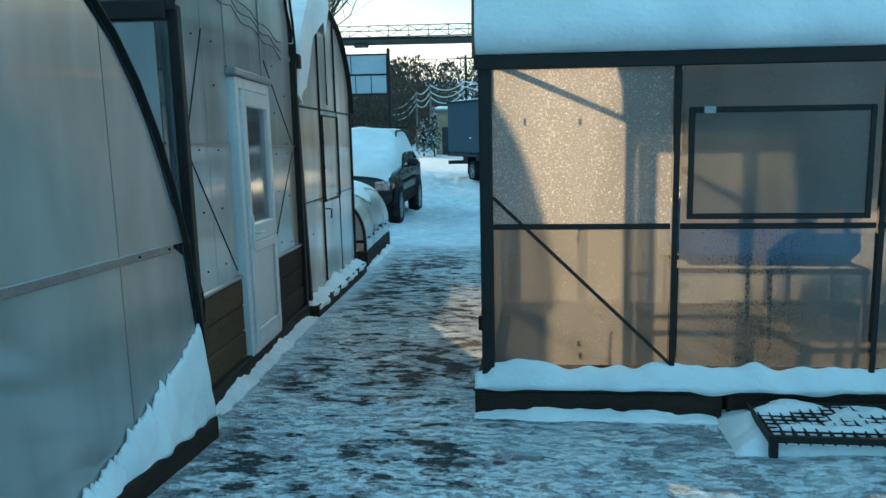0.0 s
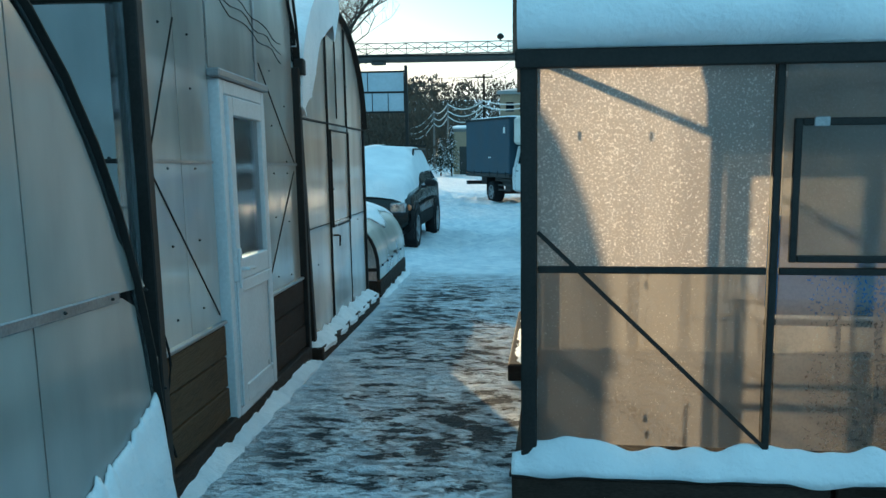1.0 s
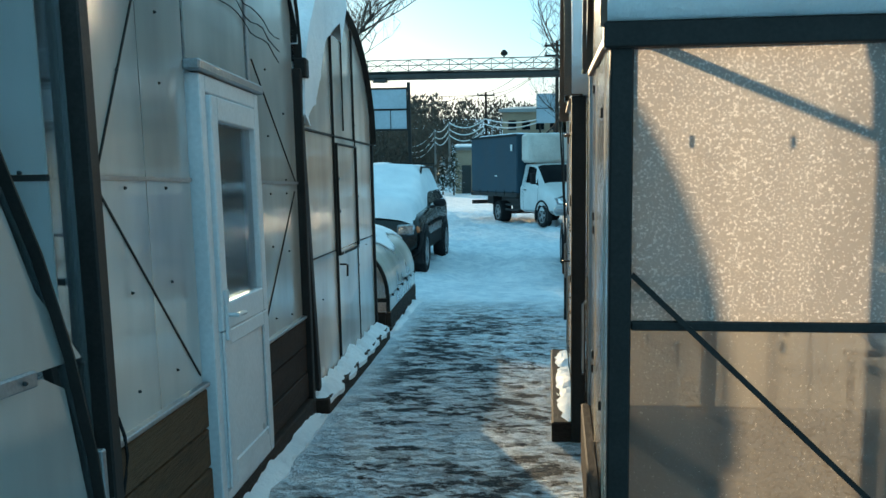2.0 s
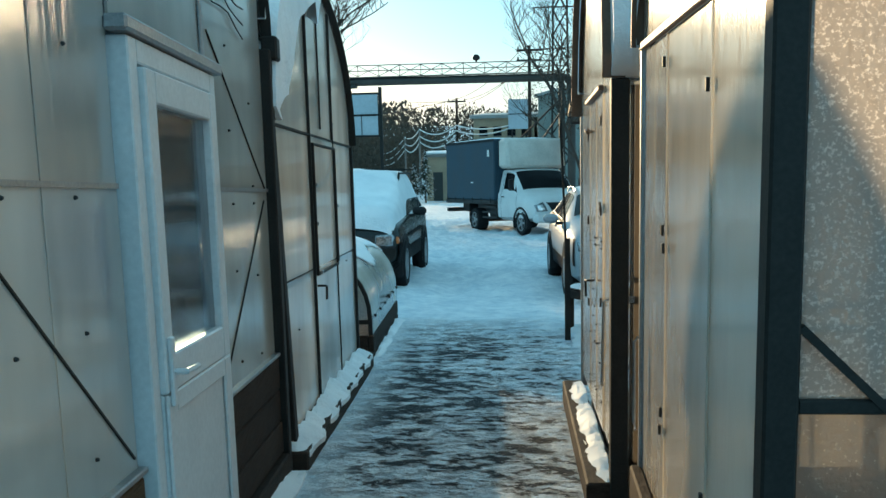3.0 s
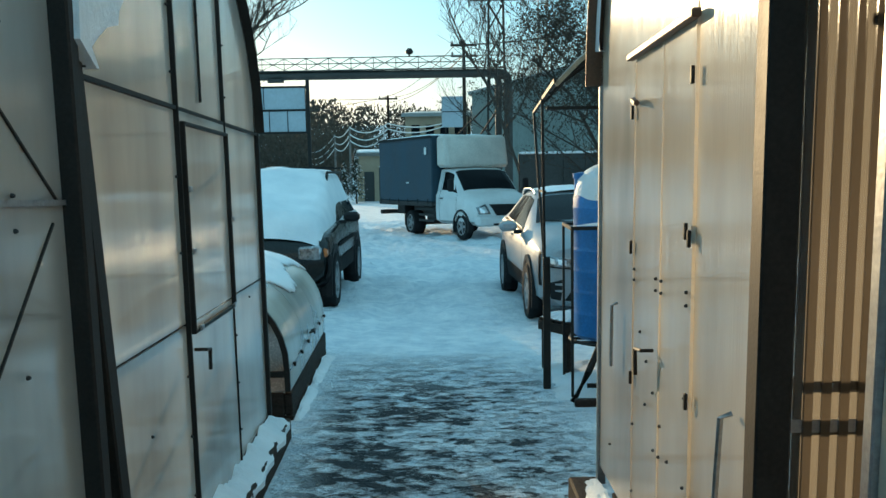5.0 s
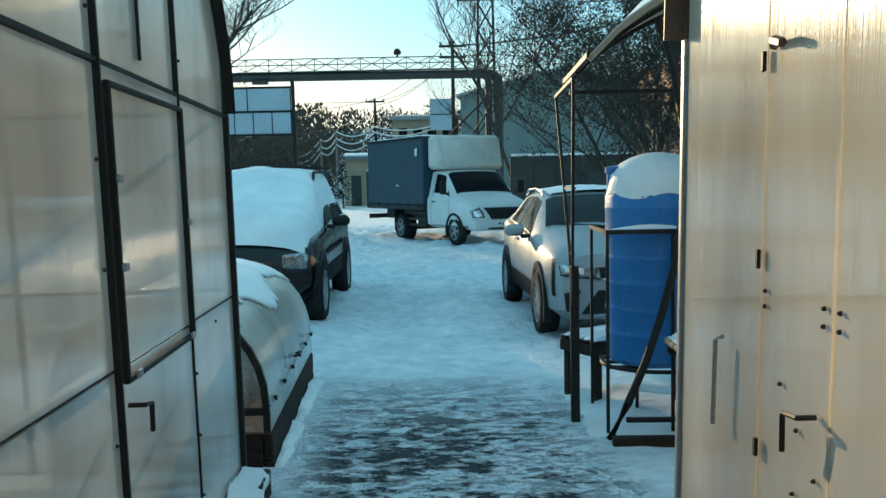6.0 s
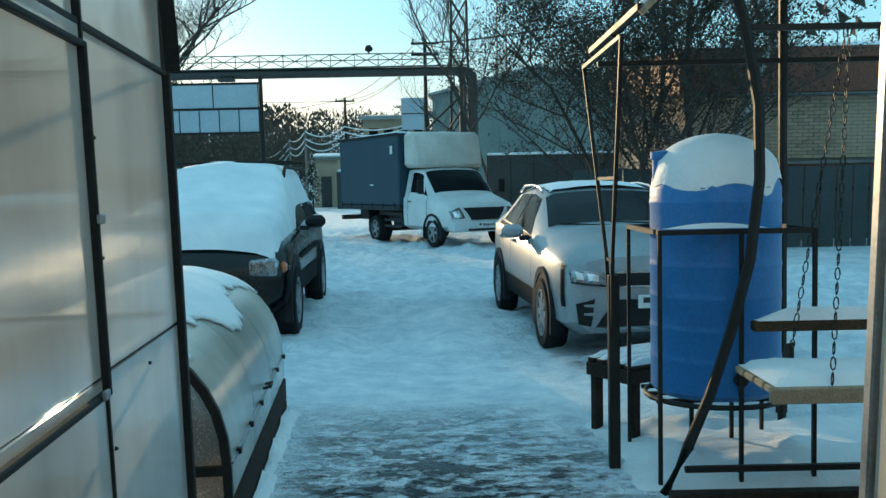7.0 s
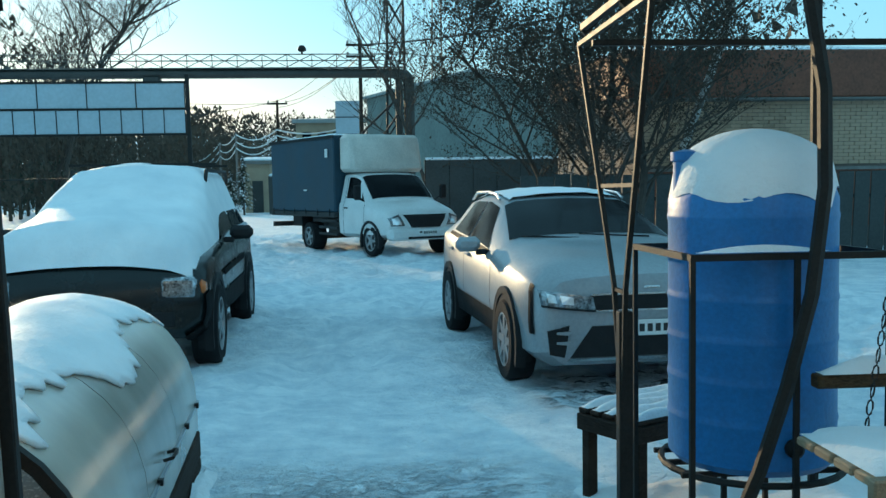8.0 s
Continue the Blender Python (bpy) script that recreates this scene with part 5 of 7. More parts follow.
def lorry():
    head = math.degrees(math.atan2(-0.48, -0.877))
    car = thing("lorry", "white lorry with dark blue tarpaulin box and cream wind deflector", "lorry", on_slope(-1.0, 30.23, head))
    C = [(0.82, 0.50, 0.80, 0.86, 0.76, 0.60), (0.74, 0.42, 0.92, 0.98, 0.90, 0.72), (0.45, 0.40, 1.04, 1.12, 0.97, 0.80), (0.05, 0.40, 1.12, 1.24, 0.99, 0.82), (-0.12, 0.40, 1.16, 1.28, 0.99, 0.82), (-0.45, 0.40, 1.20, 1.62, 0.99, 0.80), (-0.72, 0.40, 1.21, 1.86, 0.99, 0.78), (-1.0, 0.40, 1.22, 1.92, 0.99, 0.79), (-1.5, 0.40, 1.22, 1.92, 0.99, 0.79)]
    shell = loft(C)
    bmesh.ops.triangulate(shell, faces=shell.faces)
    front = BVHTree.FromBMesh(shell)
    shell.free()
    part("cab", loft(C), CAB_WHITE, car, "", True)
    ws = part("windscreen", across(C, -0.16, -0.70, 6.12, 0.008), CAR_GLASS, car, "dark windscreen", True)
    for s in (-1, 1):
        part("side_window", skin(C, ((-0.3, 5.15), (-1.22, 5.15), (-1.22, 5.9), (-0.68, 5.9)), s), CAR_GLASS, car, "", True)
        hl = part("headlight", drape(front, flip(((0.54, 0.70), (0.86, 0.70), (0.90, 0.88), (0.66, 0.96)), s), 0.02, 8, 5), LAMP_GLASS, car, "", True)
        part("reflector", drape(front, flip(((0.62, 0.73), (0.82, 0.73), (0.84, 0.86), (0.70, 0.90)), s), 0.026, 6, 4), REFLECTOR, hl, "", True)
        part("door_seam", skin(C, ((-0.25, 2.0), (-0.265, 2.0), (-0.265, 4.95), (-0.25, 4.95)), s, 0.004, 1, 6), INK, car)
        part("door_seam", skin(C, ((-1.28, 2.0), (-1.295, 2.0), (-1.295, 5.9), (-1.28, 5.9)), s, 0.004, 1, 6), INK, car)
        part("door_handle", cube(min(s * 0.985, s * 1.02), max(s * 0.985, s * 1.02), -1.2, -1.05, 1.08, 1.11, bevel=0.008), BLACK_PLASTIC, car)
        part("mirror", cube(min(s * 1.06, s * 1.24), max(s * 1.06, s * 1.24), -0.28, -0.2, 1.28, 1.62, bevel=0.03), BLACK_PLASTIC, car)
        part("mirror_arm", rod([(s * 0.96, -0.3, 1.25), (s * 1.12, -0.25, 1.38)], 0.015, 5), BLACK_PLASTIC, car)
        part("arch_trim", arch_trim(C, 0.0, 0.36, s, 0.1, 0.985), BLACK_PLASTIC, car, "", True)
        part("wheel_well", well(0.0, 0.34, s, 0.95), BLACK_PLASTIC, car)
        wheel(car, s * 0.88, 0.0, 0.36, 0.2, s, STEEL_GREY, 5)
        wheel(car, s * 0.88, -3.1, 0.36, 0.36, s, STEEL_GREY, 5)
        part("mudguard", cube(min(s * 0.7, s * 1.0), max(s * 0.7, s * 1.0), -3.62, -3.58, 0.25, 0.85), RUBBER, car)
    part("grille", drape(front, ((-0.36, 0.66), (0.36, 0.66), (0.56, 0.95), (-0.56, 0.95)), 0.02, 14, 5), BLACK_PLASTIC, car, "black grille tapering downwards")
    part("bumper", cube(-0.93, 0.93, 0.62, 0.9, 0.38, 0.64, bevel=0.06), CAB_WHITE, car)
    part("bumper_slot", cube(-0.5, 0.5, 0.895, 0.906, 0.41, 0.46), BLACK_PLASTIC, car)
    number_plate(car, 0.903, 0.49)
    # deflector over the cab
    d = cube(-0.97, 0.97, -1.5, -0.78, 1.925, 2.82, bevel=0.09)
    for v in d.verts:
        if v.co.y > -1.0:
            v.co.y -= (v.co.z - 1.92) * 0.22
    part("wind_deflector", d, CREAM, car, "cream wind deflector, dirt-streaked", True)
    # chassis and box
    for s in (-1, 1):
        part("chassis_beam", cube(s * 0.42 - 0.04, s * 0.42 + 0.04, -5.37, -0.3, 0.55, 0.86), CHASSIS, car)
        part("fuel_tank" if s > 0 else "battery_box", cube(min(s * 0.5, s * 0.9), max(s * 0.5, s * 0.9), -2.3, -1.65, 0.45, 0.78, bevel=0.04), CHASSIS, car)
        for k in range(3):
            part("side_guard", cube(min(s * 0.96, s * 1.0), max(s * 0.96, s * 1.0), -2.6, -1.6, 0.42 + k * 0.16, 0.48 + k * 0.16), CHASSIS, car)
    part("rear_bumper", cube(-1.0, 1.0, -5.5, -5.37, 0.55, 0.68), CHASSIS, car)
    part("rear_axle", rod([(-0.8, -3.1, 0.36), (0.8, -3.1, 0.36)], 0.08, 8), CHASSIS, car)
    part("box_floor", cube(-1.09, 1.09, -5.37, -1.55, 0.86, 0.98, bevel=0.01), CHASSIS, car)
    bx = cube(-1.08, 1.08, -5.35, -1.56, 0.985, 2.82, bevel=0.03)
    bmesh.ops.subdivide_edges(bx, edges=bx.edges[:], cuts=6, use_grid_fill=True)
    for v in bx.verts:
        if abs(v.co.x) > 1.0 and 1.05 < v.co.z < 2.7:
            v.co.x += 0.022 * noise.noise((v.co.y * 2.2, v.co.z * 1.8, 4))
    body = part("box_body", bx, TARP, car, "dark blue tarpaulin box", True)
    for s in (-1, 1):
        part("top_rail", cube(s * 1.095 - 0.012, s * 1.095 + 0.012, -5.36, -1.55, 2.75, 2.825), BLACK_PLASTIC, body)
        part("marker", cube(s * 1.115 - 0.006, s * 1.115 + 0.006, -1.95, -1.82, 2.3, 2.5), PLATE, body)
        part("marker", cube(s * 1.115 - 0.006, s * 1.115 + 0.006, -3.2, -3.02, 1.5, 1.54), PLATE, body)
    for k in range(6):
        for s in (-1, 1):
            part("tie_strap", cube(s * 1.105 - 0.006, s * 1.105 + 0.006, -5.2 + k * 0.68, -5.17 + k * 0.68, 0.9, 1.06), BLACK_PLASTIC, body)
    part("roof_snow", rough_grid(20, 12, lambda u, v: (-1.05 + 2.1 * v, -5.32 + 3.72 * u, 2.825 + 0.05 * min(1, 12 * u, 12 * (1 - u), 12 * v, 12 * (1 - v)) * (1 + 0.4 * noise.noise((u * 5, v * 4, 3))))), SNOW, car, "", True)
    return car


hatchback()
estate()
lorry()

# ---------------------------------------------------------------- yard things by the lane
BLUE_PLASTIC = material("blue_polyethylene", (0.016, 0.165, 0.44), 0.42, 0, 0.18, 3, 50, 0.08)


def water_barrel():
    at = on_slope(-0.22, 12.33, 0)
    b = thing("water_barrel", "blue plastic water barrel capped with snow, in a rack", "barrel", at)
    R = 0.335
    prof = [(R * 0.9, 0.40), (R * 0.985, 0.43)]
    z = 0.46
    while z < 1.42:
        prof += [(R * 0.985, z), (R * 0.985, z + 0.11), (R * 0.996, z + 0.125), (R * 0.996, z + 0.135), (R * 0.985, z + 0.15)]
        z += 0.16
    prof += [(R * 0.985, 1.46), (R * 0.9, 1.54), (R * 0.74, 1.60), (R * 0.5, 1.64), (0.02, 1.66)]
    part("body", lathe(bmesh.new(), prof, 40), BLUE_PLASTIC, b, "", True)
    part("filler_neck", lathe(bmesh.new(), [(0.055, 0), (0.055, 0.16), (0.065, 0.165), (0.065, 0.20), (0.01, 0.21)], 16, "z", (-R * 0.8, 0.0, 1.45)), BLUE_PLASTIC, b, "", True)
    part("drain_plug", lathe(bmesh.new(), [(0.035, 0), (0.035, 0.03), (0.02, 0.045)], 14, "z"), BLACK_PLASTIC, b, "", True, pose(0.03, -R * 0.97, 0.52, 90, 0, 0))
    def pt(u, v):
        a = 2 * math.pi * u
        r = v * R * (0.98 + 0.05 * noise.noise((math.cos(a) * 2, math.sin(a) * 2, 3)))
        top = 1.50 + 0.24 * (1 - (r / R) ** 2) ** 0.5 if r < R else 1.50
        return (r * math.cos(a), r * math.sin(a), top - (0.07 + 0.05 * noise.noise((math.cos(a) * 1.5, math.sin(a) * 1.5, 0))) * (v > 0.97))
    part("snow_cap", rough_grid(48, 14, pt), SNOW, b, "rounded cap of snow", True)
    rk = thing("barrel_rack", "welded dark steel rack holding the blue barrel", "rack", at)
    ring = [(0.36 * math.cos(2 * math.pi * i / 28), 0.36 * math.sin(2 * math.pi * i / 28), 0.385) for i in range(28)]
    part("lower_ring", rod(ring, 0.014, 6, None, True), STEEL_DARK, rk)
    q = 0.375
    part("upper_frame", tube(bmesh.new(), [(-q, -q, 1.25), (q, -q, 1.25), (q, q, 1.25), (-q, q, 1.25)], 0.018, 4, None, True), STEEL_DARK, rk)
    for x, y in ((-q, -q), (q, -q), (q, q), (-q, q), (0.02, -q)):
        part("leg", rod([(x, y, -0.05), (x, y, 1.25)], 0.014, 4), STEEL_DARK, rk)
    for a in (-0.18, 0.0, 0.18):
        part("cross_bar", rod([(-0.35, a, 0.385), (0.35, a, 0.385)], 0.014, 4), STEEL_DARK, rk)
    for x, y in ((-0.15, -0.1), (0.15, 0.2)):
        part("inner_leg", rod([(x, y, -0.05), (x, y, 0.385)], 0.014, 4), STEEL_DARK, rk)
    sn = part("rack_snow", rough_grid(16, 3, lambda u, v: (-0.36 + 0.5 * u, -q - 0.018 + 0.04 * v, 1.268 + 0.03 * math.sin(math.pi * v) * math.sin(math.pi * u))), SNOW, rk, "", True)


def swing():
    """Garden swing: splayed end posts, bowed leg, hanging seat and a sheet roof."""
    at = on_slope(-0.6, 11.86, 0)
    s = thing("garden_swing", "dark steel garden swing with bowed leg, wooden seat, sheet roof", "swing", at)
    def bow(y):
        pts = [(0.0, y, 0.0), (0.11, y, 0.22), (0.22, y, 0.48), (0.32, y, 0.78), (0.41, y, 1.12), (0.455, y, 1.5), (0.45, y, 1.85), (0.38, y, 2.25), (0.30, y, 2.5)]
        return rod(pts, 0.026, 6)
    part("bowed_leg", bow(0.0), STEEL_DARK, s, "", True)
    for y in (0.0,):
        part("foot_rail", rod([(0.1, y, 0.12), (1.9, y, 0.12)], 0.02, 4), STEEL_DARK, s)
        part("arm_rail", cube(0.42, 1.6, y - 0.03, y + 0.03, 0.78, 0.83, bevel=0.006), WOOD, s)
        part("arm_snow", rough_grid(14, 4, lambda u, v: (0.44 + 1.1 * u, y - 0.035 + 0.07 * v, 0.832 + 0.06 * math.sin(math.pi * v) ** 0.5 * min(1, 8 * u, 8 * (1 - u)))), SNOW, s, "", True)
        far = [(2.0 - p[0], y, p[2]) for p in [(0.0, 0, 0.0), (0.22, 0, 0.48), (0.41, 0, 1.12), (0.455, 0, 1.5), (0.38, 0, 2.25), (0.3, 0, 2.5)]]
        part("bowed_leg", rod(far, 0.026, 6), STEEL_DARK, s, "", True)
    part("top_bar", rod([(0.35, 0.0, 2.2), (1.65, 0.0, 2.2)], 0.02, 4), STEEL_DARK, s)
    part("back_post", rod([(1.0, 1.2, -0.05), (1.0, 1.2, 2.7)], 0.026, 6), STEEL_DARK, s)
    part("rail_back", rod([(-0.1, 1.2, 2.2), (2.2, 1.2, 2.2)], 0.02, 4), STEEL_DARK, s)
    # hanging seat
    for k in range(4):
        part("seat_slat", cube(0.30, 1.40, -0.62 + k * 0.13, -0.51 + k * 0.13, 0.61, 0.64, bevel=0.006), WOOD_PALE, s)
    part("seat_front", cube(0.28, 1.42, -0.67, -0.625, 0.585, 0.65, bevel=0.006), WOOD_PALE, s)
    part("seat_snow", rough_grid(24, 10, lambda u, v: (0.32 + 1.06 * u, -0.60 + 0.50 * v, 0.642 + 0.05 * min(1, 8 * u, 8 * (1 - u), 5 * v, 5 * (1 - v)) ** 0.6 * (1 + 0.3 * noise.noise((u * 5, v * 3, 1))))), SNOW, s, "", True)
    for a, b in (((0.55, -0.60, 0.64), (0.85, -0.05, 2.2)), ((0.55, -0.12, 0.64), (0.85, -0.02, 2.2))):
        a, b = Vector(a), Vector(b)
        n = 26
        for i in range(n):
            c = a + (b - a) * (i + 0.5) / n
            d = (b - a).normalized()
            e = d.cross(Vector((0, 1, 0) if i % 2 else (1, 0, 0))).normalized()
            link = [c + d * 0.028 * math.cos(t * math.pi / 4) + e * 0.011 * math.sin(t * math.pi / 4) for t in range(8)]
            part("chain_link", rod(link, 0.0035, 4, None, True), STEEL_DARK, s)
    # roof sheet
    def roof(u, v):
        x = -0.12 + 2.7 * u
        return (x, -0.1 + 1.4 * v, 2.29 + 0.62 * math.sin(math.pi * min(1, u * 1.0)) ** 0.8)
    r = part("roof_sheet", rough_grid(18, 4, roof), POLY, s, "translucent curved roof sheet", True)
    so = r.modifiers.new("thickness", "SOLIDIFY")
    so.thickness = 0.008
    for v in (0.0, 0.5, 1.0):
        part("roof_rib", rod([Vector(roof(i / 16, v)) - Vector((0, 0, 0.03)) for i in range(17)], 0.02, 4), STEEL_DARK if v else WOOD_PALE, s)
    part("roof_beam", rod([roof(0, 0), roof(0, 1)], 0.022, 4), STEEL_DARK, s)
    part("roof_snow", rough_grid(20, 8, lambda u, v: Vector(roof(0.08 + 0.9 * u, 0.06 + 0.9 * v)) + Vector((0, 0, 0.01 + 0.08 * min(1, 6 * u, 6 * (1 - u), 6 * v, 6 * (1 - v)) ** 0.6))), SNOW, s, "", True)
    part("base_beam", cube(0.0, 2.1, -0.16, -0.08, -0.06, 0.05, bevel=0.008), WOOD_DARK, s)
    def mound(u, v):
        e = min(1, 5 * u, 5 * (1 - u), 4 * v, 4 * (1 - v)) ** 0.7
        return (-0.25 + 2.4 * u, -0.07 + 1.5 * v, -0.04 + e * (0.13 + 0.05 * noise.noise((u * 6, v * 4, 8)) + 0.03 * noise.noise((u * 17, v * 11, 8))))
    mo = part("snow_drift", rough_grid(50, 34, mound), SNOW, None, "", True)
    mo.matrix_world = at
    tagged(mo, "soft drift of snow round the swing and barrel", "snow", kind="stuff")
    # splayed end stand
    f = thing("plant_stand", "slim dark steel end frame splaying out towards its top", "frame", on_slope(-0.76, 12.28, 0))
    part("post", cube(-0.028, 0.028, -0.028, 0.028, -0.06, 1.02, bevel=0.004), STEEL_DARK, f)
    for d, h in ((-0.58, 2.15), (0.52, 2.15)):
        part("arm", rod([(-0.01, 0.02 * (1 if d > 0 else -1), 0.7), (-0.02, d * 0.16, 1.12), (-0.06, d, h)], 0.013, 4), STEEL_DARK, f)
    part("rung", rod([(-0.025, -0.28, 1.52), (-0.03, 0.30, 1.52)], 0.011, 4), STEEL_DARK, f)
    part("top_rung", rod([(-0.06, -0.58, 2.15), (-0.06, 0.52, 2.15)], 0.014, 4), STEEL_DARK, f)
    part("rung", rod([(-0.015, -0.09, 1.1), (-0.015, 0.1, 1.1)], 0.011, 4), STEEL_DARK, f)


def bench():
    b = thing("bench", "dark slatted bench with fingers of snow on its slats", "bench", on_slope(-0.42, 13.07, 30))
    for k in range(5):
        y = -0.2 + k * 0.082
        part("slat", cube(-0.30, 1.1, y, y + 0.062, 0.42, 0.445, bevel=0.006), WOOD_DARK, b)
        def sn(u, v, y=y, k=k):
            e = min(1, 9 * u, 9 * (1 - u)) ** 0.5
            return (-0.29 + 1.36 * u, y + 0.003 + 0.056 * v, 0.446 + 0.045 * math.sin(math.pi * v) ** 0.6 * e * (0.9 + 0.3 * noise.noise((u * 9, k, 0))))
        part("slat_snow", rough_grid(26, 5, sn), SNOW, b, "", True)
    part("apron", cube(-0.28, 1.08, -0.205, -0.18, 0.34, 0.418, bevel=0.004), WOOD_DARK, b)
    part("apron", cube(-0.28, 1.08, 0.165, 0.19, 0.34, 0.418, bevel=0.004), WOOD_DARK, b)
    part("end_rail", cube(-0.31, -0.27, -0.205, 0.19, 0.34, 0.418, bevel=0.004), WOOD_DARK, b)
    for x in (-0.25, 1.0):
        for y in (-0.17, 0.16):
            part("leg", cube(x - 0.03, x + 0.03, y - 0.025, y + 0.025, -0.05, 0.34, bevel=0.004), WOOD_DARK, b)


def step_grate():
    at = on_slope(1.35, 4.60, 0)
    g = thing("step_grate", "steel grating step half buried in snow", "step", at)
    part("frame", tube(bmesh.new(), [(-0.42, -0.32, 0.09), (0.5, -0.32, 0.09), (0.5, 0.28, 0.09), (-0.42, 0.28, 0.09)], 0.022, 4, None, True), STEEL_DARK, g)
    for k in range(17):
        part("bar", cube(-0.40 + k * 0.055, -0.394 + k * 0.055, -0.31, 0.27, 0.06, 0.10), STEEL_DARK, g)
    for k in range(9):
        part("cross_wire", cube(-0.41, 0.49, -0.28 + k * 0.066, -0.275 + k * 0.066, 0.088, 0.096), STEEL_DARK, g)
    for x, y in ((-0.4, -0.3), (0.48, -0.3), (-0.4, 0.26), (0.48, 0.26)):
        part("foot", cube(x - 0.018, x + 0.02, y - 0.02, y + 0.02, -0.05, 0.08), STEEL_DARK, g)


    def drift(u, v):
        e = min(1, 6 * u, 6 * (1 - u), 6 * v, 6 * (1 - v)) ** 0.6
        return (-0.58 + 1.3 * u, -0.30 + 0.75 * v, -0.03 + e * (0.125 + 0.05 * noise.noise((u * 5, v * 4, 3)) + 0.02 * noise.noise((u * 14, v * 11, 3))))
    part("snow_cover", rough_grid(40, 26, drift), SNOW, g, "snow lying through and over the grating", True)


def indoor_tank():
    t = thing("water_tank", "blue water tank on a steel stand inside the greenhouse", "tank", on_slope(1.15, 6.05, 0))
    part("tank", cube(-0.5, 0.6, -0.35, 0.35, 0.72, 1.2, bevel=0.09), BLUE_PLASTIC, t, "", True)
    part("stand_rim", tube(bmesh.new(), [(-0.52, -0.37, 0.70), (0.62, -0.37, 0.70), (0.62, 0.37, 0.70), (-0.52, 0.37, 0.70)], 0.02, 4, None, True), STEEL_DARK, t)
    for x in (-0.5, 0.05, 0.6):
        for y in (-0.36, 0.36):
            part("leg", rod([(x, y, -0.05), (x, y, 0.70)], 0.018, 4), STEEL_DARK, t)


water_barrel()
swing()
bench()
step_grate()
indoor_tank()


# ---------------------------------------------------------------- far side of the yard
PIPE = material("lagged_pipe", (0.055, 0.053, 0.048), 0.6, 0.3, 0.35, 1.5, 20, 0.15)
GALV = material("weathered_rail", (0.11, 0.105, 0.095), 0.6, 0.1, 0.2)
HALL_WALL = material("grey_green_cladding", (0.20, 0.23, 0.21), 0.6, 0.1, 0.2, 0.6, 12, 0.1, (1, 1, 0.3))
HALL_ROOF = material("hall_roof_sheet", (0.30, 0.32, 0.31), 0.5, 0.2, 0.15, 0.8, 14, 0.1)
BRICK_PALE = material("pale_brick", (0.36, 0.25, 0.17), 0.8, 0, 0.3, 4, 40, 0.2, rand=0.4)
BRICK_RED = material("red_brick", (0.19, 0.075, 0.05), 0.85, 0, 0.35, 3, 40, 0.2, rand=0.4)
MORTAR = material("mortar", (0.16, 0.13, 0.11), 0.9, 0, 0.2, 6, 60, 0.2)
RUST = material("rusty_fascia", (0.17, 0.06, 0.035), 0.7, 0.1, 0.35, 1.2, 18, 0.1)
FENCE = material("dark_sheet_fence", (0.045, 0.05, 0.048), 0.6, 0.2, 0.3, 1, 20, 0.05)
BARK = material("bark", (0.055, 0.042, 0.033), 0.9, 0, 0.4, 4, 40, 0.3, (1, 1, 0.3))
BIRCH = material("birch_bark", (0.55, 0.53, 0.5), 0.8, 0, 0.4, 5, 30, 0.2, (1, 1, 2.5), second=(0.06, 0.05, 0.05))
DEAD_LEAF = material("dry_leaf", (0.055, 0.038, 0.025), 0.85, 0, 0.4, 3, 20, 0.0)
WOODLAND = material("far_wood", (0.075, 0.058, 0.042), 0.95, 0, 0.5, 0.25, 3, 0.0)
PINE = material("pine_needles", (0.03, 0.042, 0.028), 0.9, 0, 0.4, 0.6, 8, 0.0)
BOARD_WHITE = material("white_board", (0.40, 0.46, 0.50), 0.45, 0, 0.1, 1, 10, 0.02)
OCHRE = material("ochre_render", (0.42, 0.32, 0.22), 0.85, 0, 0.2, 0.8, 14, 0.1)
WIRE = material("snow_coated_wire", (0.75, 0.73, 0.70), 0.6, 0, 0.1)
WIRE_DARK = material("bare_wire", (0.03, 0.03, 0.03), 0.6, 0, 0.1)
CONCRETE = material("concrete_pole", (0.20, 0.19, 0.175), 0.85, 0, 0.25, 2, 25, 0.15)


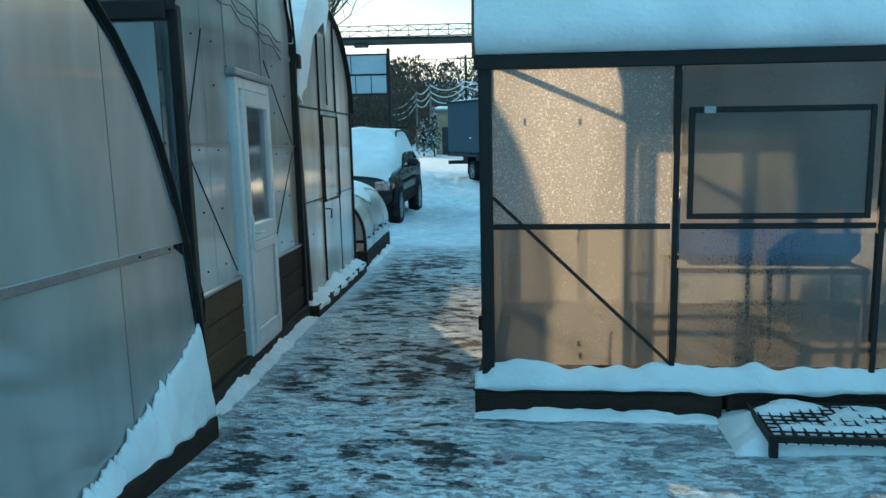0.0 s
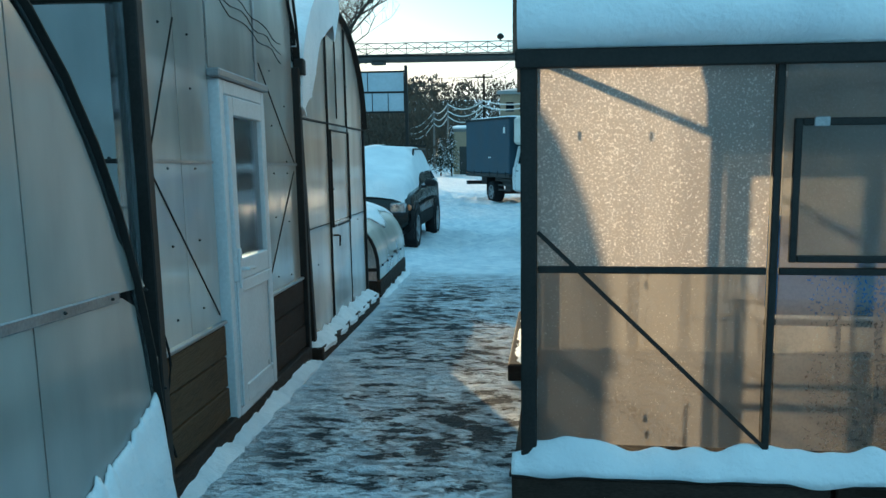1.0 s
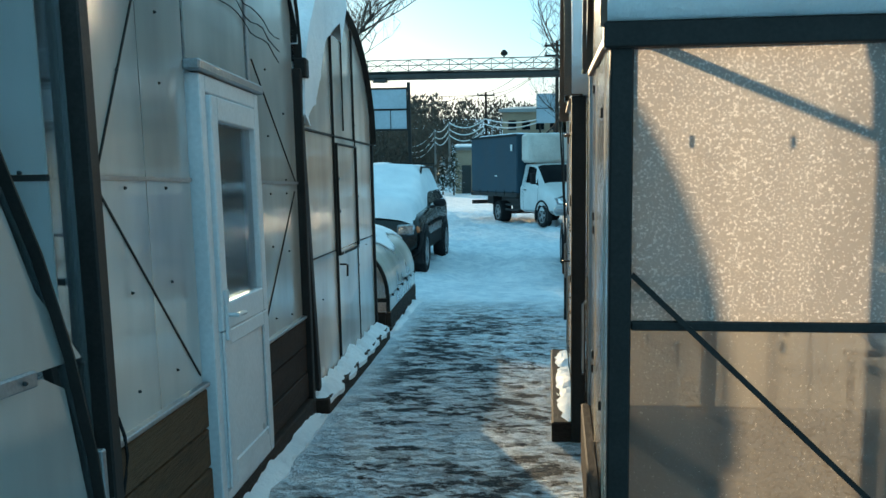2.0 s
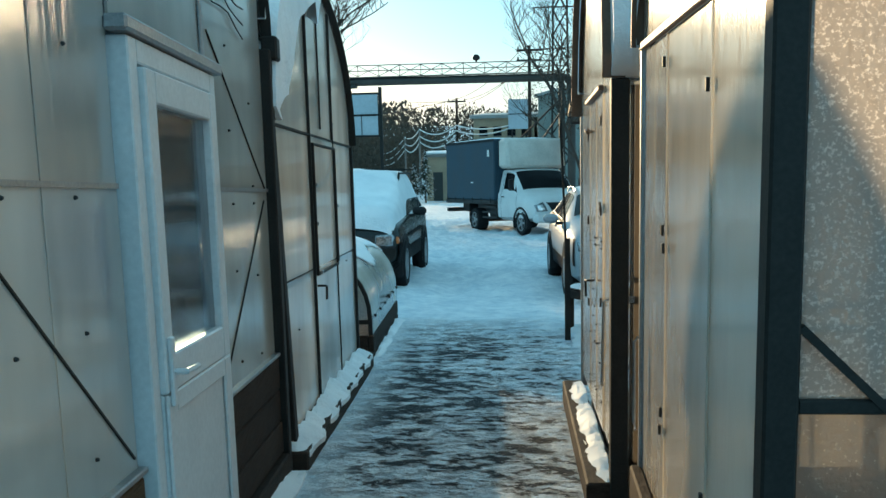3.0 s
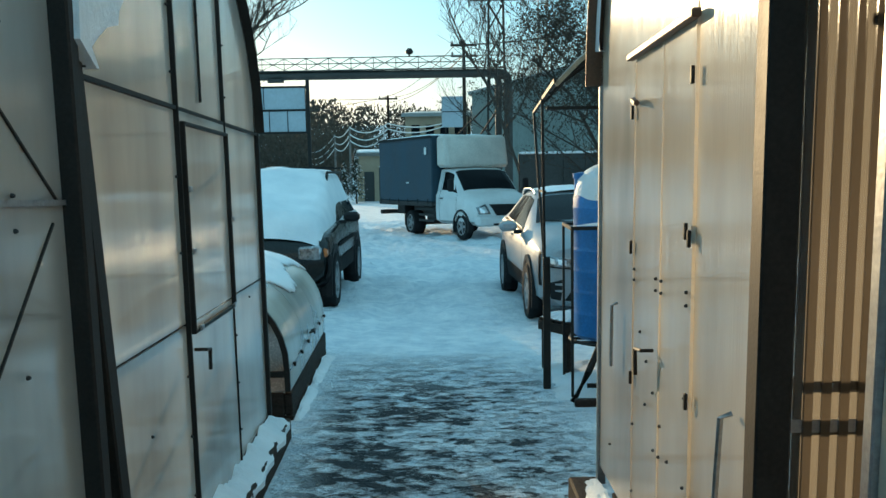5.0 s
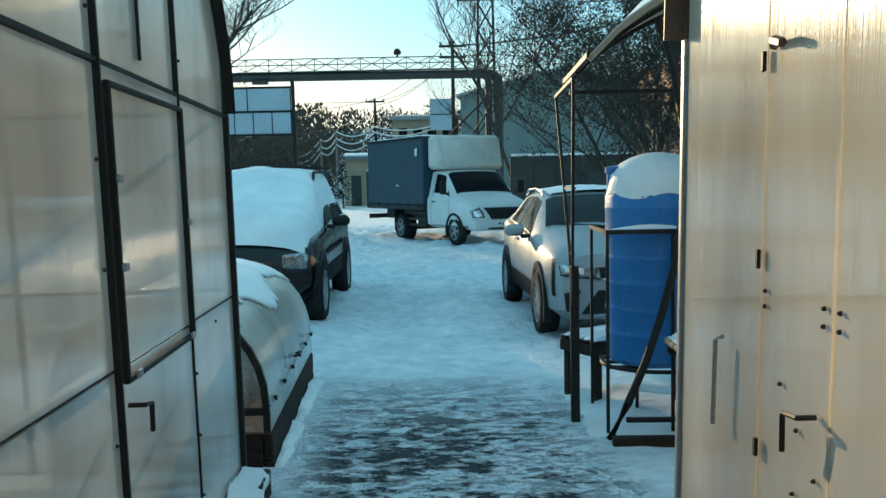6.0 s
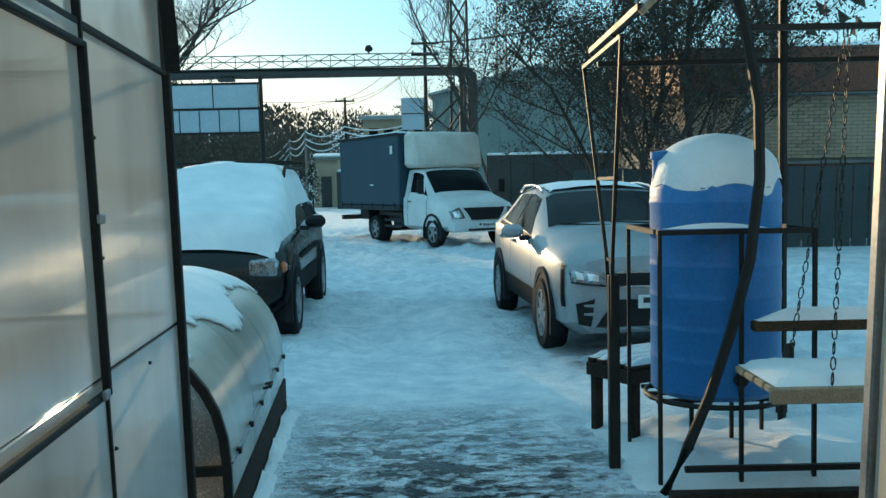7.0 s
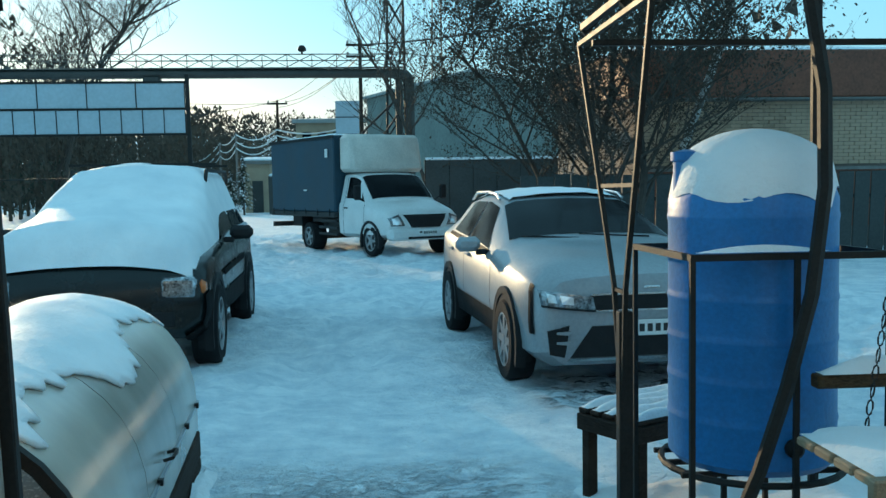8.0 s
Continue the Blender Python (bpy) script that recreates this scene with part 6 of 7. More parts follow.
def pipe_bridge():
    y = 52.0
    b = thing("pipe_bridge", "lagged heating pipe carried over the road with a railed catwalk", "pipe bridge", Matrix.Translation((0, y, 0)))
    r = 0.21
    pts = [(-34, 0, 2.70), (-0.45, 0, 2.62), (-0.2, 0, 2.56), (-0.05, 0, 2.40), (-0.02, 0, 2.1), (-0.02, 0, fall(y) - 0.1)]
    part("pipe", rod(pts, r, 14), PIPE, b, "", True)
    part("pipe", rod([(p[0] - (0.0 if i == 0 else 0.48), 0.5, p[2] - 0.02) for i, p in enumerate(pts)], r * 0.8, 12), PIPE, b, "", True)
    part("catwalk", cube(-34, -0.3, -0.25, 0.45, 2.86, 2.91), GALV, b)
    for z in (3.48, 3.2):
        part("hand_rail", rod([(-34, -0.25, z + 0.05), (-0.3, -0.25, z - 0.02)], 0.026, 5), GALV, b)
    k = 0
    x = -33.0
    while x < -0.4:
        part("baluster", rod([(x, -0.25, 2.9), (x, -0.25, 3.5)], 0.024, 4), GALV, b)
        if x + 1.1 < -0.3:
            part("lattice_bar", rod([(x, -0.25, 2.92), (x + 1.1, -0.25, 3.46)], 0.024, 4), GALV, b)
            part("lattice_bar", rod([(x, -0.25, 3.46), (x + 1.1, -0.25, 2.92)], 0.024, 4), GALV, b)
        x += 1.1
    for x in (-11.5, -26):
        part("pipe_clamp", cube(x - 0.35, x + 0.35, -0.3, 0.3, 2.32, 2.52, bevel=0.03), PIPE, b)
    part("support_post", rod([(-22, 0.2, fall(y) - 0.1), (-22, 0.2, 2.5)], 0.14, 8), PIPE, b)
    lamp = part("floodlight", rod([(-4.84, -0.1, 3.5), (-4.84, -0.1, 3.62)], 0.05, 6), STEEL_DARK, b)
    part("hood", lathe(bmesh.new(), [(0.10, 0), (0.19, 0.06), (0.19, 0.16), (0.1, 0.28), (0.02, 0.3)], 12, "z", (-4.84, -0.1, 3.58)), STEEL_DARK, lamp, "", True)
    for a, c in (((-0.5, 0, 1.6), (-3.0, 0, -0.8)), ((-0.5, 0, 0.9), (-2.0, 0, -1.2)), ((-1.2, 0, 2.4), (-0.4, 0, 0.4))):
        part("stay", rod([a, c], 0.05, 5), STEEL_DARK, b)


def lattice_tower(name, label, x, y, w, top, rungs, mat, r):
    t = thing(name, label, "mast", Matrix.Translation((x, y, fall(y))))
    H = top - fall(y)
    def leg(i, h):
        k = 1 - 0.45 * h / H
        sx, sy = ((-1, -1), (1, -1), (1, 1), (-1, 1))[i % 4]
        return Vector((sx * w / 2 * k, sy * w / 2 * k, h))
    for i in range(4):
        part("leg", rod([leg(i, -0.1), leg(i, H)], r, 4), mat, t)
    for k in range(rungs):
        a, b = H * k / rungs, H * (k + 1) / rungs
        for i in range(4):
            part("lattice_bar", rod([leg(i, a), leg(i + 1, b)], r * 0.55, 4), mat, t)
            part("lattice_bar", rod([leg(i + 1, a), leg(i, b)], r * 0.55, 4), mat, t)
    return t, H


pipe_bridge()
tw, H = lattice_tower("lattice_mast", "dark steel lattice mast beside the pipe bridge", -0.55, 56, 1.05, 13, 13, STEEL_DARK, 0.075)
for h in (10.9, 12.4):
    part("cross_arm", rod([(-1.5, 0, h), (1.5, 0, h)], 0.05, 4), STEEL_DARK, tw)
    for x in (-1.4, 1.4):
        part("insulator", rod([(x, 0, h - 0.02), (x, 0, h - 0.3)], 0.06, 6), CONCRETE, tw)
lattice_tower("radio_mast", "tall thin pale radio mast far behind the roofs", 5.2, 110, 1.3, 22, 20, GALV, 0.06)


def pole(x, y, top, arms=1, mat=None, r=0.13):
    p = thing("utility_pole", "weathered utility pole carrying wires", "utility pole", Matrix.Translation((x, y, fall(y))), "poles along the road")
    H = top - fall(y)
    part("shaft", rod([(0, 0, -0.2), (0, 0, H)], r, 8, r * 0.7), mat or CONCRETE, p)
    for k in range(arms):
        part("cross_arm", cube(-0.75, 0.75, -0.06, 0.06, H - 0.35 - k * 0.6, H - 0.22 - k * 0.6), STEEL_DARK, p)
        for x2 in (-0.65, 0, 0.65):
            part("insulator", lathe(bmesh.new(), [(0.05, 0), (0.07, 0.08), (0.04, 0.16), (0.02, 0.18)], 8, "z", (x2, 0, H - 0.22 - k * 0.6)), CONCRETE, p)
    return Vector((x, y, top))


POLES = [pole(-2.35, 60, 4.75, 2, WOOD_DARK), pole(-8.8, 80, 1.95, 1, WOOD_DARK), pole(-13.35, 90, -0.6, 0), pole(-15.85, 97, -1.55, 0), pole(-19.6, 104, -3.5, 0)]


def wire(name, a, b, sag, r, mat, label):
    a, b = Vector(a), Vector(b)
    pts = [a + (b - a) * i / 16 - Vector((0, 0, sag * 4 * (i / 16) * (1 - i / 16))) for i in range(17)]
    tagged(part(name, rod(pts, r, 5), mat, None, "", True), label, "cable")


SPANS = [(-3.9, 70, -0.1), (-8.9, 80, -0.25), (-13.35, 90, -0.75), (-15.85, 97, -1.7), (-19.6, 104, -3.65)]
for dz, extra in ((0, 0.0), (-0.62, 0.15), (-1.15, 0.3)):
    for k, (a, b) in enumerate(zip(SPANS, SPANS[1:])):
        if k or dz > -1:
            wire("cable", (a[0], a[1], a[2] + dz * min(1, 0.3 + 0.4 * k)), (b[0], b[1], b[2] + dz * min(1, 0.7 + 0.4 * k)), (0.3, 0.6, 0.42, 0.42)[k] + extra * 0.6, 0.05, WIRE, "sagging cable thick with hoar frost, catching the low sun")
for i, (a, b) in enumerate((((-2.9, 60, 4.45), (-9.3, 80, 1.8)), ((-1.8, 60, 4.45), (-8.2, 80, 1.8)), ((-2.35, 60, 3.9), (-8.8, 80, 1.4)), ((-0.4, 56, 12.3), (-40, 62, 12.6)), ((-1.9, 56, 11), (-30, 20, 15)), ((-1.8, 60, 4.5), (12, 33, 5.5)), ((-8.8, 80, 1.8), (-40, 90, -1)), ((-2.4, 60, 4.4), (10, 40, 3.0)), ((-8.8, 80, 1.7), (-30, 78, 3.4)))):
    wire("cable", a, b, 0.6, 0.022 if i != 5 else 0.045, WIRE_DARK, "thin dark overhead cable")


def glazed_hoarding():
    """Tall frame with pale panels in two rows over the fence."""
    y = 40.0
    g = thing("panel_frame", "dark steel frame holding two rows of pale panels", "hoarding", Matrix.Translation((-7.7, y, fall(y))))
    z0 = -fall(y)
    for x in (0, -6.2):
        part("post", cube(x - 0.06, x + 0.06, -0.06, 0.06, -0.1, 2.1 + z0), STEEL_DARK, g)
    for i in range(4):
        part("panel", cube(-0.10 - 1.55 * i - 1.545, -0.10 - 1.55 * i, -0.02, 0.02, 1.045 + z0, 1.825 + z0, bevel=0.01), BOARD_WHITE, g)
    for i in range(9):
        part("panel", cube(-0.10 - 0.68 * i - 0.676, -0.10 - 0.68 * i, -0.02, 0.02, 0.225 + z0, 0.975 + z0, bevel=0.01), BOARD_WHITE, g)
    for i in range(10):
        part("divider", cube(-0.115 - 0.68 * i + 0.005, -0.085 - 0.68 * i + 0.005, -0.035, -0.021, 0.226 + z0, 0.974 + z0), STEEL_DARK, g)
    for i in range(5):
        part("divider", cube(-0.115 - 1.55 * i + 0.015, -0.085 - 1.55 * i + 0.015, -0.035, -0.021, 1.046 + z0, 1.824 + z0), STEEL_DARK, g)
    for z in (0.19, 1.01, 1.86):
        part("rail", cube(-6.2, 0, -0.04, 0.04, z - 0.035 + z0, z + 0.035 + z0), STEEL_DARK, g)
    part("low_rail", cube(-6.2, 0, -0.04, 0.04, 1.95, 2.0), STEEL_DARK, g)


glazed_hoarding()


def hall():
    h = thing("hall", "grey-green clad industrial hall with a low gabled roof", "building", Matrix.Translation((5.2, 75, fall(75))))
    z = -fall(75)
    prof = [(-7.3, 0), (-7.3, 1.85 + z), (0.2, 3.70 + z), (7.5, 1.9 + z), (7.5, 0)]
    part("wall", slab(bmesh.new(), prof, 0, 24), HALL_WALL, h)
    rf = bmesh.new()
    for a, b in (((-7.6, 1.82 + z), (0.2, 3.75 + z)), ((0.2, 3.75 + z), (7.8, 1.87 + z))):
        slab(rf, [a, b, (b[0], b[1] + 0.2), (a[0], a[1] + 0.2)], -0.4, 24.3)
    part("roof", rf, HALL_ROOF, h)
    for i in range(20):
        x = -7.0 + i * 0.74
        part("cladding_rib", cube(x, x + 0.08, -0.05, 0.0, 0.0, (1.85 + (3.7 - 1.85) * (1 - abs(x - 0.2) / 7.5)) + z - 0.1), HALL_WALL, h)
    low = thing("long_building", "long low ochre building in the evening sun", "building", Matrix.Translation((-4.2, 84, fall(84))))
    zz = -fall(84)
    part("wall", cube(-3.6, 1.6, 0, 18, 0, 0.2 + zz), OCHRE, low)
    part("roof", cube(-3.9, 1.9, -0.3, 18.3, 0.2 + zz, 0.5 + zz), HALL_ROOF, low)
    for i in range(4):
        wn = part("window", cube(-3.1 + i * 1.2, -2.4 + i * 1.2, -0.06, 0.0, -1.3 + zz, -0.5 + zz), CAR_GLASS, low)
        part("sill", cube(-3.15 + i * 1.2, -2.35 + i * 1.2, -0.12, -0.06, -1.36 + zz, -1.3 + zz), CONCRETE, wn)
    bb = thing("billboard", "plain pale billboard on two steel posts", "billboard", Matrix.Translation((-3.35, 69.5, fall(69.5))))
    zb = -fall(69.5)
    part("board", cube(-0.75, 0.75, -0.04, 0.04, -0.4 + zb, 1.68 + zb, bevel=0.02), BOARD_WHITE, bb)
    part("seam", cube(-0.75, 0.75, -0.055, -0.041, 0.62 + zb, 0.68 + zb), STEEL_DARK, bb)
    for x in (-0.5, 0.5):
        part("post", cube(x - 0.06, x + 0.06, 0.05, 0.15, -0.1, 1.5 + zb), STEEL_DARK, bb)
    kk = thing("kiosk", "small shed with pale lit wall and flat snowy roof", "shed", Matrix.Translation((-9.3, 71, fall(71))))
    part("wall", cube(-0.9, 0.75, 0, 2.5, 0, 3.2), OCHRE, kk)
    part("roof", cube(-1.1, 0.95, -0.25, 2.7, 3.2, 3.4), CONCRETE, kk)
    part("roof_snow", cube(-1.08, 0.93, -0.23, 2.68, 3.405, 3.55, bevel=0.06), SNOW, kk)
    part("door", cube(-0.4, 0.3, -0.05, 0.0, 0.0, 2.1), FENCE, kk)
    ct = thing("container", "dark steel store beside the road", "container", Matrix.Translation((-7.2, 66, fall(66))))
    part("wall", cube(-0.9, 0.9, 0, 3, 0, 2.3, bevel=0.03), FENCE, ct)
    part("roof_snow", cube(-0.88, 0.88, 0.05, 2.95, 2.305, 2.42, bevel=0.05), SNOW, ct)


hall()


def brick_house():
    """Flat-roofed brick building: rusty fascia, pale brick above, red brick below."""
    x0, x1, y = 4.25, 13.0, 30.0
    h = thing("brick_building", "flat-roofed brick building with a rusty fascia and pale upper wall", "building", Matrix.Translation((x0, y, fall(y))))
    z = -fall(y)
    W = x1 - x0
    part("wall", cube(0, W, 0.03, 9, 0, 2.0 + z), MORTAR, h)
    part("fascia", cube(-0.25, W + 0.2, -0.25, 9.2, 1.05 + z, 2.12 + z, bevel=0.03), RUST, h, "rusty metal fascia")
    part("roof_snow", rough_grid(40, 10, lambda u, v: (-0.2 + (W + 0.3) * u, -0.2 + 9.2 * v, 2.125 + z + 0.12 * min(1, 30 * u, 30 * (1 - u), 14 * v, 8 * (1 - v)) ** 0.5 * (1 + 0.2 * noise.noise((u * 12, v * 5, 0))))), SNOW, h, "", True)
    part("gutter", rod([(-0.25, -0.3, 1.02 + z), (W, -0.3, 1.0 + z)], 0.05, 6), GALV, h)
    part("sill_band", cube(0, W, -0.05, 0.0, -0.62 + z, -0.55 + z), CONCRETE, h)
    return h, W, z


BRICK_HOUSE, BRICK_W, BRICK_Z = brick_house()



def sheet_fence():
    y = 44.0
    f = thing("fence", "dark sheet-metal fence with a line of snow on top", "fence", Matrix.Translation((0.2, y, fall(y))))
    top = 2.55
    for i in range(12):
        part("panel", cube(i * 0.9 + 0.01, i * 0.9 + 0.89, -0.02, 0.02, -0.1, top, bevel=0.008), FENCE, f)
        part("post", cube(i * 0.9 - 0.03, i * 0.9 + 0.03, 0.02, 0.08, -0.1, top), STEEL_DARK, f)
    part("cap_snow", cube(0, 10.8, -0.05, 0.05, top + 0.005, top + 0.1, bevel=0.03), SNOW, f)
    g = thing("fence", "dark board fence behind the yard's trees", "fence", Matrix.Translation((1.2, 27.5, fall(27.5))))
    for i in range(26):
        part("board", cube(i * 0.35 + 0.0, i * 0.35 + 0.32, -0.015, 0.015, -0.1, 1.75 + 0.05 * noise.noise((i * 1.7, 0, 0)), bevel=0.006), FENCE, g)
    part("rail", cube(0, 9.1, 0.016, 0.06, 1.2, 1.28), WOOD_DARK, g)


sheet_fence()


# ---------------------------------------------------------------- trees
def bare_tree(seed, H, spread, mat=None, leaves=0, name="tree", label="tall bare deciduous tree, fine twigs against the sky", lean=0.0, lowest=0.3, many=(12, 8, 5, 3)):
    rng = random.Random(seed)
    trunk, twigs, leaf = bmesh.new(), bmesh.new(), bmesh.new()
    tips = []
    def grow(p, d, length, r, depth):
        pts = [p]
        n = 4 if depth < 2 else 3
        for i in range(n):
            d = (d + Vector((rng.gauss(0, 0.2), rng.gauss(0, 0.2), 0.08 + rng.gauss(0, 0.08)))).normalized()
            pts.append(pts[-1] + d * length / n)
        tube(trunk if depth < 2 else twigs, pts, r, 6 if depth < 2 else 3, r * 0.5)
        if depth >= 3:
            tips.append((pts[-1], pts[1]))
        if depth == 4:
            return
        kids = many[depth]
        for k in range(kids):
            f = (lowest if depth == 0 else 0.25) + (1 - (lowest if depth == 0 else 0.25)) * (k + rng.random()) / kids
            i = min(n - 1, int(f * n))
            q = pts[i] + (pts[i + 1] - pts[i]) * (f * n - i)
            a = rng.random() * 2 * math.pi
            side = Vector((math.cos(a), math.sin(a), 0))
            nd = (d * 0.55 + side * spread + Vector((0, 0, 0.25))).normalized()
            grow(q, nd, length * rng.uniform(0.38, 0.6) * (1.15 - 0.5 * f if depth == 0 else 1), r * 0.42, depth + 1)
    grow(Vector((0, 0, -0.2)), Vector((lean, 0, 1)).normalized(), H, H * 0.011, 0)
    t = thing(name, label, "tree")
    part("trunk", trunk, mat or BARK, t, "", True)
    part("crown", twigs, BARK, t)
    if leaves:
        for p, q in tips:
            for _ in range(leaves):
                c = p + (q - p) * rng.random() + Vector((rng.gauss(0, 0.1), rng.gauss(0, 0.1), rng.gauss(0, 0.1)))
                a, b = Vector((rng.gauss(0, 1), rng.gauss(0, 1), rng.gauss(0, 1))).normalized() * 0.034, Vector((rng.gauss(0, 1), rng.gauss(0, 1), rng.gauss(0, 1))).normalized() * 0.024
                leaf.faces.new([leaf.verts.new(c + v) for v in (a, b, -a, -b)])
        part("dry_leaves", leaf, DEAD_LEAF, t, "withered brown leaves")
    return t


def plant(t, x, y, turn=0.0, first=False):
    m = pose(x, y, fall(y), 0, 0, turn)
    if first:
        t.matrix_world = m
        return t
    return copy_thing(t, m)


tall = bare_tree(3, 13.5, 0.75, many=(14, 9, 6, 4))
plant(tall, -18.6, 61, 0, True)
plant(tall, -30, 62, 130)
tall2 = bare_tree(8, 12.0, 0.85, many=(14, 9, 6, 4))
plant(tall2, -21.0, 66, 0, True)
plant(tall2, -32, 58, 200)
plant(tall2, -26, 50, 80)
plant(tall, -28, 57, 250)
thin = bare_tree(12, 9.0, 0.6, label="slender bare tree beside the pipe bridge")
plant(thin, 0.9, 47.5, 0, True)
near_tree = bare_tree(21, 7.6, 0.65, None, 5, label="twiggy tree still holding withered leaves, dusted with snow", lowest=0.12)
plant(near_tree, 3.1, 25.8, 0, True)
plant(near_tree, 2.7, 29.3, 230)
bushy = bare_tree(33, 5.8, 0.85, None, 7, label="dense leafless shrub tree with clinging brown leaves", lowest=0.06)
plant(bushy, 3.4, 28.6, 0, True)
plant(bushy, 2.7, 27.0, 77)
plant(bushy, 2.5, 29.8, 280)
birch = bare_tree(41, 10.0, 0.5, BIRCH, 0, label="white-barked birch in front of the brick building", lowest=0.45)
plant(birch, 5.2, 28.6, 0, True)


def far_wood(name, x0, x1, y0, y1, count, hmin, hmax, seed, mat, label, twig=46, fine=1.0):
    rng = random.Random(seed)
    verts, faces = [], []
    for _ in range(count):
        x, y = rng.uniform(x0, x1), rng.uniform(y0, y1)
        z, H = fall(y), rng.uniform(hmin, hmax)
        R = H * rng.uniform(0.16, 0.26)
        for k in range(twig):
            f = rng.random() ** 0.8
            a = rng.random() * 6.283
            rr = R * math.sin(math.pi * min(0.98, 0.2 + f * 0.62)) ** 0.6 * rng.random() ** 0.5 * 1.3
            c = Vector((x + rr * math.cos(a), y + rr * math.sin(a), z + H * (0.06 + 0.94 * f)))
            s = H * rng.uniform(0.025, 0.06) * fine
            n = len(verts)
            verts += [c + Vector((rng.uniform(-s, s), rng.uniform(-s, s), -s)), c + Vector((rng.uniform(-s, s), rng.uniform(-s, s), -s * 0.4)), c + Vector((rng.uniform(-s, s), rng.uniform(-s, s), s * 0.9))]
            faces.append((n, n + 1, n + 2))
        n = len(verts)
        w = H * 0.012
        verts += [Vector((x - w, y, z - 0.2)), Vector((x + w, y, z - 0.2)), Vector((x, y, z + H * 0.9))]
        faces.append((n, n + 1, n + 2))
    me = bpy.data.meshes.new(name)
    me.from_pydata([tuple(v) for v in verts], [], faces)
    me.materials.append(mat)
    tagged(new(name, me), label, "woodland", kind="stuff")


far_wood("woodland", -150, 60, 175, 230, 420, 11, 16, 5, WOODLAND, "bare brown woodland along the bottom of the slope", 220, 0.55)
# second belt: added mostly out of view to block the low sun
far_wood("woodland", -48, -19.5, 56, 78, 120, 7.5, 11, 15, WOODLAND, "belt of bare trees, mostly out of view, added to shade the yard", 170, 0.45)
far_wood("woodland", -75, -17, 95, 165, 260, 6, 9.5, 6, WOODLAND, "thicket of bare trees beyond the fence", 240, 0.65)
far_wood("woodland", -60, -21, 68, 92, 100, 2.2, 4.2, 7, PINE, "dark evergreen scrub beyond the road", 60)
far_wood("woodland", -80, -13.5, 109, 126, 560, 2.6, 5.2, 19, WOODLAND, "low dense undergrowth below the bare trees", 46, 0.9)
far_wood("woodland", 12, 90, 60, 120, 160, 7, 12, 9, WOODLAND, "bare trees behind the hall", 50)


def small_pine(x, y, H, seed):
    rng = random.Random(seed)
    t = thing("pine", "small dark pine dusted with snow by the road", "tree", pose(x, y, fall(y)))
    part("trunk", rod([(0, 0, -0.1), (0, 0, H)], 0.07, 6, 0.01), BARK, t)
    nb, sb = bmesh.new(), bmesh.new()
    for k in range(520):
        f = rng.random()
        a = rng.random() * 6.283
        r = (1 - f) * H * 0.28 * rng.random() ** 0.5
        c = Vector((r * math.cos(a), r * math.sin(a), H * (0.08 + 0.9 * f)))
        s = 0.11
        o = Vector((math.cos(a), math.sin(a), -0.35)) * s * 1.6
        q = Vector((-math.sin(a), math.cos(a), 0)) * s * 0.5
        b = nb if rng.random() > 0.25 else sb
        b.faces.new([b.verts.new(c + v) for v in (-q, o, q, -o * 0.3 + Vector((0, 0, 0.05)))])
    part("needles", nb, PINE, t)
    part("snow_on_needles", sb, SNOW, t)


small_pine(-9.6, 66, 3.6, 3)
small_pine(-10.6, 67.5, 2.8, 4)


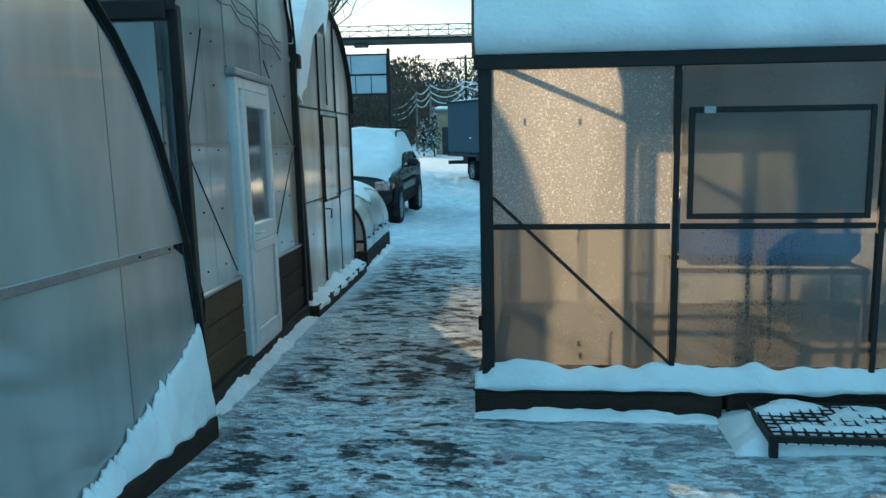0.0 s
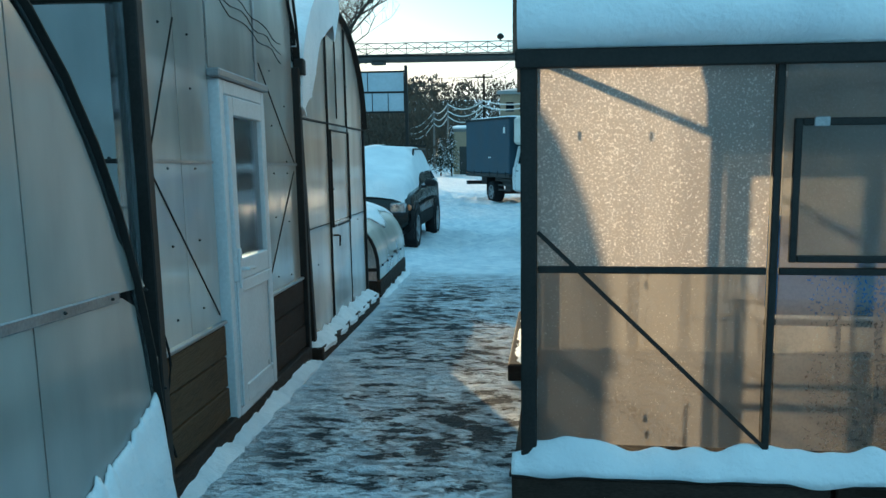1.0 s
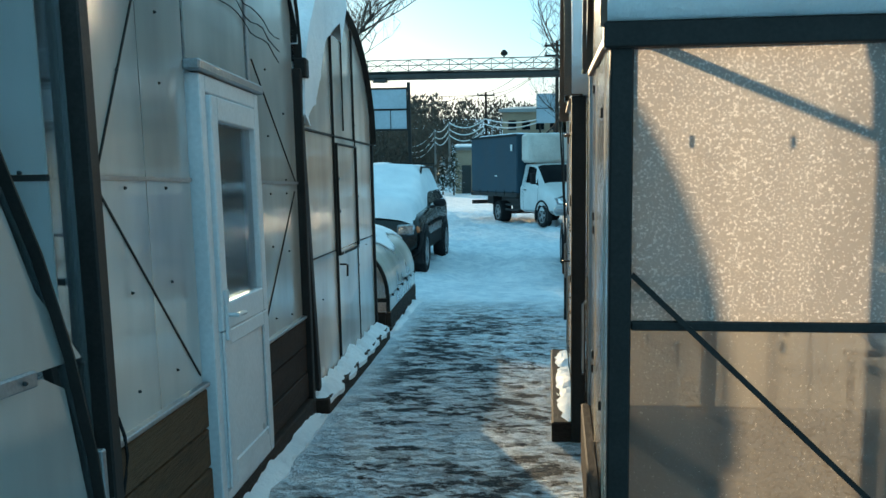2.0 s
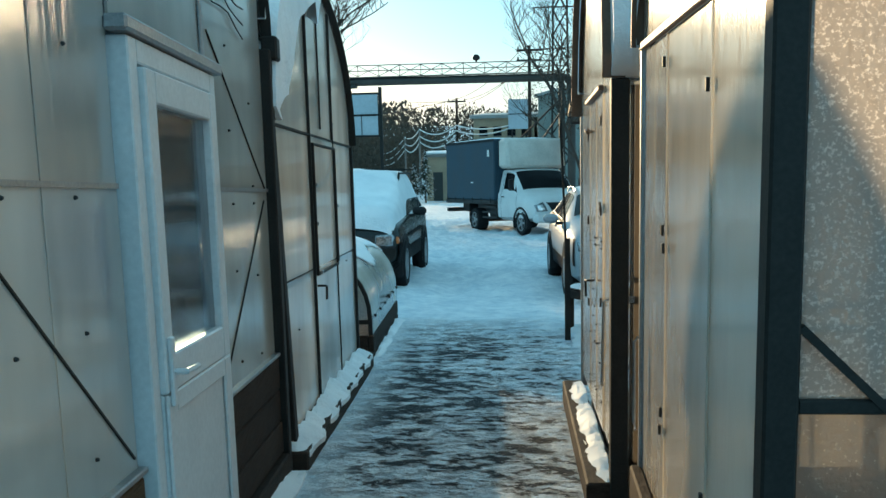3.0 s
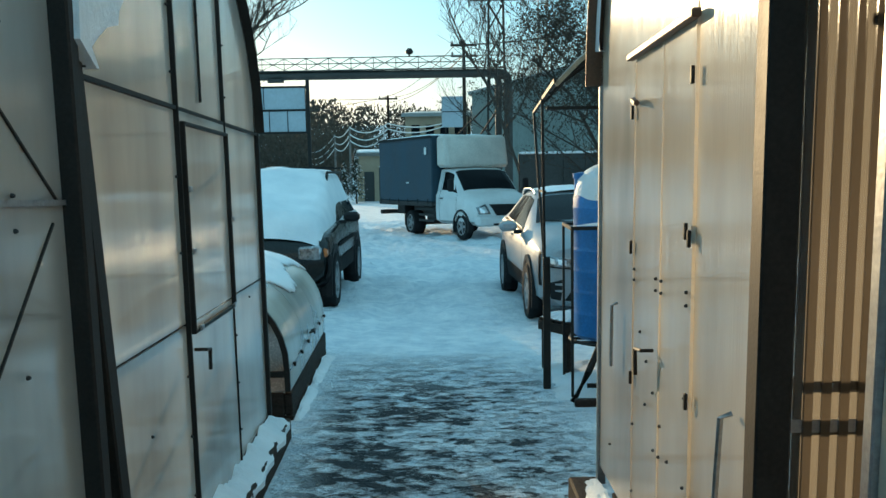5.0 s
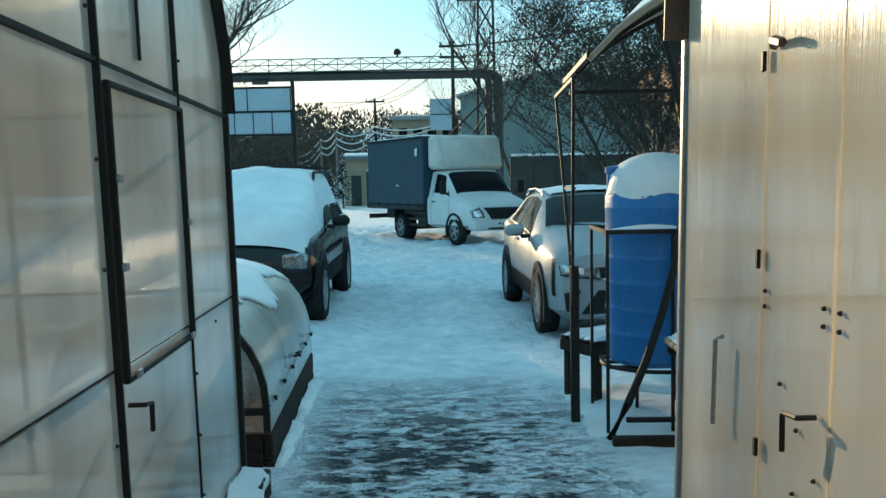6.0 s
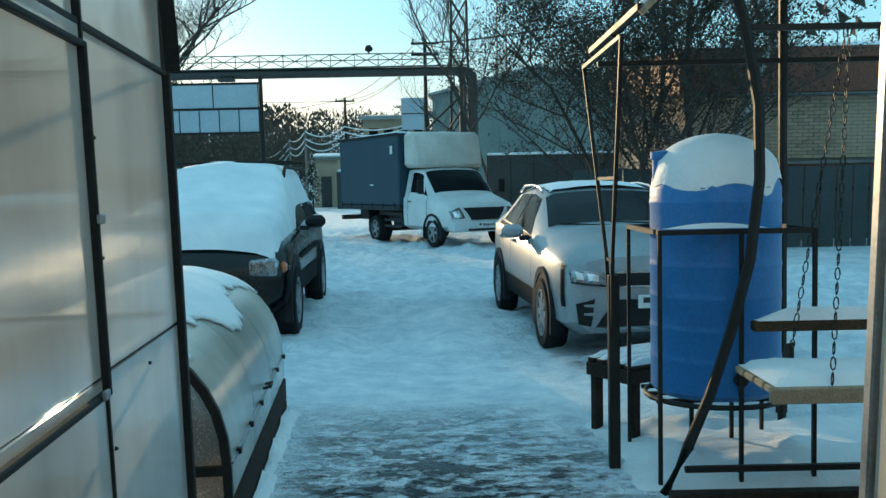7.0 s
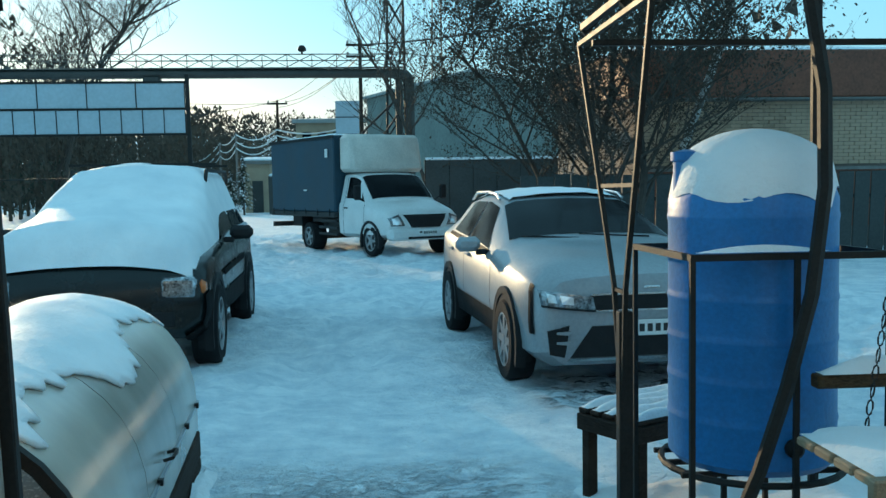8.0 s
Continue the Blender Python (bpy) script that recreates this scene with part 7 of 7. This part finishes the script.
def far_car(x, y, turn, mat, label):
    c = thing("car", label, "car", on_slope(x, y, turn), "cars parked far down the road")
    S = [(2.1, 0.34, 0.62, 0.66, 0.7, 0.5), (1.6, 0.25, 0.82, 0.9, 0.86, 0.7), (0.8, 0.25, 0.92, 1.0, 0.88, 0.74), (0.0, 0.25, 0.95, 1.42, 0.88, 0.6), (-1.2, 0.25, 1.0, 1.45, 0.88, 0.6), (-2.0, 0.3, 0.95, 1.0, 0.8, 0.62)]
    part("body", loft(S), mat, c, "", True)
    part("windscreen", across(S, 0.72, 0.05, 6.2, 0.01), CAR_GLASS, c)
    for s in (-1, 1):
        part("side_window", skin(S, ((0.4, 5.1), (-1.4, 5.1), (-1.2, 5.9), (0.0, 5.9)), s), CAR_GLASS, c)
        for y2 in (1.3, -1.3):
            wheel(c, s * 0.82, y2, 0.32, 0.2, s, STEEL_GREY, 5)
    part("roof_snow", across(S, 1.9, -1.9, 6.0, 0.08, 16, 8), SNOW, c, "", True)


far_car(-14.6, 104, 172, DARK_GREEN, "dark snow-covered car parked far down the road")
far_car(-11.6, 92, 168, SILVER, "pale snow-covered car parked far down the road")


# ---------------------------------------------------------------- brick courses, last
def courses(house, W, z, y_face):
    def one(mat, length):
        me = bpy.data.meshes.new("brick")
        bm = cube(0, length, 0, 0.05, 0, 0.075, bevel=0.006)
        bmesh.ops.recalc_face_normals(bm, faces=bm.faces)
        bm.to_mesh(me)
        bm.free()
        me.materials.append(mat)
        return me
    pale, red = one(BRICK_PALE, 0.25), one(BRICK_RED, 0.25)
    rng = random.Random(4)
    spare = {pale: [], red: []}
    count = 0
    row = 0
    h = 0.5
    while h < 1.02 + z:
        x = 0.02 + (0.13 if row % 2 else 0)
        me = pale if h > z - 0.55 else red
        while x + 0.25 < W:
            if not (z - 0.64 < h < z - 0.53):
                if count < 290 and 0.6 < x < 3.4 and h > z - 0.55:
                    b = new("brick", me)
                    b.parent = house
                    b.location = (x, 0.0 + rng.uniform(-0.004, 0.004), h)
                    count += 1
                else:
                    spare[me].append((x, h))
            x += 0.26
        row += 1
        h += 0.086
    for me, spots in spare.items():
        verts, faces = [], []
        for x, hh in spots:
            n = len(verts)
            verts += [(x, 0.0, hh), (x + 0.25, 0.0, hh), (x + 0.25, 0.0, hh + 0.075), (x, 0.0, hh + 0.075), (x, 0.04, hh), (x + 0.25, 0.04, hh), (x + 0.25, 0.04, hh + 0.075), (x, 0.04, hh + 0.075)]
            faces += [(n, n + 1, n + 2, n + 3), (n + 4, n, n + 3, n + 7), (n + 1, n + 5, n + 6, n + 2), (n + 3, n + 2, n + 6, n + 7), (n + 4, n + 5, n + 1, n)]
        m2 = bpy.data.meshes.new("bricks")
        m2.from_pydata(verts, [], faces)
        m2.materials.append(me.materials[0])
        ob = new("bricks", m2)
        ob.parent = house
        tagged(ob, kind="stuff")


courses(BRICK_HOUSE, BRICK_W, BRICK_Z, 0.0)
